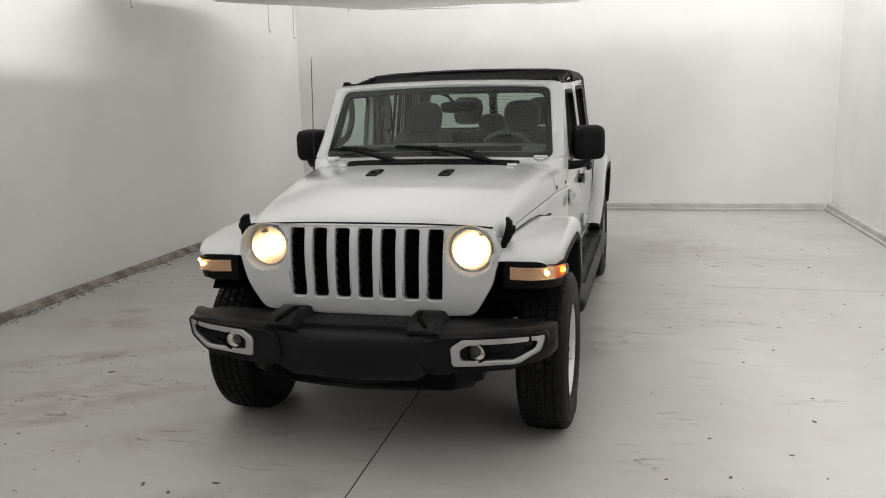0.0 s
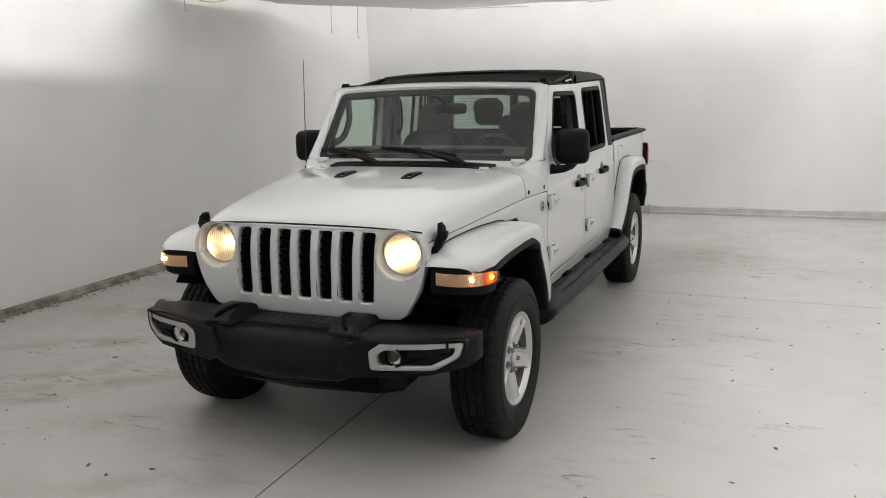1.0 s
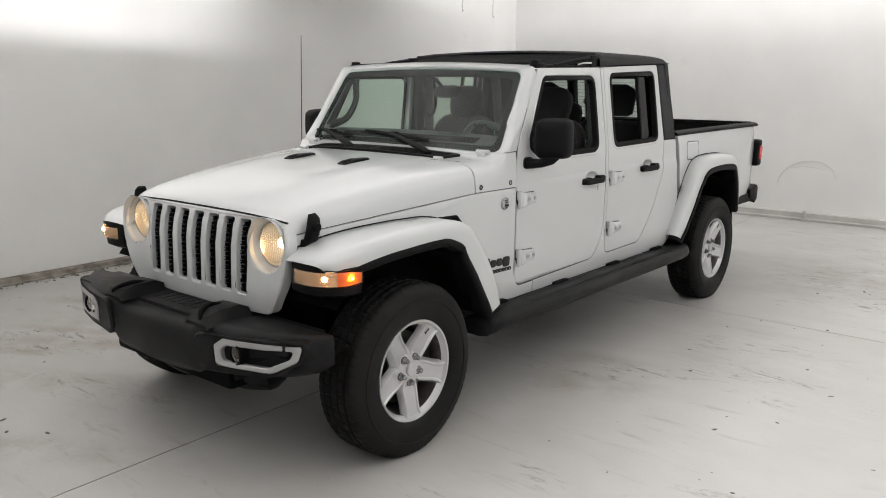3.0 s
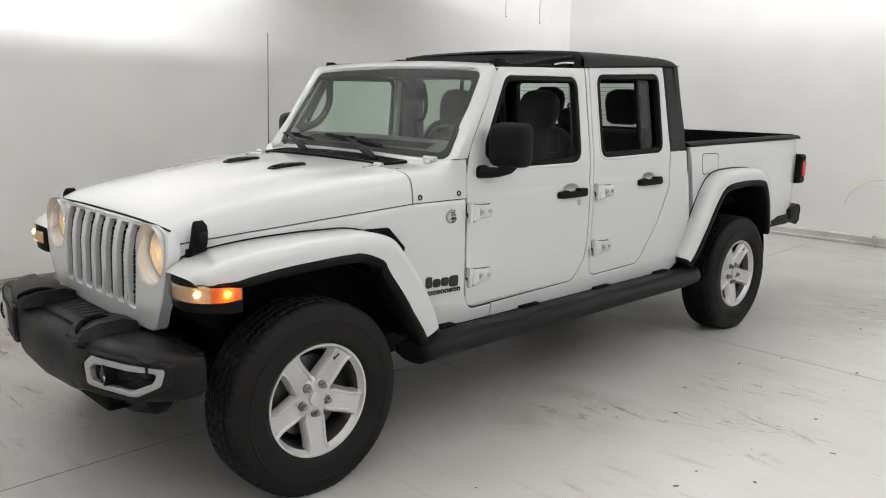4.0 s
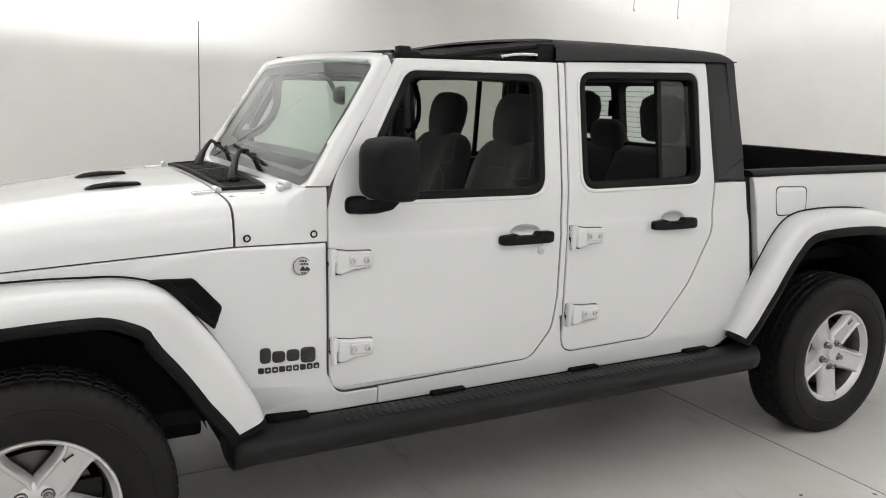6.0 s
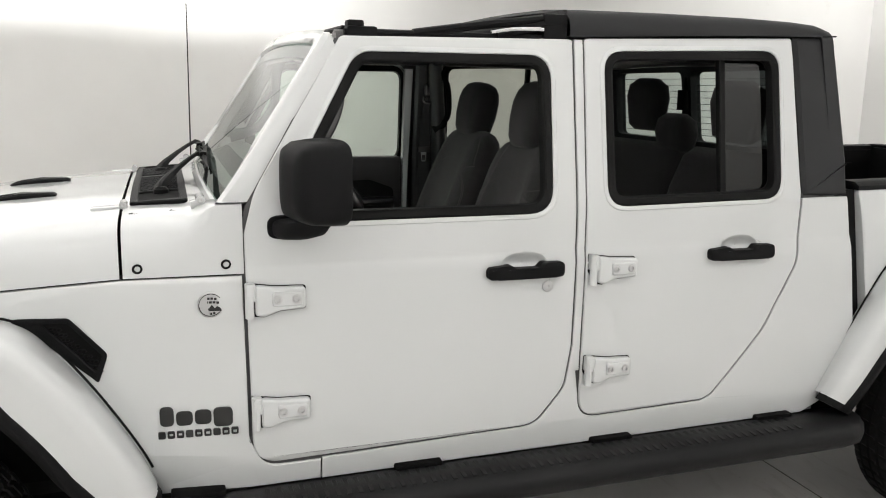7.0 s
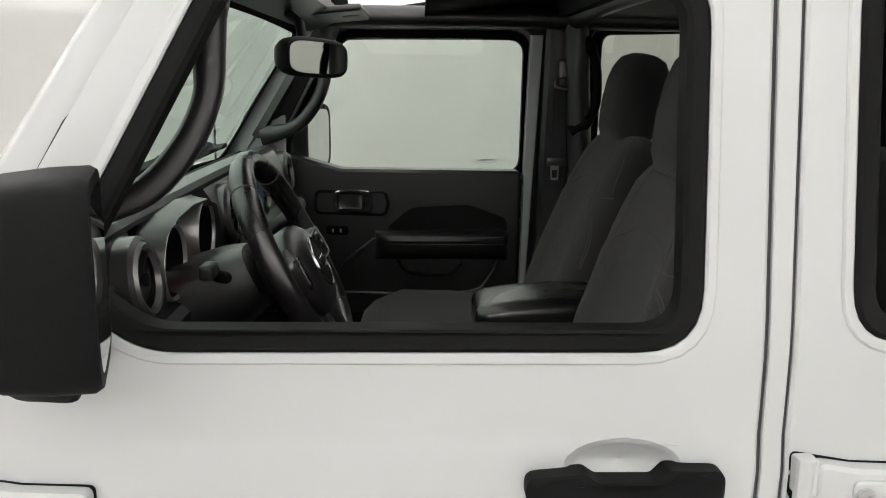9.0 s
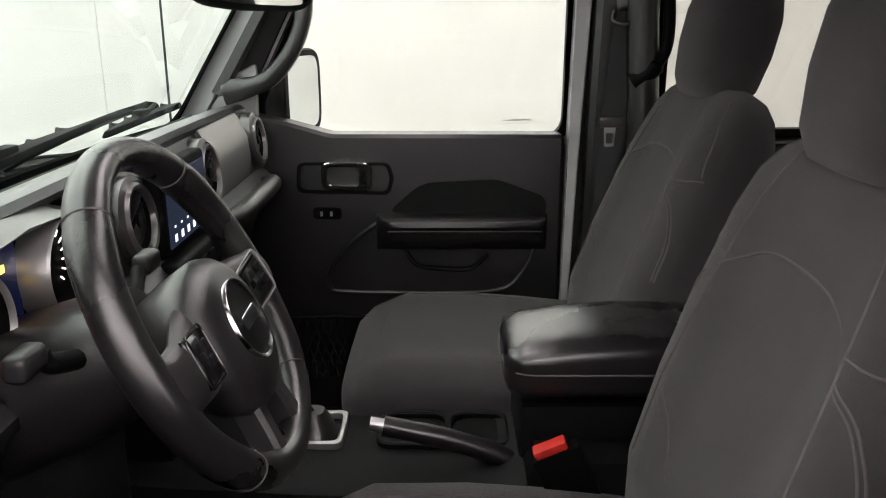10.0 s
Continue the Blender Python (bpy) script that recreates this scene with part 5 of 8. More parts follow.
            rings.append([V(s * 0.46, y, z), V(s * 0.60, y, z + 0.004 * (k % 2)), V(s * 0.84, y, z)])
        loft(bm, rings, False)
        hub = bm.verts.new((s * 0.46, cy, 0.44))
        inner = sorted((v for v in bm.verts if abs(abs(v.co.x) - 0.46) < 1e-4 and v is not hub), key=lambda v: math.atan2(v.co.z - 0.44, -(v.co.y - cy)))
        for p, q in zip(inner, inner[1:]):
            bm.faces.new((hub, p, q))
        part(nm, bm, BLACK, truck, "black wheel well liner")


# wheels
def tyre_mesh():
    """Road tyre: ribbed tread with cross cuts, shoulder blocks and raised sidewall rings."""
    R, W, seg = 0.3975, 0.1225, 300
    prof = [(0.226, 0.096), (0.236, 0.107), (0.262, 0.119), (0.300, 0.1225), (0.318, 0.1222), (0.3195, 0.1245), (0.326, 0.1245), (0.3275, 0.1215), (0.348, 0.118), (0.366, 0.1125), (0.380, 0.1045), (0.3885, 0.096), (0.3925, 0.088)]
    tread = [(0.394, 0.084), (0.394, 0.066), (0.386, 0.063), (0.386, 0.057), (0.3965, 0.054), (0.3965, 0.026), (0.387, 0.023), (0.387, 0.017), (0.3975, 0.014), (0.3975, 0.0)]
    half = prof + tread
    full = half + [(r, -x) for r, x in half[-2::-1]]
    bm = bmesh.new()
    rows = []
    for k in range(seg):
        a = 2 * math.pi * k / seg
        row = []
        for i, (r, x) in enumerate(full):
            ax = abs(x)
            rr = r
            if 0.066 <= ax <= 0.106 and r > 0.375 and k % 5 == 0:
                rr = r - 0.0035
            if (0.026 <= ax <= 0.054 or ax <= 0.014) and r > 0.39 and (k + (1 if x > 0 else 2)) % 6 == 0:
                rr = r - 0.0065
            shift = 0.012 * (1 if x > 0 else -1) * (ax / 0.08 if r > 0.38 else 0)
            row.append(bm.verts.new((x * (1.0 + 0.05 * max(0.0, -math.sin(a) - 0.9) / 0.1), 1.005 * rr * math.cos(a + shift), max(-0.3856, 1.005 * rr * math.sin(a + shift)))))
        rows.append(row)
    for k in range(seg):
        a, b = rows[k], rows[(k + 1) % seg]
        for i in range(len(full) - 1):
            bm.faces.new((a[i], a[i + 1], b[i + 1], b[i]))
    # raised strokes on the sidewall where the maker's name stands
    for a0, a1 in ((0.55, 1.15), (2.4, 3.0), (4.2, 4.7)):
        n = 9
        for k in range(n):
            b0 = a0 + (a1 - a0) * k / n
            b1 = b0 + (a1 - a0) / n * 0.62
            ring = []
            for (r, lift) in ((0.338, 0.0005), (0.357, 0.0005)):
                ring.append([V(lerp_table(r, [(0.327, 0.1215), (0.348, 0.118), (0.366, 0.1125)]) + 0.0018, r * math.cos(b), r * math.sin(b)) for b in (b0, (b0 + b1) / 2, b1)])
            loft(bm, ring, False)
    return bm


def rim_mesh():
    """Five broad flat spokes in a stepped rim."""
    bm = bmesh.new()
    lathe(bm, [(0.230, 0.092), (0.2335, 0.100), (0.2305, 0.1065), (0.2225, 0.105), (0.218, 0.095), (0.207, 0.080)], 96)
    lathe(bm, [(0.0, 0.072), (0.040, 0.072), (0.055, 0.070), (0.080, 0.064), (0.088, 0.056), (0.088, 0.02), (0.06, 0.0)], 60)
    for k in range(5):
        a = 2 * math.pi * k / 5 - math.pi / 2
        rows = []
        for r, half, x, drop in ((0.055, 0.040, 0.066, 0.030), (0.085, 0.049, 0.070, 0.032), (0.12, 0.047, 0.078, 0.034), (0.16, 0.044, 0.086, 0.034), (0.195, 0.046, 0.092, 0.032), (0.2205, 0.057, 0.0975, 0.022)):
            ring = [(-half - 0.010, x - drop), (-half, x - 0.006), (-half + 0.004, x), (-half + 0.012, x), (-half + 0.017, x - 0.005), (0, x - 0.006), (half - 0.017, x - 0.005), (half - 0.012, x), (half - 0.004, x), (half, x - 0.006), (half + 0.010, x - drop)]
            rows.append([V(xx, r * math.cos(a) - t * math.sin(a), r * math.sin(a) + t * math.cos(a)) for t, xx in ring])
        loft(bm, rows, False)
    return bm


def nut_mesh():
    bm = bmesh.new()
    lathe(bm, [(0.016, 0.0), (0.0155, 0.006), (0.0115, 0.008), (0.0115, 0.024), (0.009, 0.028), (0.0, 0.029)], 12)
    return bm


tyre_data = rim_data = nut_data = None
first = None
for s, x, y in ((1, 0.80, 0.0), (1, 0.757, 3.530), (-1, 0.80, 0.0), (-1, 0.757, 3.530)):
    m = pose(s * x, y, 0.386, 0, 0, 0 if s > 0 else 180)
    if first is None:
        first = empty("wheel", truck, m)
        first["label"] = "silver five-spoke wheel with black road tyre"
        part("tyre", tyre_mesh(), RUBBER, first, "black road tyre", angle=28)
        rim = part("rim", rim_mesh(), RIM, first, "silver five-spoke rim", angle=32)
        bm = bmesh.new()
        lathe(bm, [(0.208, 0.081), (0.206, 0.070), (0.198, 0.045), (0.190, 0.0), (0.196, -0.08), (0.212, -0.095)], 72)
        part("rim_barrel", bm, DISC, first, "dark inner rim barrel")
        bm = bmesh.new()
        lathe(bm, [(0.165, 0.0), (0.165, 0.012), (0.09, 0.012), (0.075, 0.03), (0.0, 0.03)], 48)
        part("brake_disc", bm, DISC, first)
        bm = bmesh.new()
        box(bm, (-0.02, 0.09, -0.06), (0.035, 0.185, 0.06), 0.012)
        part("brake_caliper", bm, STEEL, first)
        bm = bmesh.new()
        lathe(bm, [(0.205, -0.02), (0.05, -0.02), (0.0, -0.02)], 48)
        part("backing_plate", bm, BLACK, first)
        bm = bmesh.new()
        lathe(bm, [(0.030, 0.070), (0.030, 0.082), (0.027, 0.085), (0.022, 0.084), (0.0, 0.085)], 32)
        part("hub_cap", bm, RIM, first)
        for k in range(5):
            a = 2 * math.pi * k / 5 - math.pi / 2
            bm = bmesh.new()
            lathe(bm, [(0.0195, 0.0), (0.0195, 0.0045), (0.0165, 0.0045), (0.016, 0.001), (0, 0.001)], 20)
            part("nut_pocket", bm, DISC, first, at=pose(0.066, 0.0600 * math.cos(a), 0.0600 * math.sin(a)))
        nut = None
        for k in range(5):
            a = 2 * math.pi * k / 5 - math.pi / 2
            at = pose(0.066, 0.0600 * math.cos(a), 0.0600 * math.sin(a))
            if nut is None:
                nut = part("lug_nut", nut_mesh(), material("lug_steel", (0.30, 0.30, 0.31), 0.22, metal=1.0), first, at=at)
            else:
                ob = new("lug_nut", nut.data)
                ob.parent, ob.matrix_basis = first, at
        # small black wheel decal
        bm = bmesh.new()
        a = 2 * math.pi * 2 / 5 - math.pi / 2 + 0.1
        box(bm, (0.089, -0.003, -0.016), (0.0925, 0.003, 0.016), 0.001, pose(0, 0.185 * math.cos(a), 0.185 * math.sin(a), math.degrees(a) + 60, 0, 0))
        box(bm, (0.089, -0.006, 0.010), (0.0925, 0.006, 0.016), 0.001, pose(0, 0.185 * math.cos(a), 0.185 * math.sin(a), math.degrees(a) + 60, 0, 0))
        part("rim_mark", bm, BADGE, first)
    else:
        copy_thing(first, m)

# windshield frame and glass
WB, WD, WN = V(0, 0.853, 1.262), V(0, 0.549, 0.836), V(0, 0.836, -0.549)


def on_wind(u, v, d):
    crown = 0.010 * (v / 0.58) * (1 - (u / 0.7) ** 2)
    return WB + V(u, 0, 0) + WD * (v + crown) + WN * (d + 0.045 * u * u)


WF = [(-0.785, 0.004, 0.012), (0.785, 0.004, 0.012), (0.735, 0.562, 0.03), (-0.735, 0.562, 0.03)]
WH = [(-0.716, 0.030, 0.05), (0.716, 0.030, 0.05), (0.667, 0.520, 0.05), (-0.665, 0.520, 0.05)]
bm = bmesh.new()
panel(bm, rounded(WF, 0.05, 6), on_wind, 0.050, [rounded(WH, 0.05, 6)], [("u", x / 10) for x in range(-7, 8)] + [("v", 0.2), ("v", 0.35)], 0.014)
for v in bm.verts:                # the foot of the frame is cut level with the ledge of the cowl
    v.co.z = max(v.co.z, 1.2815 if abs(v.co.x) > 0.70 else 1.262)
    ahead = 0.877 + 0.657 * (v.co.z - 1.2815)
    if abs(v.co.x) > 0.69 and v.co.y > ahead + 0.036:
        v.co.y = 0.9565 + 0.604 * (v.co.z - 1.277)
frame_ob = part("windshield_frame", bm, PAINT, truck, "white windshield frame", angle=50)
bm = bmesh.new()
fill(bm, rounded(shrink(WH, -0.006), 0.05, 6))
for x in range(-6, 7):
    bmesh.ops.bisect_plane(bm, geom=bm.verts[:] + bm.edges[:] + bm.faces[:], plane_co=V(x / 10, 0, 0), plane_no=V(1, 0, 0))
for v in bm.verts:
    v.co = on_wind(v.co.x, v.co.y, 0.008)
part("windshield", bm, WIND_GLASS, frame_ob, "clear windshield glass")
bm = bmesh.new()
WHI = [(-0.676, 0.064, 0.05), (0.676, 0.064, 0.05), (0.636, 0.478, 0.05), (-0.636, 0.478, 0.05)]
panel(bm, rounded(shrink(WH, -0.004), 0.05, 6), lambda u, v, d: on_wind(u, v, d + 0.011), 0.006, [rounded(WHI, 0.05, 6)], [("u", x / 10) for x in range(-6, 7)], 0)
part("black_border", bm, BLACK, frame_ob, "black glass border")
for s in (1, -1):
    # knuckle of the folding windshield, standing on the cowl, and the plugs beside it
    bm = bmesh.new()
    tube(bm, [(s * 0.610, 0.850, 1.276), (s * 0.688, 0.850, 1.276)], 0.0125, 12)
    box(bm, (-0.020, -0.024, -0.016), (0.020, 0.010, 0.004), 0.004, pose(s * 0.649, 0.846, 1.272, 15, 0, 0))
    part("frame_hinge", bm, PAINT, frame_ob, "white windshield hinge")
    bm = bmesh.new()
    lathe(bm, [(0.0085, -0.001), (0.0085, 0.003), (0.004, 0.0035), (0, 0.001)], 14, pose(s * 0.688, 0.850, 1.276, 0, 0, 0 if s > 0 else 180))
    part("hinge_bolt", bm, SATIN, frame_ob, "grey hinge bolt")
    for y in (0.690, 0.792):
        bm = bmesh.new()
        z = front_zs(y) + 0.0365
        loft(bm, [[V(s * 0.615 + a * k * (0.8 if k < 1 else 1), y + b * k, z + h + 0.02 * (0.615 - abs(s * 0.615 + a * k))) for a, b in oval(20, 0.012, 0.022, 2.2)] for k, h in ((1.0, -0.004), (1.0, 0.0006), (0.85, 0.002), (0.4, 0.001))])
        part("cowl_plug", bm, SEAL, truck, "black oval rubber plug")
    # hood hinge
    bm = bmesh.new()
    box(bm, (-0.022, -0.070, -0.006), (0.022, 0.004, 0.006), 0.005, pose(s * 0.512, 0.640, front_zs(0.64) + 0.043, 3, 0, 0), segments=2)
    tube(bm, [(s * 0.486, 0.653, 1.248), (s * 0.538, 0.653, 1.248)], 0.011, 12)
    part("hood_hinge", bm, PAINT, truck, "white hood hinge")
    bm = bmesh.new()
    lathe(bm, [(0.008, -0.001), (0.008, 0.003), (0.004, 0.0035), (0, 0.001)], 14, pose(s * 0.538, 0.653, 1.248, 0, 0, 0 if s > 0 else 180))
    part("hinge_bolt", bm, SATIN, truck, "grey hinge bolt")
# cowl vent, wipers, antenna
bm = bmesh.new()
vent_top = lambda x, y: 1.2515 + 0.07 * (y - 0.67) + 0.013 * (1 - (x / 0.52) ** 2)
rim_out = rounded([(-0.505, 0.668, 0.015), (0.505, 0.668, 0.015), (0.535, 0.822, 0.02), (-0.535, 0.822, 0.02)], 0.02, 4)
wells = [rounded([(a, 0.690), (b, 0.690), (b, 0.800), (a, 0.800)], 0.014, 4) for a, b in ((-0.50, -0.345), (-0.330, -0.040), (0.0, 0.330), (0.345, 0.500))]
panel(bm, rim_out, lambda u, v, d: V(u, v, vent_top(u, v) - d), 0.022, wells, [("u", 0.1 * k) for k in range(-5, 6)], 0.004)
cowl_vent = part("cowl_vent", bm, TRIM, truck, "black slatted cowl vent", angle=30)
bm = bmesh.new()
loft(bm, [[V(x, y, vent_top(x, y) - 0.006) for y in (0.684, 0.806)] + [V(x, y, vent_top(x, y) - 0.010) for y in (0.806, 0.684)] for x in [-0.51 + 0.102 * k for k in range(11)]])
part("vent_floor", bm, BLACK, cowl_vent)
for k in range(40):
    x = -0.325 + 0.0165 * k
    if -0.045 < x < 0.0:
        continue
    bm = bmesh.new()
    loft(bm, [[V(x + dx, y, vent_top(x, y) - dz) for dx, dz in ((0.0, -0.001), (0.006, -0.001), (0.009, 0.008), (0.003, 0.008))] for y in (0.690, 0.800)])
    part("slat", bm, TRIM, cowl_vent, smooth=False)


def wiper(px, py, pz, tip, blade_a, blade_b):
    """Flat tapered arm from a capped pivot, a hooked knuckle over the glass, and the blade under it."""
    w = empty("wiper", truck)
    w["label"] = "black windshield wiper"
    p0, p1 = Vector((px, py, pz)), Vector(tip)
    run = (p1 - p0).normalized()
    side = run.cross(V(0, -0.6, 0.8)).normalized()
    up = side.cross(run)
    bm = bmesh.new()
    rows = []
    for t, wd, th, lift in ((0.0, 0.016, 0.012, 0.012), (0.06, 0.017, 0.012, 0.018), (0.22, 0.016, 0.010, 0.020), (0.5, 0.012, 0.008, 0.016), (0.8, 0.009, 0.007, 0.008), (1.0, 0.008, 0.006, 0.0)):
        c = p0.lerp(p1, t) + up * lift
        rows.append([c + side * wd - up * th, c + side * wd + up * th * 0.5, c + side * wd * 0.6 + up * th, c - side * wd * 0.6 + up * th, c - side * wd + up * th * 0.5, c - side * wd - up * th])
    loft(bm, rows)
    t = bmesh.new()
    lathe(t, [(0.022, 0), (0.022, 0.022), (0.015, 0.030), (0, 0.031)], 18, pose(px, py, pz - 0.008, 0, -90, 0))
    add(bm, t)
    part("arm", bm, TRIM, w, angle=35)
    a, b = Vector(blade_a), Vector(blade_b)
    mid = a.lerp(b, 0.5)
    along = (b - a).normalized()
    bm = bmesh.new()
    tube(bm, [p1 - run * 0.004, p1 + run * 0.012 + WN * 0.012, mid - WN * 0.014], [0.009, 0.008, 0.008], 8)
    box(bm, (-0.026, -0.011, -0.008), (0.026, 0.011, 0.014), 0.004, Matrix.Translation(mid - WN * 0.018))
    part("knuckle", bm, TRIM, w)
    bm = bmesh.new()
    n = 16
    pts = [a.lerp(b, k / n) for k in range(n + 1)]
    loft(bm, [[p - WN * (0.012 + 0.010 * math.sin(math.pi * k / n)) + WD * 0.006, p - WN * (0.012 + 0.010 * math.sin(math.pi * k / n)) - WD * 0.006, p - WN * 0.008 - WD * 0.008, p, p - WN * 0.008 + WD * 0.008] for k, p in enumerate(pts)])
    for k in (0.16, 0.34, 0.66, 0.84):
        c = a.lerp(b, k)
        tube(bm, [c - WN * 0.016 - along * 0.018, c - WN * 0.026, c - WN * 0.016 + along * 0.018], 0.004, 6)
    part("blade", bm, SEAL, w)


def on_glass(x, v):
    return tuple(on_wind(x, v, 0.006))


wiper(0.359, 0.752, 1.254, (-0.022, 0.872, 1.342), on_glass(0.24, 0.062), on_glass(-0.26, 0.100))
wiper(-0.215, 0.752, 1.256, (-0.605, 0.886, 1.345), on_glass(-0.36, 0.066), on_glass(-0.70, 0.098))
bm = bmesh.new()
tube(bm, [(-0.786, 0.872, 1.17), (-0.789, 0.872, 1.23)], [0.016, 0.010], 10)
tube(bm, [(-0.789, 0.872, 1.23), (-0.775, 0.880, 1.90)], [0.0032, 0.0022], 6)
part("antenna", bm, BADGE, truck, "thin black whip antenna")

# side mirrors
for s in (1, -1):
    mir = empty("side_mirror", truck)
    mir["label"] = "black side mirror on an arm"
    c = V(s * 0.905, 1.123 if s > 0 else 1.132, 1.343)
    bm = bmesh.new()
    st = []
    turn = radians(17.2)
    ax, fw = V(s * math.cos(turn), math.sin(turn), 0), V(-s * math.sin(turn), math.cos(turn), 0)
    for d, w, h in ((-0.085, 0.030, 0.040), (-0.082, 0.052, 0.064), (-0.070, 0.076, 0.086), (-0.045, 0.091, 0.099), (0.0, 0.097, 0.104), (0.035, 0.098, 0.105), (0.042, 0.094, 0.101)):
        st.append((c + fw * d, ax, V(0, 0, 1), w, h))
    cushion(bm, st, 40, 5.0)
    part("housing", bm, TRIM, mir, "textured black mirror housing", angle=50)
    bm = bmesh.new()
    ring = [c + fw * 0.0425 + ax * x + V(0, 0, z) for x, z in oval(40, 0.080, 0.088, 5.5)]
    vs = [bm.verts.new(p) for p in ring]
    bm.faces.new(vs)
    part("mirror_glass", bm, MIRROR, mir)
    bm = bmesh.new()
    cushion(bm, [(V(s * 0.775, 1.05, 1.215), (0, 1, 0), (0, 0, 1), 0.036, 0.026), (V(s * 0.82, 1.060, 1.212), (0, 1, 0), (0, 0, 1), 0.038, 0.026), (V(s * 0.865, 1.08, 1.216), (0, 1, 0), (0, 0, 1), 0.040, 0.023),
                 (V(s * 0.895, 1.10, 1.226), (0.3, 1, 0), (0, 0, 1), 0.042, 0.020), (V(s * 0.915, 1.115, 1.245), (0.3, 1, 0), (0, 0, 1), 0.036, 0.018)], 20, 3)
    cushion(bm, [(V(s * 0.782, 1.05, 1.215), (0, 1, 0), (0, 0, 1), 0.046, 0.034), (V(s * 0.802, 1.05, 1.215), (0, 1, 0), (0, 0, 1), 0.042, 0.030)], 20, 3)
    part("arm", bm, TRIM, mir)

# hardtop over the rear seats, its quarters and the rear window
bm = bmesh.new()
rows = []
for y, k in ((1.876, 0.0), (1.884, 0.010), (1.92, 0.012), (2.2, 0.014), (2.5, 0.012), (2.68, 0.007), (2.775, 0.0), (2.812, -0.012), (2.825, -0.034), (2.829, -0.06)):
    foot = lerp_table(y, [(1.876, 1.721), (2.05, 1.731), (2.63, 1.749), (2.83, 1.752)])
    half = [(0.736, foot), (0.738, foot + 0.005), (0.738, 1.750 + min(0, k)), (0.734, 1.766 + k * 0.7), (0.720, 1.780 + k), (0.690, 1.790 + k), (0.55, 1.802 + k), (0.3, 1.810 + k), (0.1, 1.813 + k)]
    half = [(x, max(z, foot + 0.001 * j)) for j, (x, z) in enumerate(half)]
    rows.append([V(x, y, z) for x, z in half] + [V(-x, y, z) for x, z in half[::-1]])
loft(bm, rows, False)
under = [[V(x, y, 1.70) for x in (0.70, -0.70)] for y in (1.876, 2.815)]
loft(bm, under, False)
box(bm, (-0.70, 1.872, 1.70), (0.70, 1.882, 1.80))
roof = part("hardtop", bm, TOP, truck, "charcoal textured hardtop roof section", angle=50)
for s in (1, -1):
    bm = bmesh.new()
    panel(bm, rounded([(2.712, 1.248, 0.005), (2.890, 1.248, 0.005), (2.885, 1.36, 0.2), (2.830, 1.749, 0.004), (2.667, 1.749, 0.004)], 0.005, 4), lambda u, v, d, s=s: on_side(s)(u, v, d), 0.04, [], ZCUTS, 0.012)
    part("hardtop_quarter", bm, TOP, truck, "charcoal textured hardtop corner")
bm = bmesh.new()
on_rear = lambda u, v, d: V(u, 2.886 - 0.060 * (v - 1.25) / 0.46 - d, v)
panel(bm, rounded([(-0.79, 1.25), (0.79, 1.25), (0.735, 1.765), (-0.735, 1.765)], 0.03, 4), on_rear, 0.05,
      [rounded([(-0.56, 1.375), (-0.03, 1.375), (-0.03, 1.652), (-0.54, 1.652)], 0.03, 4), rounded([(0.03, 1.375), (0.56, 1.375), (0.54, 1.652), (0.03, 1.652)], 0.03, 4)], [], 0.006, back=True)
rear_wall = part("cab_rear_wall", bm, TOP, truck)
bm = bmesh.new()
fill(bm, [(-0.58, 1.36), (0.58, 1.36), (0.56, 1.665), (-0.56, 1.665)])
for v in bm.verts:
    v.co = on_rear(v.co.x, v.co.y, 0.02)
part("rear_window", bm, REAR_GLASS, rear_wall, "tinted rear window with heater lines")
bm = bmesh.new()
for k in range(10):
    z = 1.40 + 0.025 * k
    tube(bm, [on_rear(-0.55, z, 0.022), on_rear(0.55, z, 0.022)], 0.0009, 4)
part("heater_lines", bm, TRIM, rear_wall)
bm = bmesh.new()
box(bm, (-0.765, 2.80, 0.55), (0.765, 2.882, 1.252), 0.01)
part("cab_back_panel", bm, PAINT, rear_wall)

# open front of the roof: folded-back cover and its links
cover = empty("folding_cover", truck)
cover["label"] = "black folding fabric cover, folded back"
bm = bmesh.new()
rows = []
for y, z, w in ((1.50, 1.716, 0.66), (1.505, 1.721, 0.665), (1.60, 1.732, 0.675), (1.70, 1.748, 0.685), (1.82, 1.773, 0.70), (1.872, 1.785, 0.71)):
    prof = [(-1, -0.020), (-0.97, -0.006), (-0.8, 0.000), (-0.4, 0.007), (0, 0.009), (0.4, 0.007), (0.8, 0.000), (0.97, -0.006), (1, -0.020)]
    rows.append([V(a * w, y, z + b) for a, b in prof] + [V(a * w, y, z + b - 0.016) for a, b in prof[::-1]])
loft(bm, rows)
part("fabric", bm, FABRIC_TOP, cover)
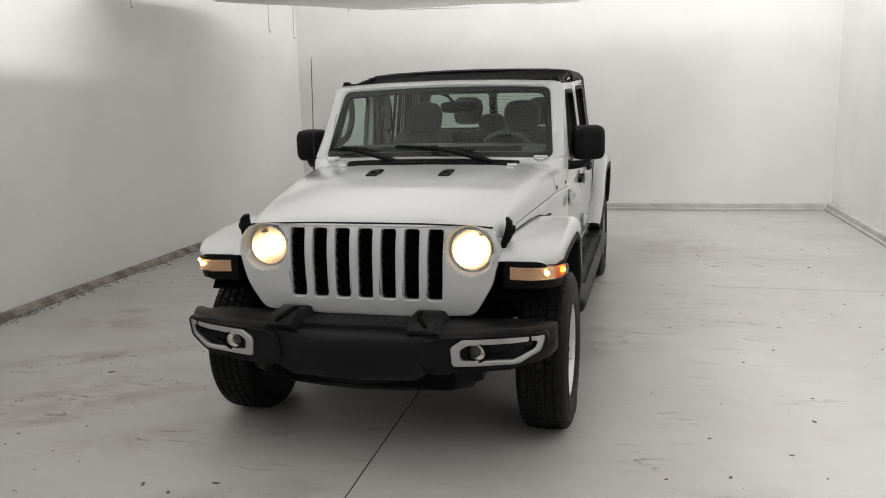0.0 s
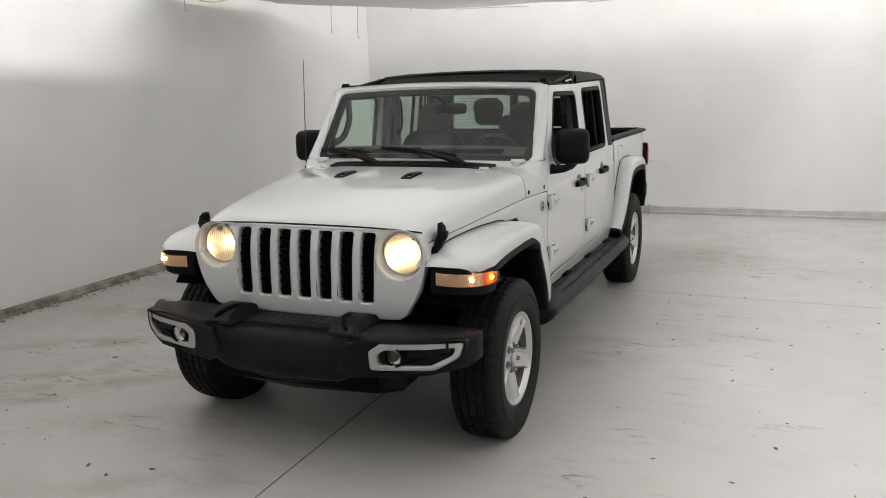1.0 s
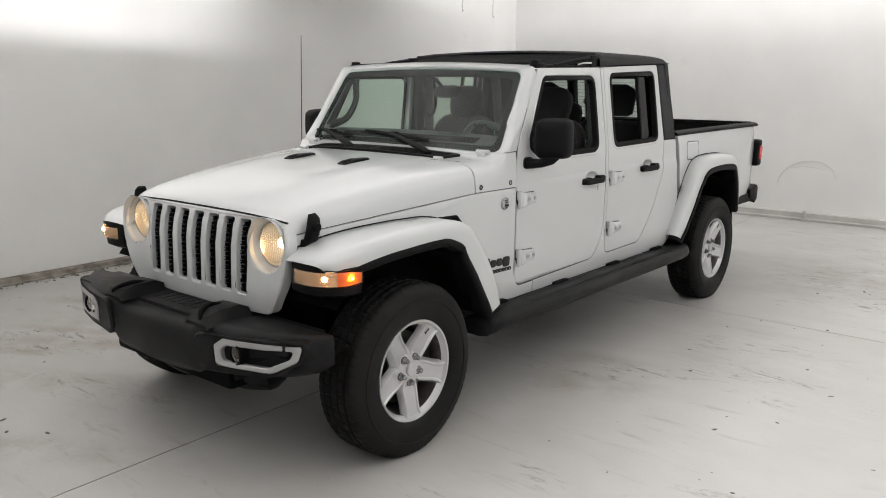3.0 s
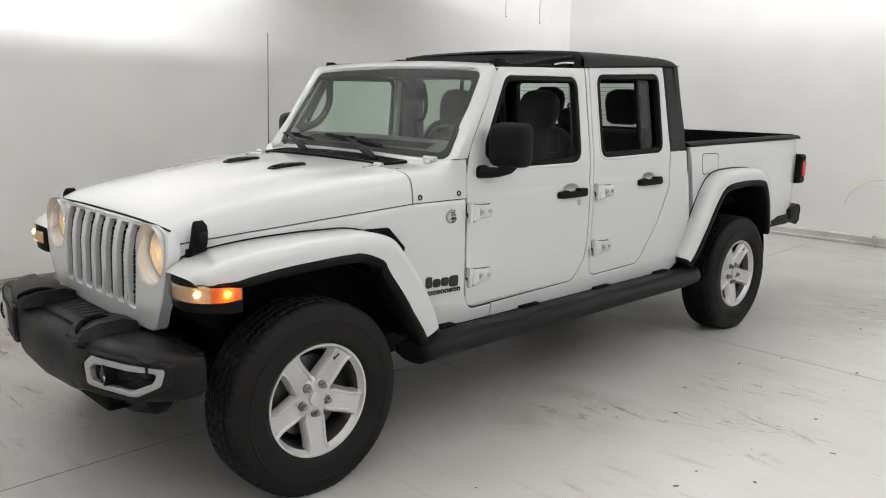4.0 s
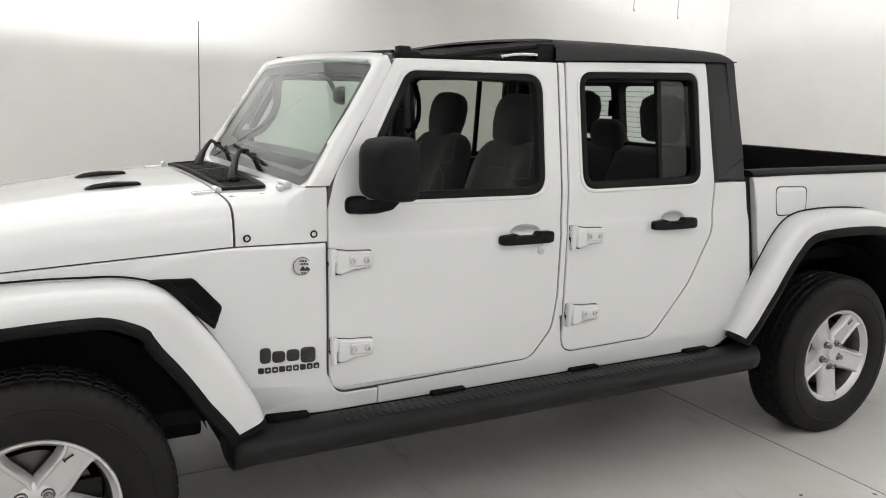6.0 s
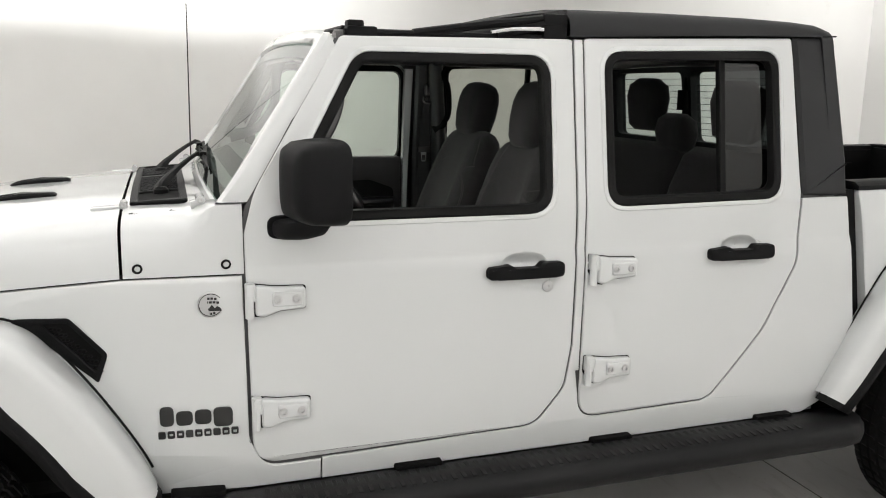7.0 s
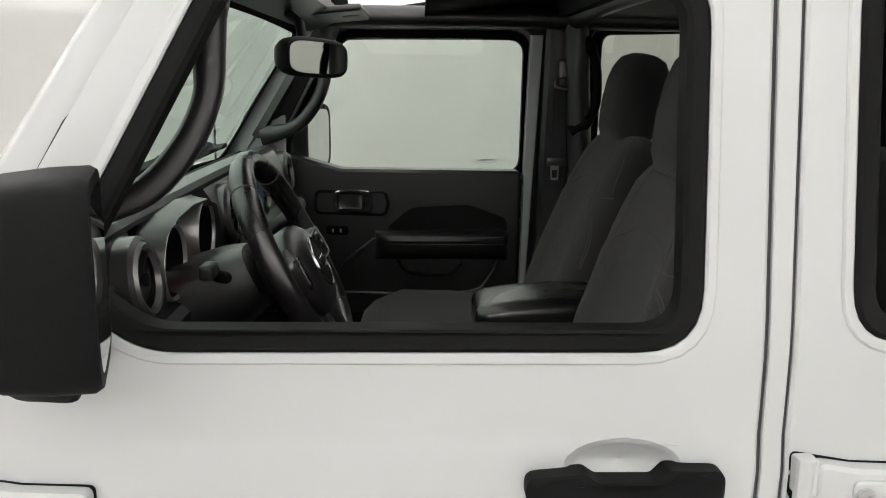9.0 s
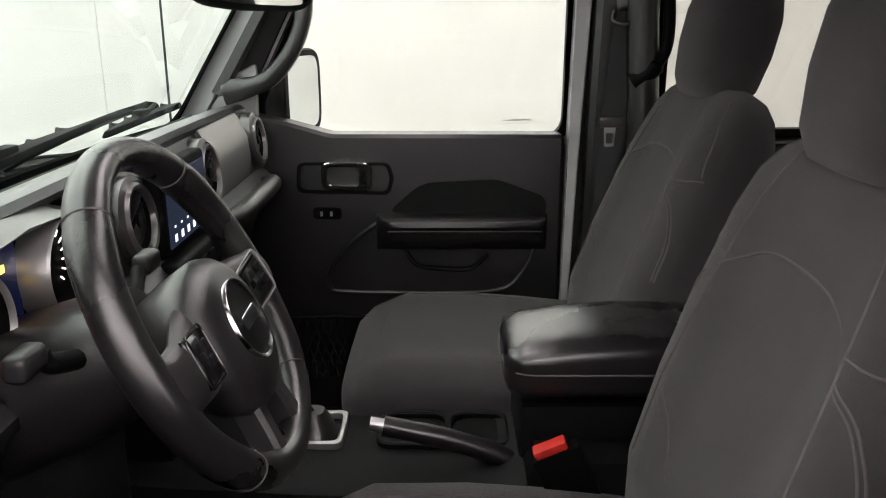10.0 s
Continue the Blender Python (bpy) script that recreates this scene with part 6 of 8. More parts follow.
for s in (1, -1):
    bm = bmesh.new()
    tube(bm, [(s * 0.706, 1.42, 1.718), (s * 0.706, 1.62, 1.748), (s * 0.708, 1.86, 1.776)], 0.012, 8)
    tube(bm, [(s * 0.712, 1.66, 1.722), (s * 0.712, 1.80, 1.752), (s * 0.712, 1.872, 1.760)], 0.014, 8)
    box(bm, (s * 0.705 - 0.02, 1.80, 1.712), (s * 0.705 + 0.02, 1.876, 1.785), 0.008)
    part("side_arm", bm, TRIM, cover)
    bm = bmesh.new()
    tube(bm, [(s * 0.722, 1.64, 1.728), (s * 0.722, 1.70, 1.738), (s * 0.722, 1.79, 1.742)], 0.0065, 8)
    box(bm, (s * 0.722 - 0.006, 1.73, 1.735), (s * 0.722 + 0.006, 1.80, 1.745), 0.002)
    part("link", bm, CHROME, cover, "bright metal link")
    bm = bmesh.new()
    box(bm, (s * 0.690 - 0.026, 1.236, 1.700), (s * 0.690 + 0.026, 1.32, 1.732), 0.008)
    box(bm, (s * 0.690 - 0.020, 1.238, 1.720), (s * 0.690 + 0.020, 1.285, 1.748), 0.008)
    tube(bm, [(s * 0.705, 1.23, 1.716), (s * 0.708, 1.86, 1.717)], 0.010, 8)
    part("header_latch", bm, TRIM, cover)
bm = bmesh.new()
tube(bm, [(-0.66, 1.238, 1.728), (0, 1.244, 1.738), (0.66, 1.238, 1.728)], 0.008, 6)
part("header_seal", bm, SEAL, cover)

# bed
bed = empty("truck_bed", truck)
bed["label"] = "white cargo bed with black rail caps and liner"
for s in (1, -1):
    bm = bmesh.new()
    bp = lambda u, v, d, s=s: V(s * (lerp_table(v, [(0.5, 0.775), (0.8, 0.795), (1.1, 0.798), (1.2, 0.795), (1.27, 0.785)]) - d - 0.25 * max(0.0, u - 4.30) ** 1.5), u, v)
    panel(bm, rounded([(3.036, 0.80), (2.942, 1.268), (4.560, 1.268), (4.575, 1.10), (4.560, 0.70), (4.45, 0.66), (3.955, 0.66), (3.90, 0.86), (3.82, 1.01), (3.3, 1.05), (3.12, 0.99), (3.05, 0.88)], 0.012, 4), bp, 0.04, [], [("v", 0.8), ("v", 1.1), ("v", 1.2), ("u", 3.2), ("u", 3.7), ("u", 4.2), ("u", 4.4), ("u", 4.5)], 0.005)
    bside = part("bed_side", bm, PAINT, bed)
    bm = bmesh.new()
    loft(bm, [[V(s * x, y, z + dz) for x, z in ((0.790, 1.262), (0.788, 1.276), (0.770, 1.288), (0.715, 1.290), (0.695, 1.284), (0.690, 1.15), (0.70, 1.15), (0.72, 1.262))] for y, dz in ((2.938, 0), (3.2, 0.003), (4.0, 0.006), (4.555, 0.008))])
    part("bed_rail", bm, TRIM, bed, "black bed rail cap")
    bm = bmesh.new()
    box(bm, (s * 0.70 - 0.012, 2.925, 0.85), (s * 0.70 + 0.012, 4.53, 1.27), 0.005)
    for k in range(7):
        box(bm, (s * 0.688 - 0.006, 2.98 + 0.22 * k, 0.86), (s * 0.679 + 0.006, 3.06 + 0.22 * k, 1.20), 0.004)
    part("bed_liner", bm, BLACK, bed)
    bm = bmesh.new()
    fd = rounded([(3.105, 1.085), (3.297, 1.087), (3.294, 1.208), (3.088, 1.214)], 0.03, 5)
    panel(bm, fd, lambda u, v, d: bp(u, v, d - 0.0015), 0.004, [], [], 0.002)
    part("fuel_door", bm, PAINT, bed, "white fuel filler door")
    bm = bmesh.new()
    panel(bm, rounded([(3.101, 1.081), (3.301, 1.083), (3.298, 1.212), (3.084, 1.218)], 0.03, 5), lambda u, v, d: bp(u, v, d - 0.0004), 0.001, [rounded([(3.1055, 1.0855), (3.2965, 1.0875), (3.2935, 1.2075), (3.0885, 1.2135)], 0.03, 5)], [], 0)
    part("fuel_door_gap", bm, SEAL, bed)
    # tail lamp
    tl = empty("tail_lamp", truck)
    tl["label"] = "black tail lamp with red lens"
    bm = bmesh.new()
    box(bm, (s * 0.752 - 0.050, 4.575, 0.925), (s * 0.752 + 0.050, 4.680, 1.150), 0.028, segments=4)
    part("housing", bm, TRIM, tl)
    bm = bmesh.new()
    box(bm, (s * 0.803 - 0.004, 4.610, 0.985), (s * 0.803 + 0.004, 4.665, 1.095), 0.003, segments=3)
    part("side_lens", bm, RED_LENS, tl, "red lens")
    bm = bmesh.new()
    box(bm, (s * 0.752 - 0.04, 4.678, 0.95), (s * 0.752 + 0.04, 4.686, 1.13), 0.004, segments=3)
    part("lens", bm, RED_LENS, tl, "red lens")
    # black sheet stands in for the shade between cab and bed
    bm = bmesh.new()
    panel(bm, [(2.95, 0.60), (3.06, 0.60), (2.940, 1.262), (2.86, 1.262)], lambda u, v, d, s=s: V(s * (0.768 - d), u, v), 0.05, [], [], 0)
    part("bed_gap_shade", bm, SEAL, bed)
bm = bmesh.new()
box(bm, (-0.70, 2.93, 0.83), (0.70, 4.54, 0.86), 0.005)
for k in range(13):
    box(bm, (-0.66 + 0.11 * k - 0.02, 2.94, 0.858), (-0.66 + 0.11 * k + 0.02, 4.5, 0.868), 0.003, segments=1)
box(bm, (-0.70, 2.915, 0.83), (0.70, 2.935, 1.26), 0.006)
part("bed_floor", bm, BLACK, bed)
bm = bmesh.new()
box(bm, (-0.72, 4.53, 0.70), (0.72, 4.585, 1.285), 0.015)
tg = part("tailgate", bm, PAINT, bed, "white closed tailgate")
bm = bmesh.new()
box(bm, (-0.72, 4.525, 1.285), (0.72, 4.59, 1.302), 0.006)
part("tailgate_cap", bm, TRIM, bed)
bm = bmesh.new()
box(bm, (-0.69, 4.518, 0.86), (0.69, 4.529, 1.284), 0.003)
part("tailgate_liner", bm, BLACK, bed)
bm = bmesh.new()
tube(bm, [(-0.60, 2.93, 1.23), (-0.60, 3.03, 1.23)], 0.01, 8)
box(bm, (-0.66, 2.95, 1.10), (-0.60, 3.01, 1.28), 0.008)
part("tie_down", bm, TRIM, bed)
# rear bumper
rb = empty("rear_bumper", truck)
rb["label"] = "dark grey rear bumper with black ends"
bm = bmesh.new()
rings = []
for x in (-0.62, -0.3, 0, 0.3, 0.62):
    rings.append([V(x, 4.48, 0.74), V(x, 4.70, 0.745), V(x, 4.74, 0.72), V(x, 4.735, 0.62), V(x, 4.66, 0.59), V(x, 4.48, 0.60)])
loft(bm, rings)
part("centre", bm, SATIN, rb)
for s in (1, -1):
    bm = bmesh.new()
    loft(bm, [[V(s * x, y, z) for y, z in ((4.30 + k, 0.735), (4.60, 0.765), (4.72 - k2, 0.758), (4.745 - k2, 0.73), (4.735 - k2, 0.635), (4.68 - k2, 0.605), (4.42 + k, 0.62), (4.32 + k, 0.66))] for x, k, k2 in ((0.60, 0.1, 0.0), (0.70, 0.14, 0.01), (0.768, 0.16, 0.04), (0.795, 0.18, 0.08))])
    part("bumper_end", bm, TRIM, rb, "black plastic bumper end", angle=50)
    bm = bmesh.new()
    loft(bm, [[V(s * x, y, z) for x, z in ((0.70, 0.70), (0.785, 0.70), (0.79, 0.63), (0.70, 0.62))] for y in (3.96, 4.46)])
    part("bumper_side", bm, STEEL, rb)

# ---- the cabin ----
from mathutils.bvhtree import BVHTree

bm = bmesh.new()
box(bm, (-0.72, 0.92, 0.50), (0.72, 2.80, 0.545))
box(bm, (-0.14, 0.92, 0.54), (0.14, 2.3, 0.66), 0.03)
box(bm, (-0.72, 0.90, 0.50), (0.72, 0.93, 1.22))
part("cabin_floor", bm, CARPET, truck, "black cabin carpet")

# dashboard
dash_rows = []
DASH = [(0.885, 1.268), (0.915, 1.298), (0.95, 1.318), (1.01, 1.342), (1.050, 1.353), (1.068, 1.352), (1.077, 1.344), (1.075, 1.336), (1.070, 1.332), (1.082, 1.314), (1.092, 1.29), (1.096, 1.25),
        (1.092, 1.205), (1.100, 1.190), (1.112, 1.178), (1.112, 1.165), (1.098, 1.15), (1.06, 1.05), (1.00, 0.80), (0.93, 0.70)]
bm = bmesh.new()
for x in (-0.715, -0.70, -0.66, -0.6, -0.45, -0.3, -0.15, 0, 0.15, 0.196, 0.204, 0.3, 0.45, 0.570, 0.578, 0.62, 0.66, 0.70, 0.715):
    pinch = 0.03 * max(0.0, (abs(x) - 0.64) / 0.075) ** 2
    sunk = 0.065 if 0.2 < x < 0.575 else 0.0        # bay of the instrument cluster
    dash_rows.append([V(x, y - pinch * 0.6 - (sunk if 1.195 < z < 1.333 and y > 1.06 else 0.0) - (0.012 * (x / 0.63) ** 2 if z > 1.3 else 0.0), z - pinch * (1 if z > 1.2 else 0) - (0.010 * (x / 0.63) ** 2 if z > 1.3 else 0.0)) for y, z in DASH])
loft(bm, dash_rows)
dash = part("dashboard", bm, SOFT, truck, "soft black dashboard", angle=32)
bm = bmesh.new()
loft(bm, [[V(x, y, z) for y, z in ((0.93, 1.309), (0.945, 1.319), (0.985, 1.3345), (0.995, 1.334))] for x in (-0.52, -0.2, 0.0, 0.2, 0.52)], False)
part("defrost_vent", bm, BLACK, dash, "black defroster grille")
bm = bmesh.new()
loft(bm, [[V(x, y + 0.003, z) for y, z in ((1.073, 1.337), (1.084, 1.318), (1.095, 1.29), (1.099, 1.25), (1.095, 1.212))] for x in (-0.52, -0.40, -0.26)], False)
border = [e for e in bm.edges if e.is_boundary]
ext = bmesh.ops.extrude_edge_only(bm, edges=border)["geom"]
for v in (g for g in ext if isinstance(g, bmesh.types.BMVert)):
    v.co.y -= 0.01
part("dash_insert", bm, material("brushed_grey_insert", (0.30, 0.295, 0.29), 0.33, metal=0.75, bump=0.1, bump_scale=300), dash, "brushed grey dashboard insert")
bm = bmesh.new()
tube(bm, spline([(-0.62, 1.10, 1.165), (-0.56, 1.135, 1.185), (-0.42, 1.142, 1.19), (-0.28, 1.135, 1.185), (-0.22, 1.10, 1.165)]), 0.019, 12)
part("grab_bar", bm, SOFT, dash, "padded dashboard grab bar")


def round_vent(x, y, z, r, yaw):
    v = empty("air_vent", truck, pose(x, y, z, 0, 0, 90 + yaw) @ pose(0, 0, 0, 0, -8, 0))
    for nm, mt, prof in (("bezel", material("dark_vent_ring", (0.24, 0.235, 0.235), 0.30, metal=0.8), [(r + 0.006, -0.012), (r + 0.006, 0.006), (r + 0.002, 0.011), (r - 0.003, 0.010), (r - 0.005, 0.002)]), ("collar", DARK_METAL, [(r + 0.016, -0.02), (r + 0.014, 0.002), (r + 0.007, 0.007)]),
                         ("bowl", BLACK, [(r - 0.004, 0.004), (r - 0.007, -0.02), (r - 0.012, -0.04), (0.0, -0.042)])):
        b2 = bmesh.new()
        lathe(b2, prof, 36)
        part(nm, b2, mt, v)
    b2 = bmesh.new()
    for k in (-1, 0, 1):
        h = math.sqrt((r - 0.006) ** 2 - (k * r * 0.48) ** 2)
        box(b2, (-0.024, -h, k * r * 0.48 - 0.0022), (0.0, h, k * r * 0.48 + 0.0022), 0.0015, pose(0, 0, 0, 25, 0, 0) @ pose(0, 0, 0, 0, 20, 0), segments=1)
    lathe(b2, [(0.010, 0.002), (0.009, 0.006), (0, 0.007)], 14)
    part("vane", b2, TRIM, v)
    return v


for x in (0.632, 0.105, -0.226, -0.600):
    round_vent(x, 1.098, 1.270, 0.045, 0)

# instrument cluster
cluster = empty("instrument_cluster", truck, pose(0, -0.032, 0))
bm = bmesh.new()
hood_pts = [(0.552, 1.205), (0.556, 1.275), (0.535, 1.310), (0.47, 1.326), (0.385, 1.333), (0.30, 1.328), (0.235, 1.310), (0.215, 1.275), (0.218, 1.205)]
ring_a = [V(x, 1.135, z) for x, z in hood_pts]
ring_b = [V(0.385 + (x - 0.385) * 1.06, 1.07, 1.25 + (z - 1.25) * 1.10 + 0.008) for x, z in hood_pts]
ring_c = [V(0.385 + (x - 0.385) * 0.95, 1.128, 1.25 + (z - 1.25) * 0.93) for x, z in hood_pts]
ring_d = [V(0.385 + (x - 0.385) * 0.93, 1.05, 1.25 + (z - 1.25) * 0.90) for x, z in hood_pts]
loft(bm, [ring_b, ring_a, ring_c, ring_d], False)
part("cluster_hood", bm, DARK_METAL, cluster, angle=50)
bm = bmesh.new()
box(bm, (0.22, 1.083, 1.195), (0.55, 1.093, 1.325), 0.004)
part("cluster_face", bm, BLACK, cluster)
for x, z in ((0.478, 1.258), (0.290, 1.268)):
    bm = bmesh.new()
    lathe(bm, [(0.060, -0.005), (0.060, 0.036), (0.0575, 0.040), (0.055, 0.037), (0.050, 0.004), (0.0, 0.002)], 44, pose(x, 1.090, z, 0, 0, 90))
    part("gauge_ring", bm, SATIN, cluster, "bright gauge ring", angle=50)
    bm = bmesh.new()
    lathe(bm, [(0.0535, 0.034), (0.0495, 0.005), (0.0, 0.0045)], 44, pose(x, 1.0905, z, 0, 0, 90))
    part("gauge_bowl", bm, BLACK, cluster, angle=50)
    bm = bmesh.new()
    for k in range(17):
        a = math.radians(-40 + 260 * k / 16)
        box(bm, (0.0065, -0.0008, 0.036), (0.0075, 0.0008, 0.045), 0, pose(x, 1.091, z, 0, 0, 90) @ pose(0, 0, 0, math.degrees(a) - 90, 0, 0))
    part("gauge_ticks", bm, glow("gauge_ticks", (1, 0.95, 0.9), 0.9), cluster, smooth=False)
    bm = bmesh.new()
    box(bm, (0.0085, -0.0012, 0.0), (0.0095, 0.0012, 0.040), 0, pose(x, 1.091, z, 0, 0, 90) @ pose(0, 0, 0, 130, 0, 0))
    part("needle", bm, glow("red_needle", (1, 0.12, 0.05), 0.8, (0.7, 0.05, 0.03)), cluster, smooth=False)
bm = bmesh.new()
box(bm, (0.345, 1.092, 1.222), (0.425, 1.096, 1.312), 0.002)
part("cluster_display", bm, glow("dark_blue_display", (0.02, 0.05, 0.22), 0.03, (0.01, 0.01, 0.02), 0.1), cluster, "dark blue display")
bm = bmesh.new()
box(bm, (0.395, 1.0955, 1.250), (0.418, 1.0975, 1.262))
box(bm, (0.372, 1.0955, 1.285), (0.384, 1.0975, 1.293))
part("display_mark", bm, glow("amber_mark", (1.0, 0.62, 0.05), 1.0), cluster, smooth=False)

# centre screen and switches
centre = empty("centre_stack", truck)
bm = bmesh.new()
box(bm, (-0.165, 1.085, 1.195), (0.045, 1.112, 1.325), 0.010, segments=3)
part("screen_frame", bm, BLACK, centre)
bm = bmesh.new()
box(bm, (-0.150, 1.1115, 1.208), (0.030, 1.1145, 1.312), 0.001)
part("screen", bm, glow("lit_dark_screen", (0.05, 0.07, 0.12), 0.12, (0.01, 0.011, 0.013), 0.08), centre, "dark lit touch screen")
icon_glow = glow("pale_icons", (0.75, 0.85, 1.0), 0.55)
for x0, z0, w, h in [(-0.141 + 0.029 * k, 1.215, 0.010, 0.011) for k in range(6)] + [(-0.139 + 0.029 * k, 1.236, 0.006, 0.003) for k in range(6)] + [(-0.075, 1.292, 0.022, 0.005)]:
    bm = bmesh.new()
    box(bm, (x0, 1.1143, z0), (x0 + w, 1.1153, z0 + h), 0.0004, segments=1)
    part("screen_icon", bm, icon_glow, centre, smooth=False)
bm = bmesh.new()
box(bm, (-0.170, 1.088, 1.098), (0.050, 1.128, 1.190), 0.010, segments=3)
for k in range(5):
    box(bm, (-0.155 + 0.038 * k, 1.126, 1.150), (-0.155 + 0.038 * k + 0.030, 1.133, 1.172), 0.003)
for x in (-0.13, -0.06, 0.01):
    lathe(bm, [(0.020, 0), (0.019, 0.016), (0.015, 0.019), (0, 0.019)], 22, pose(x, 1.126, 1.122, 0, 0, 90))
part("climate_panel", bm, TRIM, centre, "black climate controls")
bm = bmesh.new()
box(bm, (-0.19, 1.0, 0.70), (0.07, 1.10, 1.10), 0.02)
part("console_face", bm, SOFT, centre)

# steering wheel
wheel_m = pose(0.379, 1.281, 1.249, 26.5, 0, 1.0)   # local y points at the driver
sw = empty("steering_wheel", truck, wheel_m)
sw["label"] = "black leather steering wheel with round silver badge ring"
bm = bmesh.new()
seg = 72
rings = []
for k in range(seg):
    a = 2 * math.pi * k / seg
    c, ra = V(0.1705 * math.cos(a), 0, 0.1705 * math.sin(a)), V(math.cos(a), 0, math.sin(a))
    grip = 1 + 0.10 * max(0.0, math.cos(4 * (a - math.pi / 4)))
    if any(abs((a - b + math.pi) % (2 * math.pi) - math.pi) < 0.02 for b in (0.87, 2.27, 4.00, 5.42)):
        grip *= 0.93
    rings.append([c + ra * (0.0166 * grip * math.cos(t)) + V(0, 0.0195 * grip * math.sin(t), 0) for t in (2 * math.pi * j / 16 for j in range(16))])
loft(bm, rings + [rings[0]], True, False)
bmesh.ops.remove_doubles(bm, verts=bm.verts, dist=1e-6)
part("wheel_rim", bm, LEATHER, sw, "black leather rim", angle=60)
for a in (0.87, 2.27, 4.00, 5.42):
    bm = bmesh.new()
    c, ra = V(0.1705 * math.cos(a), 0, 0.1705 * math.sin(a)), V(math.cos(a), 0, math.sin(a))
    loop = [c + ra * (0.0170 * math.cos(t)) + V(0, 0.0199 * math.sin(t), 0) for t in (2 * math.pi * j / 24 for j in range(25))]
    tube(bm, loop, 0.0011, 6)
    part("rim_seam", bm, STITCH, sw, "sewn seam round the rim")
bm = bmesh.new()
cushion(bm, [((0, y, z), (1, 0, 0), (0, 0, 1), w, h) for y, z, w, h in ((-0.055, -0.024, 0.060, 0.058), (-0.02, -0.032, 0.080, 0.076), (0.004, -0.034, 0.084, 0.082), (0.016, -0.033, 0.080, 0.077), (0.025, -0.031, 0.068, 0.066), (0.031, -0.029, 0.054, 0.054), (0.033, -0.028, 0.02, 0.02))], 40, 2.3)
part("hub_pad", bm, SOFT, sw, angle=60)
for sd in (1, -1):
    bm = bmesh.new()
    rows = []
    for r, w, y0 in ((0.050, 0.044, 0.004), (0.078, 0.041, 0.006), (0.105, 0.037, 0.012), (0.135, 0.031, 0.018), (0.158, 0.029, 0.016), (0.174, 0.034, 0.006)):
        rows.append([V(sd * r, y0 + 0.015 * math.cos(t) * (1 if math.cos(t) > 0 else 0.7) - 0.004, -0.018 + w * math.sin(t)) for t in (2 * math.pi * j / 16 for j in range(16))])
    loft(bm, rows)
    part("spoke", bm, SOFT, sw)
    bm = bmesh.new()
    box(bm, (-0.031, -0.004, -0.025), (0.031, 0.008, 0.026), 0.007, pose(sd * 0.108, 0.0165, -0.018, 0, -sd * 6, sd * 9), segments=3)
    part("switch_pad", bm, PIANO, sw, "glossy black switch pad")
    bm = bmesh.new()
    m = pose(sd * 0.108, 0.0165, -0.018, 0, -sd * 6, sd * 9)
    loop = rounded([(-0.032, -0.026), (0.032, -0.024), (0.032, 0.026), (-0.032, 0.028)], 0.008, 4)
    tube(bm, [m @ V(u, 0.007, v) for u, v in loop + loop[:2]], 0.0011, 6)
    part("switch_frame", bm, SATIN if sd < 0 else PIANO, sw, "thin silver frame" if sd < 0 else "")
    bm = bmesh.new()
    for px, pz in ((-0.014, 0.010), (0.004, 0.010), (-0.014, -0.006), (0.004, -0.006), (0.016, 0.002)):
        box(bm, (px - 0.006, 0.006, pz - 0.005), (px + 0.006, 0.010, pz + 0.005), 0.0015, pose(sd * 0.108, 0.0165, -0.018, 0, -sd * 6, sd * 9), segments=1)
    part("switch", bm, TRIM, sw)
    bm = bmesh.new()
    rows = []
    for r, w in ((0.050, 0.020), (0.09, 0.017), (0.13, 0.015), (0.172, 0.020)):
        c = V(sd * (0.020 + 0.14 * r), 0.0, -r)
        rows.append([c + V(dx * w, dy, 0) for dx, dy in ((-0.8, -0.014), (-0.8, 0.007), (-0.55, 0.012), (0.55, 0.012), (0.8, 0.007), (0.8, -0.014))])
    loft(bm, rows)
    part("lower_spoke", bm, material("dark_grey_spoke_trim", (0.11, 0.108, 0.109), 0.32, metal=0.7), sw, "grey lower spoke trim")
bm = bmesh.new()
lathe(bm, [(0.0445, 0.020), (0.0445, 0.0335), (0.043, 0.0355), (0.0395, 0.0345), (0.039, 0.029)], 44, pose(0, 0, -0.028, 0, 0, 90))
part("badge_ring", bm, CHROME, sw, "silver badge ring")
bm = bmesh.new()
lathe(bm, [(0.0395, 0.028), (0.0395, 0.0330), (0, 0.0345)], 44, pose(0, 0, -0.028, 0, 0, 90))
part("badge_disc", bm, TRIM, sw)
bm = bmesh.new()
panel(bm, rounded([(-0.026, -0.007), (0.026, -0.007), (0.026, 0.008), (-0.026, 0.008)], 0.005, 3), lambda u, v, d: V(-u, 0.0365 - d, v - 0.028), 0.003, [], [], 0.001)
part("badge_mark", bm, CHROME, sw, "plain silver badge bar")
column = empty("steering_column", truck)
bm = bmesh.new()
cushion(bm, [((0.395, 1.225, 1.222), (1, 0, 0), (0, -0.44, 0.9), 0.058, 0.052), ((0.395, 1.19, 1.205), (1, 0, 0), (0, -0.44, 0.9), 0.066, 0.064), ((0.395, 1.13, 1.18), (1, 0, 0), (0, -0.44, 0.9), 0.074, 0.070), ((0.395, 1.06, 1.15), (1, 0, 0), (0, -0.44, 0.9), 0.08, 0.072)], 28, 3)
part("shroud", bm, SOFT, column)
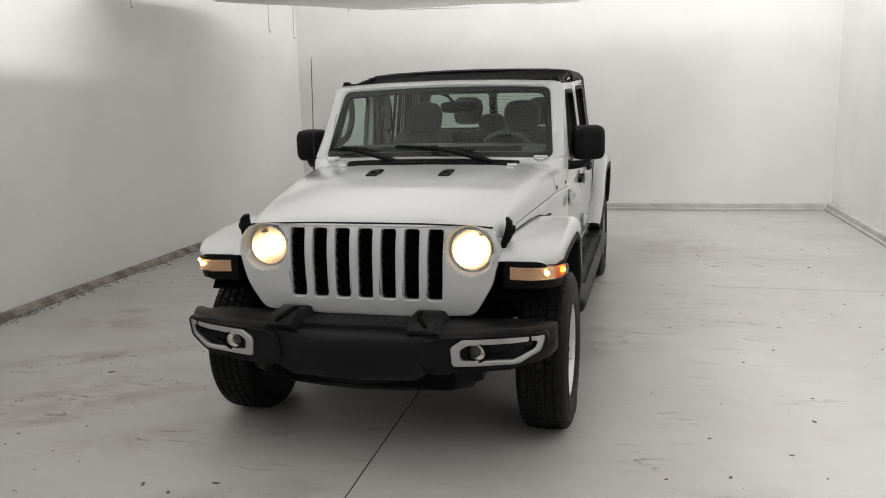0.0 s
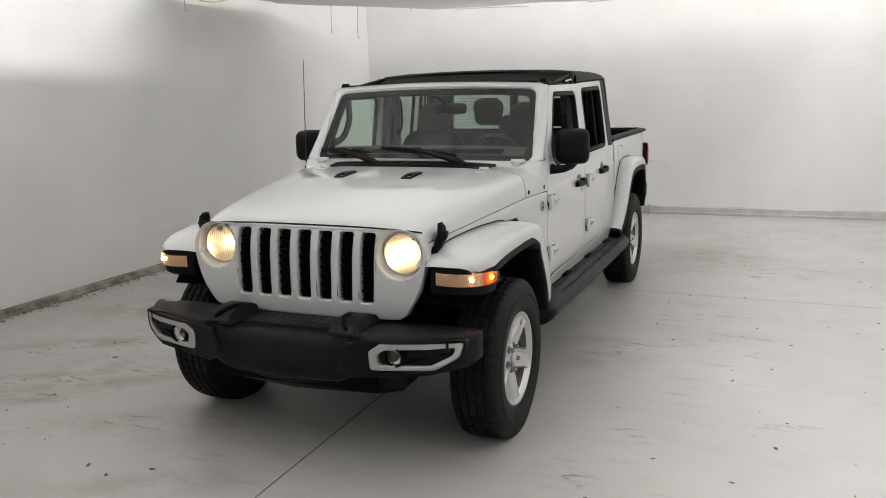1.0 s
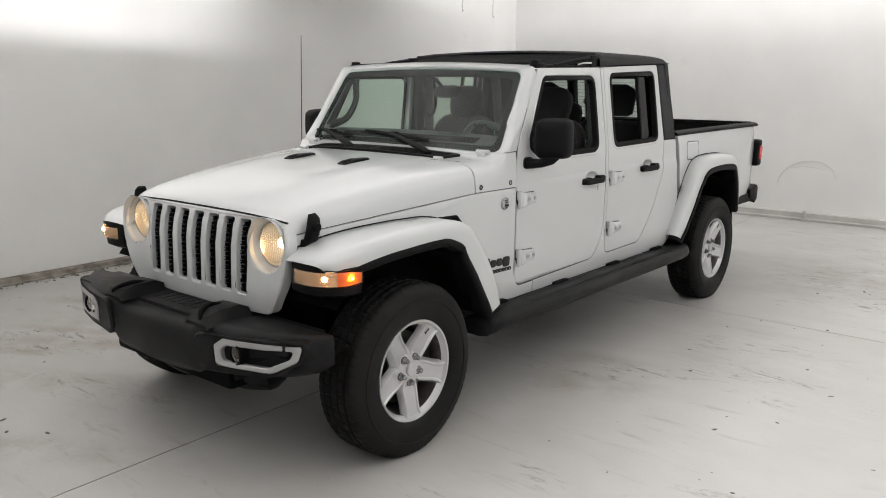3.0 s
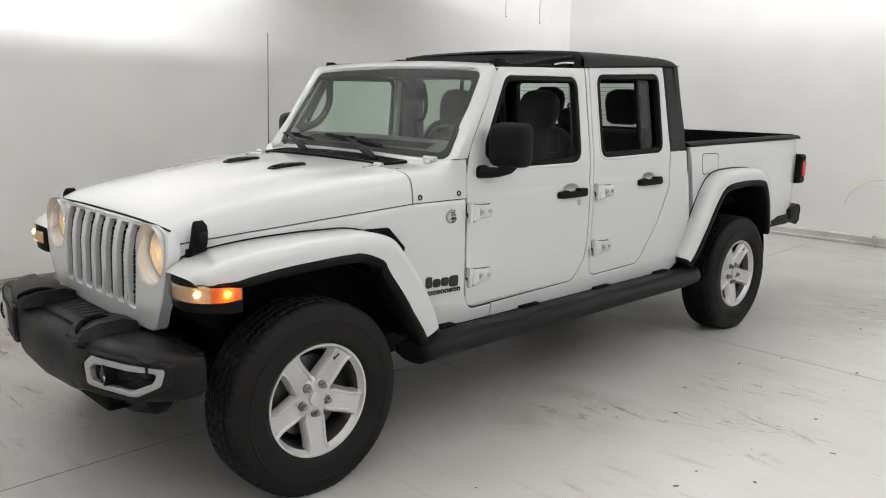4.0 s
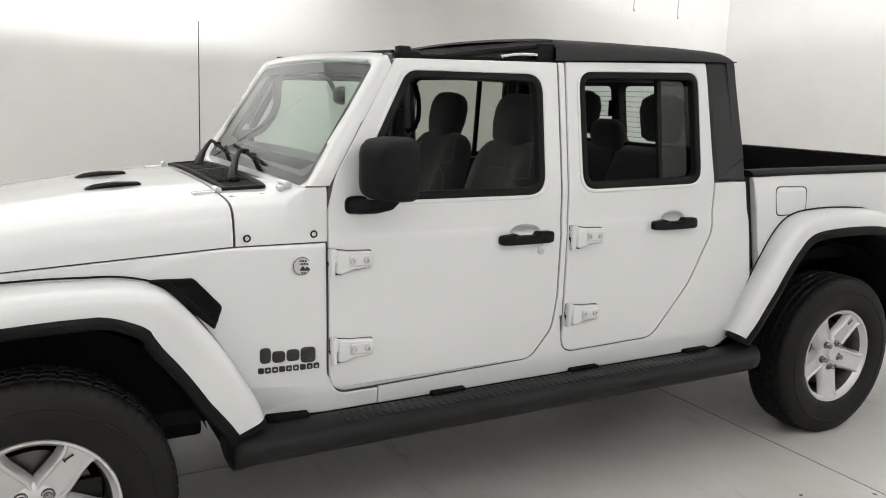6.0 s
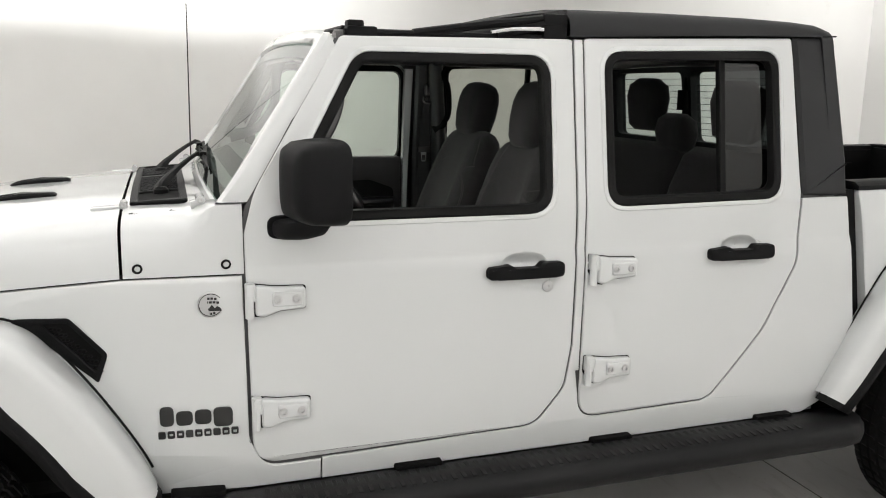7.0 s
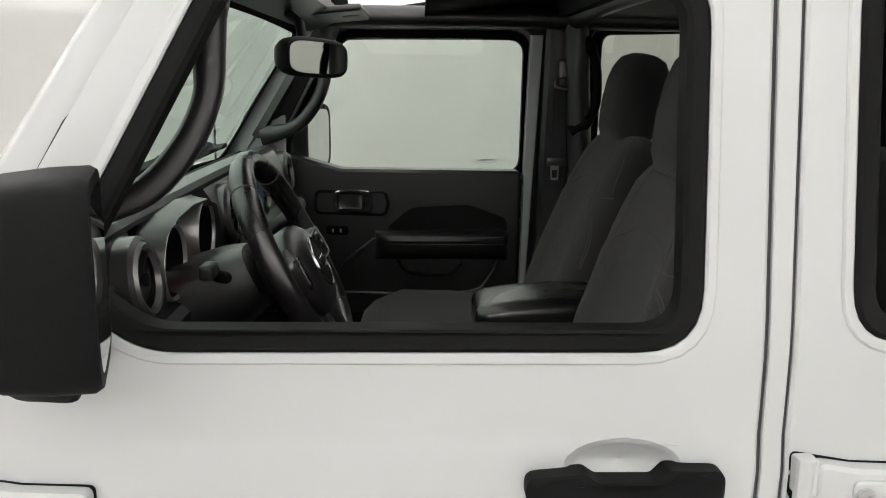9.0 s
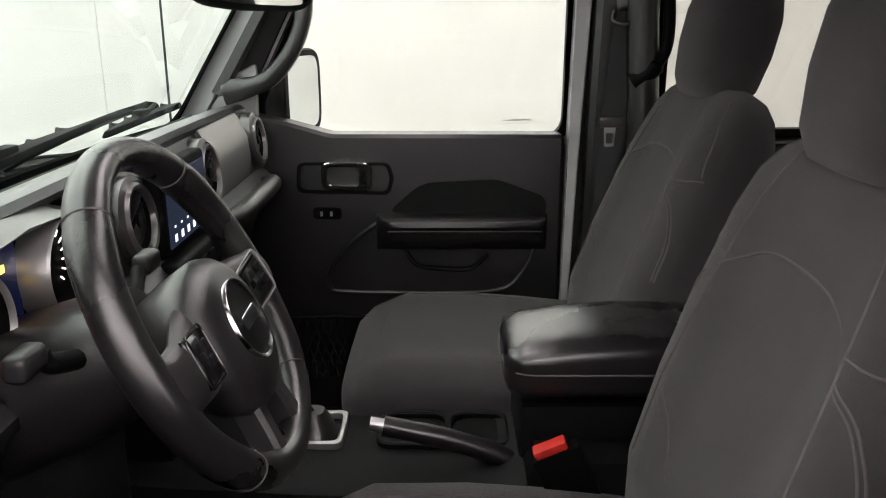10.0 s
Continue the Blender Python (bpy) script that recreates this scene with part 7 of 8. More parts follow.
for sd, tipx in ((1, 0.528), (-1, 0.245)):
    bm = bmesh.new()
    tube(bm, spline([(0.395 + sd * 0.05, 1.185, 1.225), (0.395 + sd * 0.10, 1.18, 1.242), (tipx - sd * 0.025, 1.176, 1.254)]), [0.010] * 7 + [0.009] * 6, 10)
    part("stalk", bm, TRIM, column)
    bm = bmesh.new()
    box(bm, (tipx - 0.024, 1.164, 1.244), (tipx + 0.018, 1.186, 1.268), 0.008, segments=3)
    part("stalk_end", bm, material("grey_stalk_end", (0.022, 0.022, 0.0225), 0.4), column, "grey stalk switch")
bm = bmesh.new()
box(bm, (0.15, 1.02, 0.85), (0.66, 1.075, 1.13), 0.03)
part("knee_panel", bm, SOFT, dash)


# seats
def seat(x0, driver):
    st = empty("front_seat", truck)
    st["label"] = "charcoal cloth front seat with stitched panels"
    top, bot = (V(0, 1.965, 1.397), V(0, 1.820, 0.93)) if driver else (V(0, 2.030, 1.397), V(0, 1.850, 0.93))
    axis = (top - bot).normalized()
    out = V(0, -axis.z, axis.y)          # faces the wheel

    def sec(t, w, d, off=0.0):
        return (V(x0, 0, 0) + bot.lerp(top, t) + out * off, (1, 0, 0), out, w, d)

    bm = bmesh.new()
    cushion(bm, [sec(-0.10, 0.16, 0.03), sec(-0.06, 0.225, 0.07), sec(0.05, 0.252, 0.082), sec(0.30, 0.258, 0.086), sec(0.55, 0.256, 0.082), sec(0.75, 0.248, 0.076), sec(0.87, 0.232, 0.068), sec(0.94, 0.205, 0.056), sec(0.985, 0.165, 0.040), sec(1.005, 0.11, 0.018)], 44, 3.2)
    for v in bm.verts:           # hollow between the bolsters
        p = v.co - V(x0, 0, 0)
        d = (p - bot).dot(out)
        u = abs(p.x) / 0.25
        tt = (p - bot).dot(axis) / (top - bot).length
        if d > 0.02:
            v.co -= out * 0.030 * max(0.0, 1 - (u / 0.62) ** 4) * max(0.0, min(1.0, (0.95 - tt) * 3))
    back = part("backrest", bm, CLOTH, st, "charcoal cloth backrest", angle=70)
    skin_tree = BVHTree.FromPolygons([v.co for v in back.data.vertices], [tuple(p.vertices) for p in back.data.polygons])

    def seam(points, r=0.0018):
        line = spline([(V(x0 + u, 0, 0) + bot.lerp(top, t)) for u, t in points], 6)
        found = [skin_tree.ray_cast(p + out * 0.4, -out)[0] for p in line]
        b2 = bmesh.new()
        tube(b2, [p for p in found if p is not None], r, 5)
        return b2

    for sg in (1, -1):
        for points in ([(0.105, 0.975), (0.135, 0.80), (0.152, 0.62), (0.168, 0.35), (0.172, 0.08)], [(0.165, 0.965), (0.205, 0.85), (0.228, 0.70)], [(0.150, 0.655), (0.19, 0.662), (0.235, 0.69)],
                       [(0.156, 0.61), (0.20, 0.575), (0.232, 0.48), (0.240, 0.33)], [(0.156, 0.598), (0.198, 0.562), (0.227, 0.47), (0.235, 0.33)], [(0.168, 0.31), (0.12, 0.21), (0.09, 0.10)]):
            part("seam", seam([(sg * u, t) for u, t in points]), STITCH, st)
    part("seam", seam([(-0.150, 0.635), (-0.095, 0.70), (-0.045, 0.725), (0.045, 0.725), (0.095, 0.70), (0.150, 0.635)]), STITCH, st)
    bm = bmesh.new()
    hc = V(x0, 1.955 if driver else 2.026, 1.495)
    hx = V(0, 0.20, 0.98).normalized()
    ho = V(0, -0.98, 0.20)
    cushion(bm, [(hc + hx * h, (1, 0, 0), ho, w, d) for h, w, d in ((-0.125, 0.06, 0.025), (-0.118, 0.095, 0.048), (-0.09, 0.118, 0.060), (-0.03, 0.132, 0.066), (0.03, 0.132, 0.066), (0.065, 0.120, 0.060), (0.090, 0.095, 0.048), (0.102, 0.055, 0.028))], 36, 2.7)
    part("headrest", bm, CLOTH, st, "rounded cloth headrest", angle=70)
    bm = bmesh.new()
    tube(bm, [hc + V(-0.07, 0.0, -0.11), hc + V(-0.07, -0.02, -0.17)], 0.007, 8)
    part("headrest_post", bm, SATIN, st)
    bm = bmesh.new()
    tube(bm, [hc + V(0.07, 0.0, -0.11), hc + V(0.07, -0.02, -0.17)], 0.007, 8)
    part("headrest_post", bm, SATIN, st)
    bm = bmesh.new()
    cushion(bm, [(V(x0, y + (0.0 if driver else 0.02), z - (0.038 if driver else 0.018)), (1, 0, 0), (0, 0, 1), w, d) for y, z, w, d in ((1.305, 0.855, 0.13, 0.03), (1.315, 0.862, 0.185, 0.052), (1.345, 0.868, 0.225, 0.072), (1.42, 0.882, 0.252, 0.086), (1.55, 0.876, 0.262, 0.088), (1.68, 0.868, 0.262, 0.086), (1.80, 0.862, 0.25, 0.08), (1.83, 0.862, 0.2, 0.05))], 44, 3.4)
    for v in bm.verts:
        if v.co.z > (0.852 if driver else 0.872):
            v.co.z -= 0.018 * max(0.0, 1 - (abs(v.co.x - x0) / 0.17) ** 4) * min(1.0, max(0.0, (v.co.y - 1.34) * 8))
    cush = part("seat_cushion", bm, CLOTH, st, "charcoal cloth seat cushion", angle=70)
    pad_tree = BVHTree.FromPolygons([v.co for v in cush.data.vertices], [tuple(p.vertices) for p in cush.data.polygons])
    for points in ([(-0.17, 1.42), (-0.06, 1.395), (0.06, 1.395), (0.17, 1.42)], [(0.155, 1.33), (0.172, 1.45), (0.178, 1.60), (0.170, 1.72)], [(-0.155, 1.33), (-0.172, 1.45), (-0.178, 1.60), (-0.170, 1.72)]):
        found = [pad_tree.ray_cast(V(x0 + p.x, p.y, 1.3), V(0, 0, -1))[0] for p in spline([(u, y, 0) for u, y in points])]
        bm = bmesh.new()
        tube(bm, [p for p in found if p is not None], 0.0012, 5)
        part("seam", bm, STITCH, st)
    bm = bmesh.new()
    box(bm, (x0 - 0.22, 1.34, 0.56), (x0 + 0.22, 1.80, 0.78), 0.02)
    part("seat_base", bm, BLACK, st)
    return st


seat(-0.372, False)
seat(0.372, True)

# rear bench
bench = empty("rear_bench", truck)
bench["label"] = "charcoal cloth rear bench with headrests"
bm = bmesh.new()
cushion(bm, [(V(0, y, z), (1, 0, 0), (0, 0, 1), w, d) for y, z, w, d in ((2.22, 0.88, 0.55, 0.04), (2.25, 0.89, 0.62, 0.08), (2.40, 0.89, 0.64, 0.09), (2.62, 0.88, 0.64, 0.09))], 44, 5)
part("seat_cushion", bm, CLOTH, bench, angle=70)
for x0, w in ((0.36, 0.26), (-0.26, 0.36)):
    bm = bmesh.new()
    cushion(bm, [(V(x0, y, z), (1, 0, 0), (0, -1, 0.2), ww, d) for y, z, ww, d in ((2.60, 0.90, w * 0.9, 0.06), (2.63, 0.98, w, 0.075), (2.69, 1.20, w, 0.07), (2.73, 1.32, w * 0.96, 0.06), (2.74, 1.36, w * 0.8, 0.03))], 40, 4)
    part("backrest", bm, CLOTH, bench, angle=70)
for x0, h, yh, wide in ((0.43, 1.535, 2.69, 1.12), (0.0, 1.408, 2.735, 1.0), (-0.20, 1.548, 2.72, 1.10)):
    bm = bmesh.new()
    cushion(bm, [(V(x0, yh, h + z), (1, 0, 0), (0, -1, 0.1), ww * wide, d) for z, ww, d in ((-0.14 if x0 else -0.08, 0.07, 0.02), (-0.12 if x0 else -0.07, 0.10, 0.04), (0.0, 0.118, 0.05), (0.05, 0.105, 0.045), (0.078, 0.06, 0.02))], 28, 3)
    part("headrest", bm, CLOTH, bench, angle=70)

# centre console
con = empty("centre_console", truck)
con["label"] = "black centre console with padded armrest"
bm = bmesh.new()
rows = []
for y, z, w in ((1.02, 0.90, 0.115), (1.10, 0.895, 0.118), (1.30, 0.885, 0.120), (1.56, 0.880, 0.120), (1.60, 0.90, 0.118), (1.615, 0.93, 0.112), (1.88, 0.93, 0.112)):
    rows.append([V(-w - 0.02, y, 0.55), V(-w - 0.012, y, z - 0.05), V(-w, y, z - 0.006), V(-w + 0.012, y, z), V(w - 0.012, y, z), V(w, y, z - 0.006), V(w + 0.012, y, z - 0.05), V(w + 0.02, y, 0.55)])
loft(bm, rows)
part("console_body", bm, TRIM, con, angle=35)
bm = bmesh.new()
cushion(bm, [(V(-0.035, y, z + 0.012), (1, 0, 0), (0, 0, 1), w * 0.86, d) for y, z, w, d in ((1.572, 1.020, 0.085, 0.020), (1.578, 1.020, 0.104, 0.034), (1.60, 1.018, 0.114, 0.044), (1.66, 1.022, 0.117, 0.050), (1.76, 1.028, 0.117, 0.052), (1.86, 1.028, 0.115, 0.050), (1.90, 1.026, 0.10, 0.04))], 40, 4.2)
lid = part("armrest_lid", bm, LEATHER, con, "padded black armrest lid", angle=70)
bm = bmesh.new()
ring = []
for y, w in ((1.574, 0.09), (1.60, 0.1155), (1.66, 0.1185), (1.76, 0.1185), (1.88, 0.1165)):
    ring.append((y, w))
tube(bm, spline([(-0.035 + w * 0.86, y, 1.034 + 0.004) for y, w in ring]), 0.0018, 5)
tube(bm, spline([(-0.112, 1.576, 1.036), (-0.035, 1.568, 1.034), (0.042, 1.576, 1.036)]), 0.0018, 5)
part("seam", bm, STITCH, con)
bm = bmesh.new()
box(bm, (-0.125, 1.595, 0.86), (0.055, 1.90, 0.985), 0.012)
part("console_bin", bm, TRIM, con)
bm = bmesh.new()
m_frame = rounded([(-0.105, 1.235), (0.005, 1.235), (0.005, 1.325), (-0.105, 1.325)], 0.015, 4)
panel(bm, m_frame, lambda u, v, d: V(u, v, 0.897 - d), 0.012, [rounded([(-0.096, 1.244), (-0.004, 1.244), (-0.004, 1.316), (-0.096, 1.316)], 0.012, 4)], [], 0.002)
part("shifter_frame", bm, SATIN, con, "satin shifter surround")
bm = bmesh.new()
cushion(bm, [(V(-0.05, 1.275, z), (1, 0, 0), (0, 1, 0), w, d) for z, w, d in ((0.885, 0.045, 0.035), (0.905, 0.034, 0.028), (0.925, 0.018, 0.016))], 20, 2.6)
tube(bm, [(-0.05, 1.270, 0.915), (-0.052, 1.225, 0.968)], 0.011, 12)
cushion(bm, [(V(-0.052, 1.225 - 0.5 * (z - 0.96), z), (1, 0, 0), (0, 1, 0), w, d) for z, w, d in ((0.960, 0.012, 0.014), (0.972, 0.022, 0.022), (0.998, 0.026, 0.026), (1.018, 0.020, 0.020), (1.023, 0.008, 0.008))], 20, 2.4)
part("shifter", bm, LEATHER, con, "black shift lever")
bm = bmesh.new()
panel(bm, rounded([(-0.112, 1.375), (0.0, 1.375), (0.0, 1.59), (-0.112, 1.59)], 0.03, 5), lambda u, v, d: V(u, v, 0.893 - d), 0.012, [rounded([(-0.102, 1.385), (-0.010, 1.385), (-0.010, 1.485), (-0.102, 1.485)], 0.03, 5), rounded([(-0.102, 1.495), (-0.010, 1.495), (-0.010, 1.582), (-0.102, 1.582)], 0.03, 5)], [], 0.003)
part("cup_holder", bm, TRIM, con, "black cup holders")
bm = bmesh.new()
for y0, y1 in ((1.385, 1.485), (1.495, 1.582)):
    loft(bm, [[V(-0.056 + x, (y0 + y1) / 2 + y, z) for x, y in oval(24, 0.044, (y1 - y0) / 2 - 0.004, 3)] for z in (0.8845, 0.884)])
part("cup_well", bm, BLACK, con)
bm = bmesh.new()
tube(bm, spline([(0.030, 1.60, 0.865), (0.030, 1.56, 0.893), (0.030, 1.49, 0.917), (0.030, 1.42, 0.934), (0.030, 1.392, 0.940)]), [0.017] * 8 + [0.0165] * 8 + [0.0155] * 9, 14)
hb = part("hand_brake", bm, LEATHER, con, "black hand brake lever")
bm = bmesh.new()
tube(bm, [(0.030, 1.394, 0.940), (0.030, 1.372, 0.944)], 0.0105, 12)
part("brake_button", bm, SATIN, con, "silver release button")
buckle = empty("belt_buckle", truck)
bm = bmesh.new()
box(bm, (-0.014, -0.035, -0.09), (0.014, 0.035, 0.0), 0.006, pose(0.105, 1.655, 0.965, 24, 0, 0))
part("buckle_body", bm, BLACK, buckle)
bm = bmesh.new()
box(bm, (-0.011, -0.028, 0.0), (0.013, 0.020, 0.012), 0.003, pose(0.105, 1.655, 0.965, 24, 0, 0))
part("buckle_button", bm, RED, buckle, "red release button")
bm = bmesh.new()
tube(bm, spline([(0.12, 1.0, 0.80), (0.13, 1.2, 0.79), (0.13, 1.35, 0.775), (0.14, 1.5, 0.79)]), 0.012, 8)
tube(bm, spline([(0.125, 1.25, 0.835), (0.13, 1.36, 0.815), (0.13, 1.42, 0.83), (0.13, 1.58, 0.832)]), 0.007, 8)
part("console_trim", bm, TRIM, con)

# door linings, with the shapes of the passenger's door
for s in (1, -1):
    XI = 0.712
    put = lambda u, v, d, s=s: V(s * (XI + d), u, v)
    lining = empty("door_lining", truck)
    top_z = 1.288 if s < 0 else 1.225
    bm = bmesh.new()
    body = rounded([(0.965, 0.60), (1.70, 0.60, 0.1), (1.752, 0.75, 0.1), (1.752, top_z, 0.015), (1.22, top_z + 0.002, 0.08), (1.12, top_z + 0.03, 0.06), (1.035, top_z + 0.047, 0.01), (0.965, top_z - 0.07)], 0.02, 5)
    panel(bm, body, put, 0.06, [], [], 0.008)
    part("lining_panel", bm, SOFT, lining, "black moulded door lining")
    bm = bmesh.new()
    panel(bm, rounded([(1.135, 1.155), (1.352, 1.150), (1.362, 1.19), (1.352, 1.226), (1.14, 1.228)], 0.02, 5), lambda u, v, d, s=s: V(s * (XI - 0.004 + d), u, v), 0.01, [rounded([(1.145, 1.163), (1.345, 1.158), (1.352, 1.19), (1.345, 1.219), (1.148, 1.221)], 0.016, 5)], [], 0.002)
    part("handle_bezel", bm, TRIM, lining)
    bm = bmesh.new()
    panel(bm, rounded([(1.196, 1.166), (1.312, 1.159), (1.312, 1.228), (1.196, 1.229)], 0.02, 5), lambda u, v, d, s=s: V(s * (XI - 0.016 + d), u, v), 0.014, [rounded([(1.210, 1.177), (1.280, 1.172), (1.280, 1.217), (1.210, 1.218)], 0.012, 5)], [], 0.003)
    part("inner_handle", bm, CHROME, lining, "bright inner door handle")
    bm = bmesh.new()
    box(bm, (s * (XI - 0.012) - 0.004, 1.286, 1.178), (s * (XI - 0.012) + 0.004, 1.302, 1.212), 0.003)
    part("lock_lever", bm, SATIN, lining)
    bm = bmesh.new()
    panel(bm, rounded([(1.172, 1.094), (1.238, 1.092), (1.238, 1.120), (1.172, 1.121)], 0.010, 4), lambda u, v, d, s=s: V(s * (XI - 0.006 + d), u, v), 0.008, [], [], 0.003)
    part("window_switch", bm, BLACK, lining)
    bm = bmesh.new()
    for u in (1.192, 1.215):
        box(bm, (s * (XI - 0.008) - 0.002, u - 0.003, 1.101), (s * (XI - 0.008) + 0.002, u + 0.003, 1.112), 0.001, segments=1)
    part("switch_mark", bm, SATIN, lining)
    # dark patch painting a hollow's shade above the armrest, the pad, pull cup below
    bm = bmesh.new()
    panel(bm, rounded([(1.345, 1.108, 0.01), (1.425, 1.178, 0.09), (1.60, 1.186, 0.09), (1.712, 1.145, 0.05), (1.716, 1.106, 0.01)], 0.02, 8), lambda u, v, d, s=s: V(s * (XI - 0.001 - d * 0.5), u, v), 0.002, [], [], 0)
    part("recess", bm, CARPET, lining)
    bm = bmesh.new()
    loft(bm, [[V(s * (XI - o * k), y, z) for o, z in ((0.0, 1.106), (0.040, 1.104), (0.052, 1.098), (0.055, 1.085), (0.050, 1.076), (0.048, 1.072), (0.046, 1.055), (0.030, 1.030), (0.0, 1.018))] for y, k in ((1.318, 0.1), (1.324, 0.5), (1.334, 0.8), (1.35, 0.95), (1.37, 1.0), (1.55, 1.0), (1.68, 1.0), (1.698, 0.92), (1.709, 0.7), (1.716, 0.25))])
    pad = part("arm_pad", bm, SOFT, lining, "padded door armrest", angle=40)
    bm = bmesh.new()
    tube(bm, [(s * (XI - 0.0495), 1.35, 1.074), (s * (XI - 0.0495), 1.70, 1.074)], 0.0016, 5)
    part("seam", bm, STITCH, lining)
    bm = bmesh.new()
    tube(bm, spline([(s * (XI - 0.010), 1.385, 1.02), (s * (XI - 0.018), 1.415, 0.985), (s * (XI - 0.020), 1.48, 0.976), (s * (XI - 0.020), 1.54, 0.978), (s * (XI - 0.012), 1.58, 1.01)]), 0.006, 8)
    part("pull_cup", bm, TRIM, lining)
    bm = bmesh.new()
    tube(bm, spline([(s * (XI - 0.004), 1.345, 1.10), (s * (XI - 0.008), 1.28, 1.055), (s * (XI - 0.006), 1.215, 0.99), (s * (XI - 0.006), 1.205, 0.93), (s * (XI - 0.006), 1.26, 0.915), (s * (XI - 0.006), 1.58, 0.915), (s * (XI - 0.004), 1.66, 0.96), (s * (XI - 0.002), 1.70, 1.05)]), 0.005, 8)
    part("moulding", bm, SOFT, lining)
    bm = bmesh.new()
    for k in range(34):
        y = 1.02 + 0.02 * k
        tube(bm, [(s * (XI - 0.022), y, 0.70), (s * (XI - 0.022), y + 0.06, 0.855)], 0.0012, 4)
        tube(bm, [(s * (XI - 0.022), y + 0.06, 0.70), (s * (XI - 0.022), y, 0.855)], 0.0012, 4)
    tube(bm, [(s * (XI - 0.022), 1.0, 0.858), (s * (XI - 0.022), 1.74, 0.855)], 0.006, 6)
    part("door_net", bm, SEAL, lining, "black net door pocket")
    # painted door shell edge behind the lining
    if s < 0:
        bm = bmesh.new()
        panel(bm, [(1.7535, 0.80), (1.772, 0.80), (1.803, 1.68), (1.765, 1.68), (1.760, 1.30)], lambda u, v, d, s=s: V(s * (lerp_table(v, [(0.8, 0.722), (1.28, 0.722), (1.68, 0.700)]) + d), u, v), 0.03, [], [("v", 1.28)], 0.003)
        part("door_edge", bm, PAINT, lining, "white painted door edge")
    # B pillar lining and belt
    bm = bmesh.new()
    panel(bm, rounded([(1.800, 0.60), (1.985, 0.60), (1.955, 1.30, 0.1), (1.925, 1.72), (1.812, 1.72)], 0.01, 4), lambda u, v, d, s=s: V(s * (lerp_table(v, [(0.6, 0.700), (1.3, 0.690), (1.72, 0.655)]) + d), u, v), 0.06, [], [("v", 1.3)], 0.012)
    pil = part("pillar_lining", bm, SOFT, truck, "black pillar lining")
    belt = empty("seat_belt", truck)
    belt["label"] = "black seat belt hanging on the door pillar"
    bm = bmesh.new()
    tube(bm, spline([(s * 0.648, 1.848, 1.545), (s * 0.642, 1.845, 1.525), (s * 0.640, 1.868, 1.518), (s * 0.642, 1.892, 1.527), (s * 0.648, 1.890, 1.547)]), 0.006, 8)
    box(bm, (s * 0.655 - 0.012, 1.852, 1.545), (s * 0.655 + 0.012, 1.886, 1.60), 0.01, segments=3)
    part("belt_guide", bm, DARK_METAL, belt)
    bm = bmesh.new()
    pts = [(1.868, 1.525, 0.646), (1.866, 1.45, 0.664), (1.862, 1.38, 0.672), (1.858, 1.30, 0.676), (1.852, 1.15, 0.680), (1.850, 0.80, 0.684)]
    loft(bm, [[V(s * x, y - 0.023, z), V(s * x, y + 0.023, z), V(s * (x + 0.002), y + 0.023, z), V(s * (x + 0.002), y - 0.023, z)] for y, z, x in pts])
    part("webbing", bm, material("belt_webbing", (0.05, 0.05, 0.051), 0.8, bump=0.4, bump_scale=900), belt)
    bm = bmesh.new()
    box(bm, (s * 0.664 - 0.005, 1.828, 1.298), (s * 0.664 + 0.005, 1.888, 1.322), 0.003)
    part("tongue_body", bm, DARK_METAL, belt)
    bm = bmesh.new()
    panel(bm, rounded([(1.842, 1.255), (1.864, 1.255), (1.866, 1.300), (1.840, 1.300)], 0.004, 3), lambda u, v, d, s=s: V(s * (0.664 + d), u, v), 0.003, [rounded([(1.846, 1.262), (1.860, 1.262), (1.861, 1.285), (1.845, 1.285)], 0.003, 3)], [], 0.0005)
    part("tongue", bm, SATIN, belt)
    # grab loops and pillar padding
    bm = bmesh.new()
    tube(bm, spline([(s * 0.64, 1.905, 1.665), (s * 0.635, 1.950, 1.632), (s * 0.63, 1.972, 1.575), (s * 0.63, 1.975, 1.475), (s * 0.635, 1.950, 1.425), (s * 0.645, 1.91, 1.395)]), [0.020] * 8 + [0.013] * 15 + [0.020] * 8, 12)
    part("grab_loop", bm, TRIM, truck, "black grab loop")
    bm = bmesh.new()
    line = spline([(0.690, 1.030, 1.362), (0.672, 1.085, 1.374), (0.662, 1.140, 1.396), (0.655, 1.190, 1.452), (0.650, 1.218, 1.515), (0.652, 1.222, 1.570), (0.657, 1.226, 1.630), (0.662, 1.240, 1.690)], 5)
    rows = []
    for k, p in enumerate(line):
        d = (line[min(k + 1, len(line) - 1)] - line[max(k - 1, 0)]).normalized()
        n, f = V(0, -d.z, d.y), k / (len(line) - 1)
        w = lerp_table(f, [(0, 0.030), (0.2, 0.020), (0.55, 0.0165), (0.8, 0.021), (1, 0.032)])
        rows.append([V(s * (p.x + 0.017 * a), p.y, p.z) + n * (w * b) for a, b in ((1, -0.6), (1, 0.6), (0.55, 1), (-0.55, 1), (-1, 0.6), (-1, -0.6), (-0.55, -1), (0.55, -1))])
    loft(bm, rows)
    part("pillar_grab_handle", bm, SOFT, truck, "black pillar grab handle", angle=50)
    bm = bmesh.new()
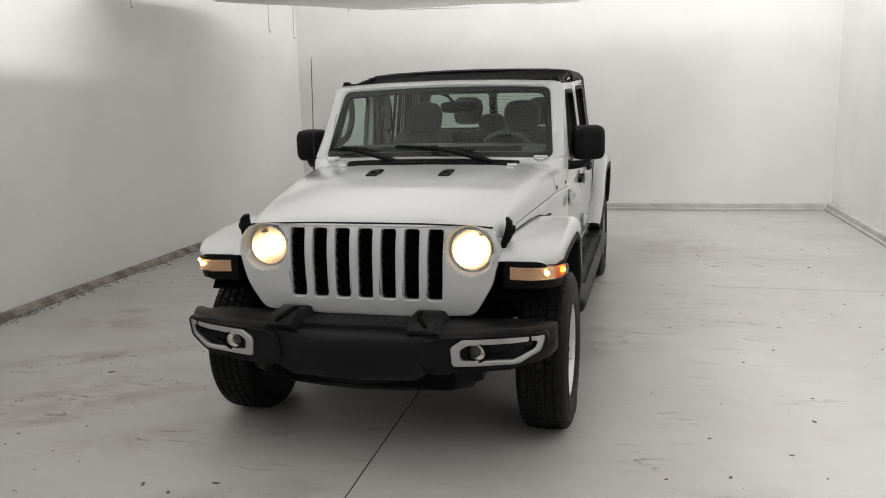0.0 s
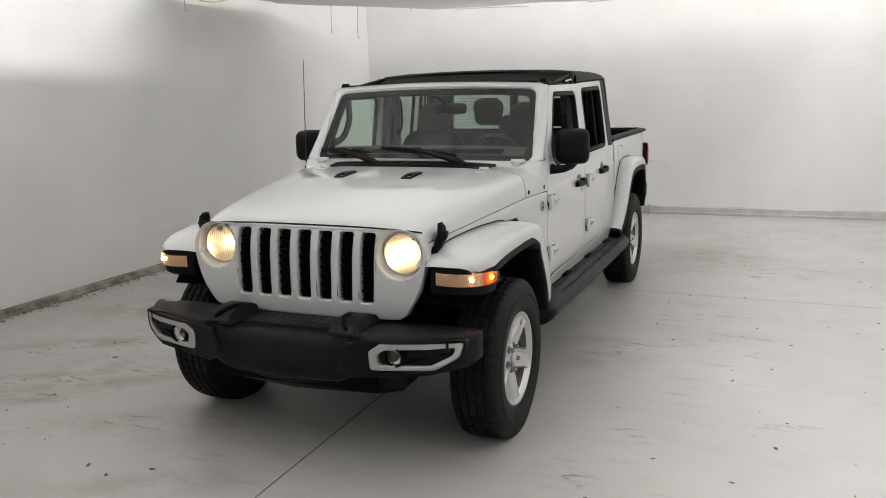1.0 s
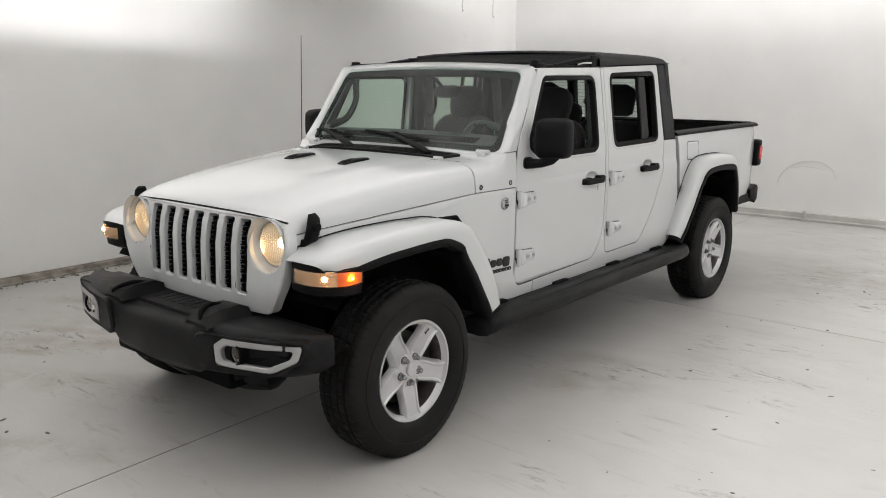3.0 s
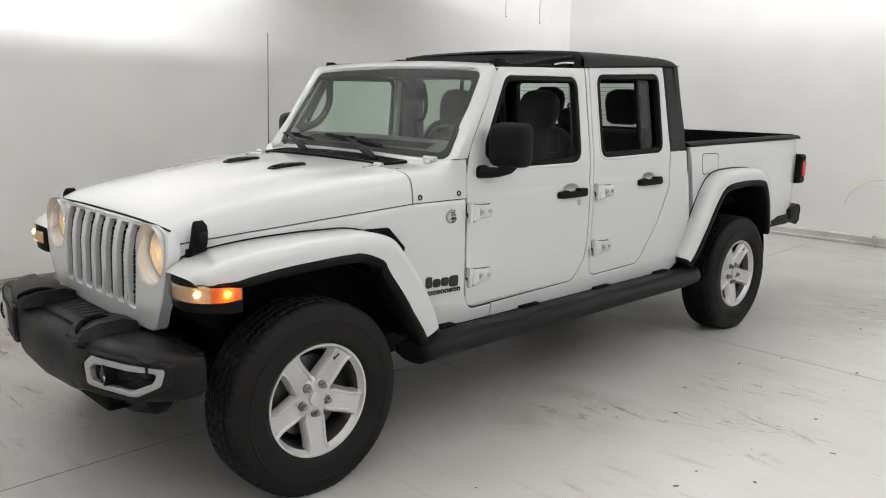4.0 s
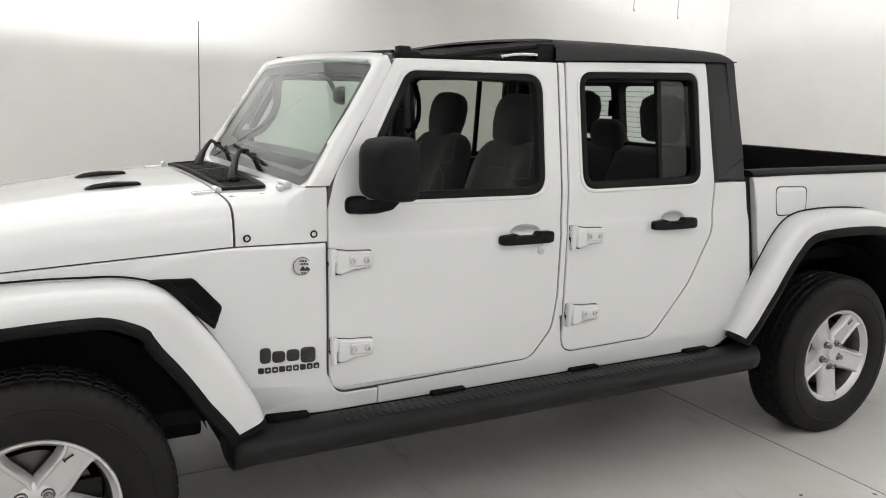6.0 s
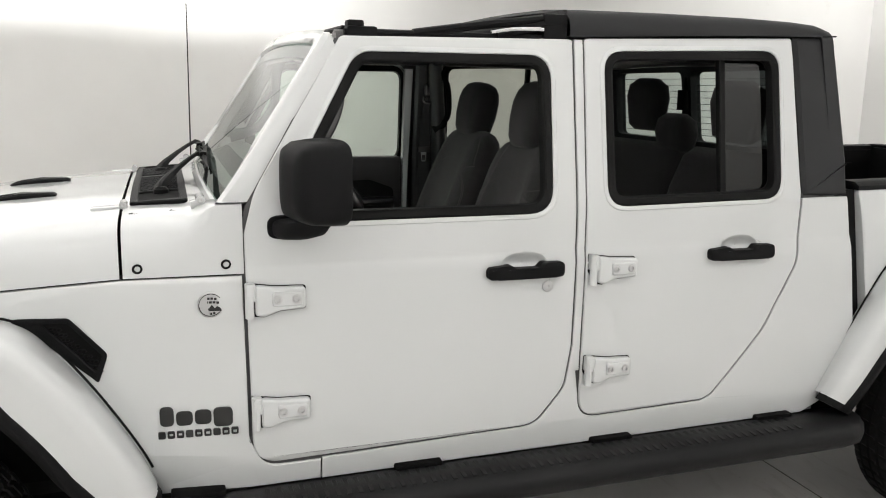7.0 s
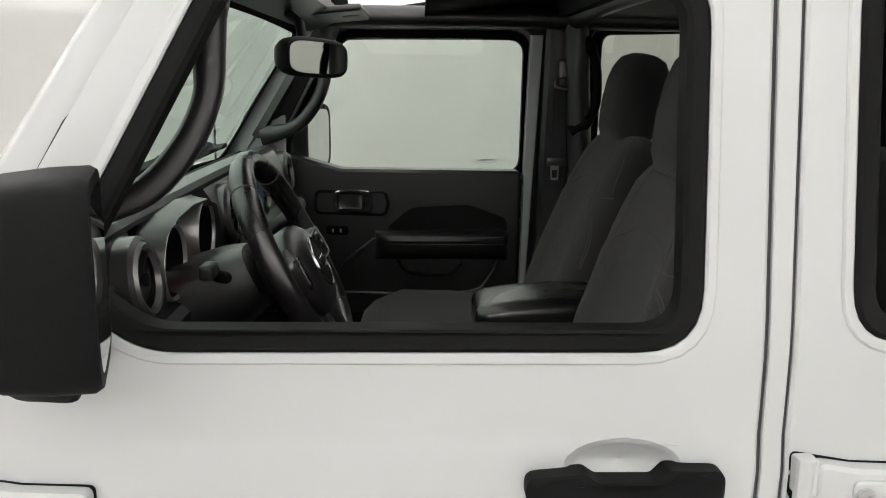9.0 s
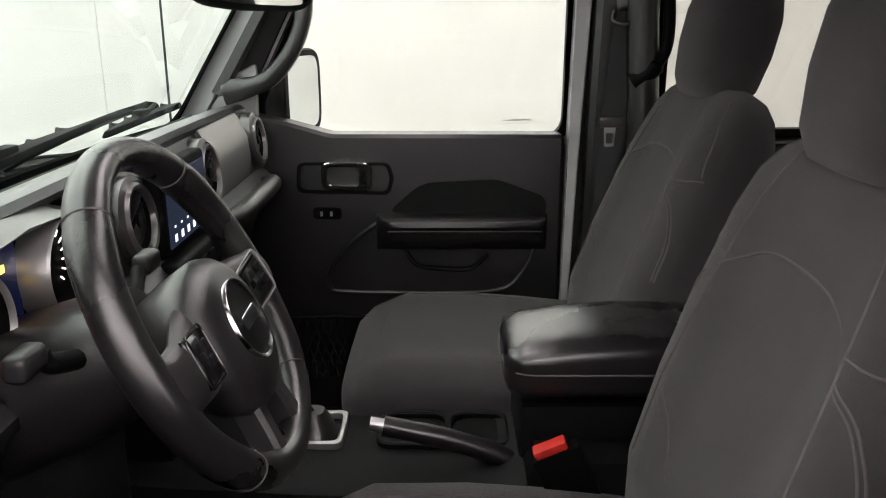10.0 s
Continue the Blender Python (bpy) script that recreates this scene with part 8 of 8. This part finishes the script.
    loft(bm, [[V(s * (xc + a), y + b, z + c) for a, b, c in ((-0.026, 0.010, 0), (0.012, 0.014, 0), (0.030, 0.002, 0), (0.022, -0.012, 0.01), (-0.024, -0.008, 0.01))] for xc, y, z in ((0.700, 1.014, 1.355), (0.695, 1.043, 1.40), (0.685, 1.118, 1.52), (0.668, 1.218, 1.675), (0.66, 1.235, 1.70))])
    part("pillar_padding", bm, SOFT, truck, angle=60)
    bm = bmesh.new()
    panel(bm, rounded([(0.99, 1.22), (1.080, 1.22), (1.094, 1.30), (1.098, 1.425), (1.04, 1.395), (0.99, 1.33)], 0.008, 3), lambda u, v, d, s=s: V(s * (0.716 + d), u, v), 0.015, [], [], 0.003)
    part("pillar_edge", bm, PAINT, truck, "white painted pillar edge")
    bm = bmesh.new()
    tube(bm, spline([(s * 0.655, 1.19, 1.700), (s * 0.655, 1.30, 1.704), (s * 0.652, 1.60, 1.704), (s * 0.650, 1.88, 1.704), (s * 0.645, 2.3, 1.700), (s * 0.64, 2.70, 1.690)]), 0.030, 14)
    tube(bm, [(s * 0.645, 1.90, 1.70), (s * 0.66, 1.93, 1.30), (s * 0.67, 1.95, 0.7)], 0.035, 12)
    tube(bm, [(s * 0.64, 2.70, 1.69), (s * 0.65, 2.78, 1.25)], 0.032, 12)
    part("roll_bar_side", bm, SOFT, truck, "padded black roll bar", angle=60)
    # visors
    vis = empty("sun_visor", truck)
    bm = bmesh.new()
    box(bm, (-0.17, -0.085, -0.008), (0.17, 0.085, 0.008), 0.007, pose(s * 0.40, 1.268, 1.682, 6, 0, 0), segments=3)
    part("visor_flap", bm, SOFT, vis, "black sun visor")
    bm = bmesh.new()
    box(bm, (-0.03, 0.03, -0.0095), (0.05, 0.07, -0.0075), 0.0005, pose(s * 0.40, 1.268, 1.682, 6, 0, 0))
    part("visor_label", bm, material("grey_visor_label", (0.2, 0.2, 0.2), 0.5), vis, "small grey printed label")
bm = bmesh.new()
tube(bm, spline([(-0.65, 1.90, 1.705), (-0.3, 1.90, 1.722), (0.3, 1.90, 1.722), (0.65, 1.90, 1.705)]), 0.032, 14)
part("roll_bar_cross", bm, SOFT, truck, "padded black roll bar", angle=60)
bm = bmesh.new()
tube(bm, spline([(-0.64, 2.70, 1.69), (0, 2.70, 1.70), (0.64, 2.70, 1.69)]), 0.03, 12)
part("roll_bar_rear", bm, SOFT, truck, "padded black roll bar", angle=60)
bm = bmesh.new()
loft(bm, [[V(x, y, z) for y, z in ((1.180, 1.655), (1.205, 1.695), (1.24, 1.714), (1.275, 1.708), (1.275, 1.688), (1.23, 1.668))] for x in (-0.66, -0.2, 0.2, 0.66)])
part("header_trim", bm, SOFT, truck, "black header trim")
bm = bmesh.new()
tube(bm, [(0, 2.80, 1.40), (0, 2.80, 1.63)], 0.016, 10)
tube(bm, [(0.0, 2.785, 1.50), (0.0, 2.785, 1.58)], 0.026, 10)
part("rear_window_latch", bm, BLACK, rear_wall)
# rear-view mirror, turned to the driver
rvm = empty("rear_view_mirror", truck, pose(0.058, 1.278, 1.571, 0, -1, -19.5))
rvm["label"] = "black rear-view mirror under the header"
bm = bmesh.new()
cushion(bm, [((0, y, 0), (1, 0, 0), (0, 0, 1), w, h) for y, w, h in ((-0.030, 0.07, 0.018), (-0.024, 0.112, 0.028), (-0.008, 0.130, 0.036), (0.010, 0.134, 0.038), (0.014, 0.130, 0.035))], 40, 4)
part("mirror_housing", bm, TRIM, rvm, angle=60)
bm = bmesh.new()
bm.faces.new([bm.verts.new((x, 0.0145, z)) for x, z in oval(40, 0.124, 0.030, 4)])
part("mirror_glass", bm, MIRROR, rvm)
bm = bmesh.new()
tube(bm, [(0, -0.02, 0.01), (-0.04, -0.05, 0.07), (-0.07, -0.09, 0.09)], 0.010, 10)
part("mirror_stem", bm, TRIM, rvm)
# small printed mark on the far door glass
for u0, w, z0, h in ((1.651, 0.022, 1.289, 0.003), (1.675, 0.018, 1.288, 0.006), (1.695, 0.024, 1.290, 0.004), (1.656, 0.056, 1.283, 0.002)):
    bm = bmesh.new()
    panel(bm, [(u0, z0), (u0 + w, z0), (u0 + w, z0 + h), (u0, z0 + h)], lambda u, v, d: V(-side_x(u, v) + 0.0295, u, v), 0.0, [], [], 0)
    part("glass_mark", bm, CURB, truck, "small grey printed glass mark")

# the body rides a little forward of and above the axles; the cabin's pieces sit in it by their own offsets
BODY = (0, -0.034, 0.012)
SEATED = {"dashboard": (0, -0.016, 0.012), "air_vent": (0, -0.016, 0.012), "instrument_cluster": (0, -0.016, 0.012), "centre_stack": (0, -0.016, 0.012),
          "rear_bench": (0, -0.01, 0.012), "centre_console": (0.01, 0.0, 0.008), "belt_buckle": (0.035, -0.02, 0.0), "door_lining": (0, 0.005, -0.013),
          "pillar_lining": (0, 0.0, 0.0), "seat_belt": (0, -0.004, 0.0), "grab_loop": (0, -0.022, 0.002), "roll_bar_side": (0, -0.010, 0.006), "roll_bar_cross": (0, -0.010, 0.006),
          "front_bumper": (0, -0.026, -0.006), "fog_lamp": (0, -0.026, -0.006)}
for ob in truck.children:
    if not ob.name.startswith("wheel"):
        ob.matrix_basis = Matrix.Translation(SEATED.get(ob.name.split(".")[0], BODY)) @ ob.matrix_basis
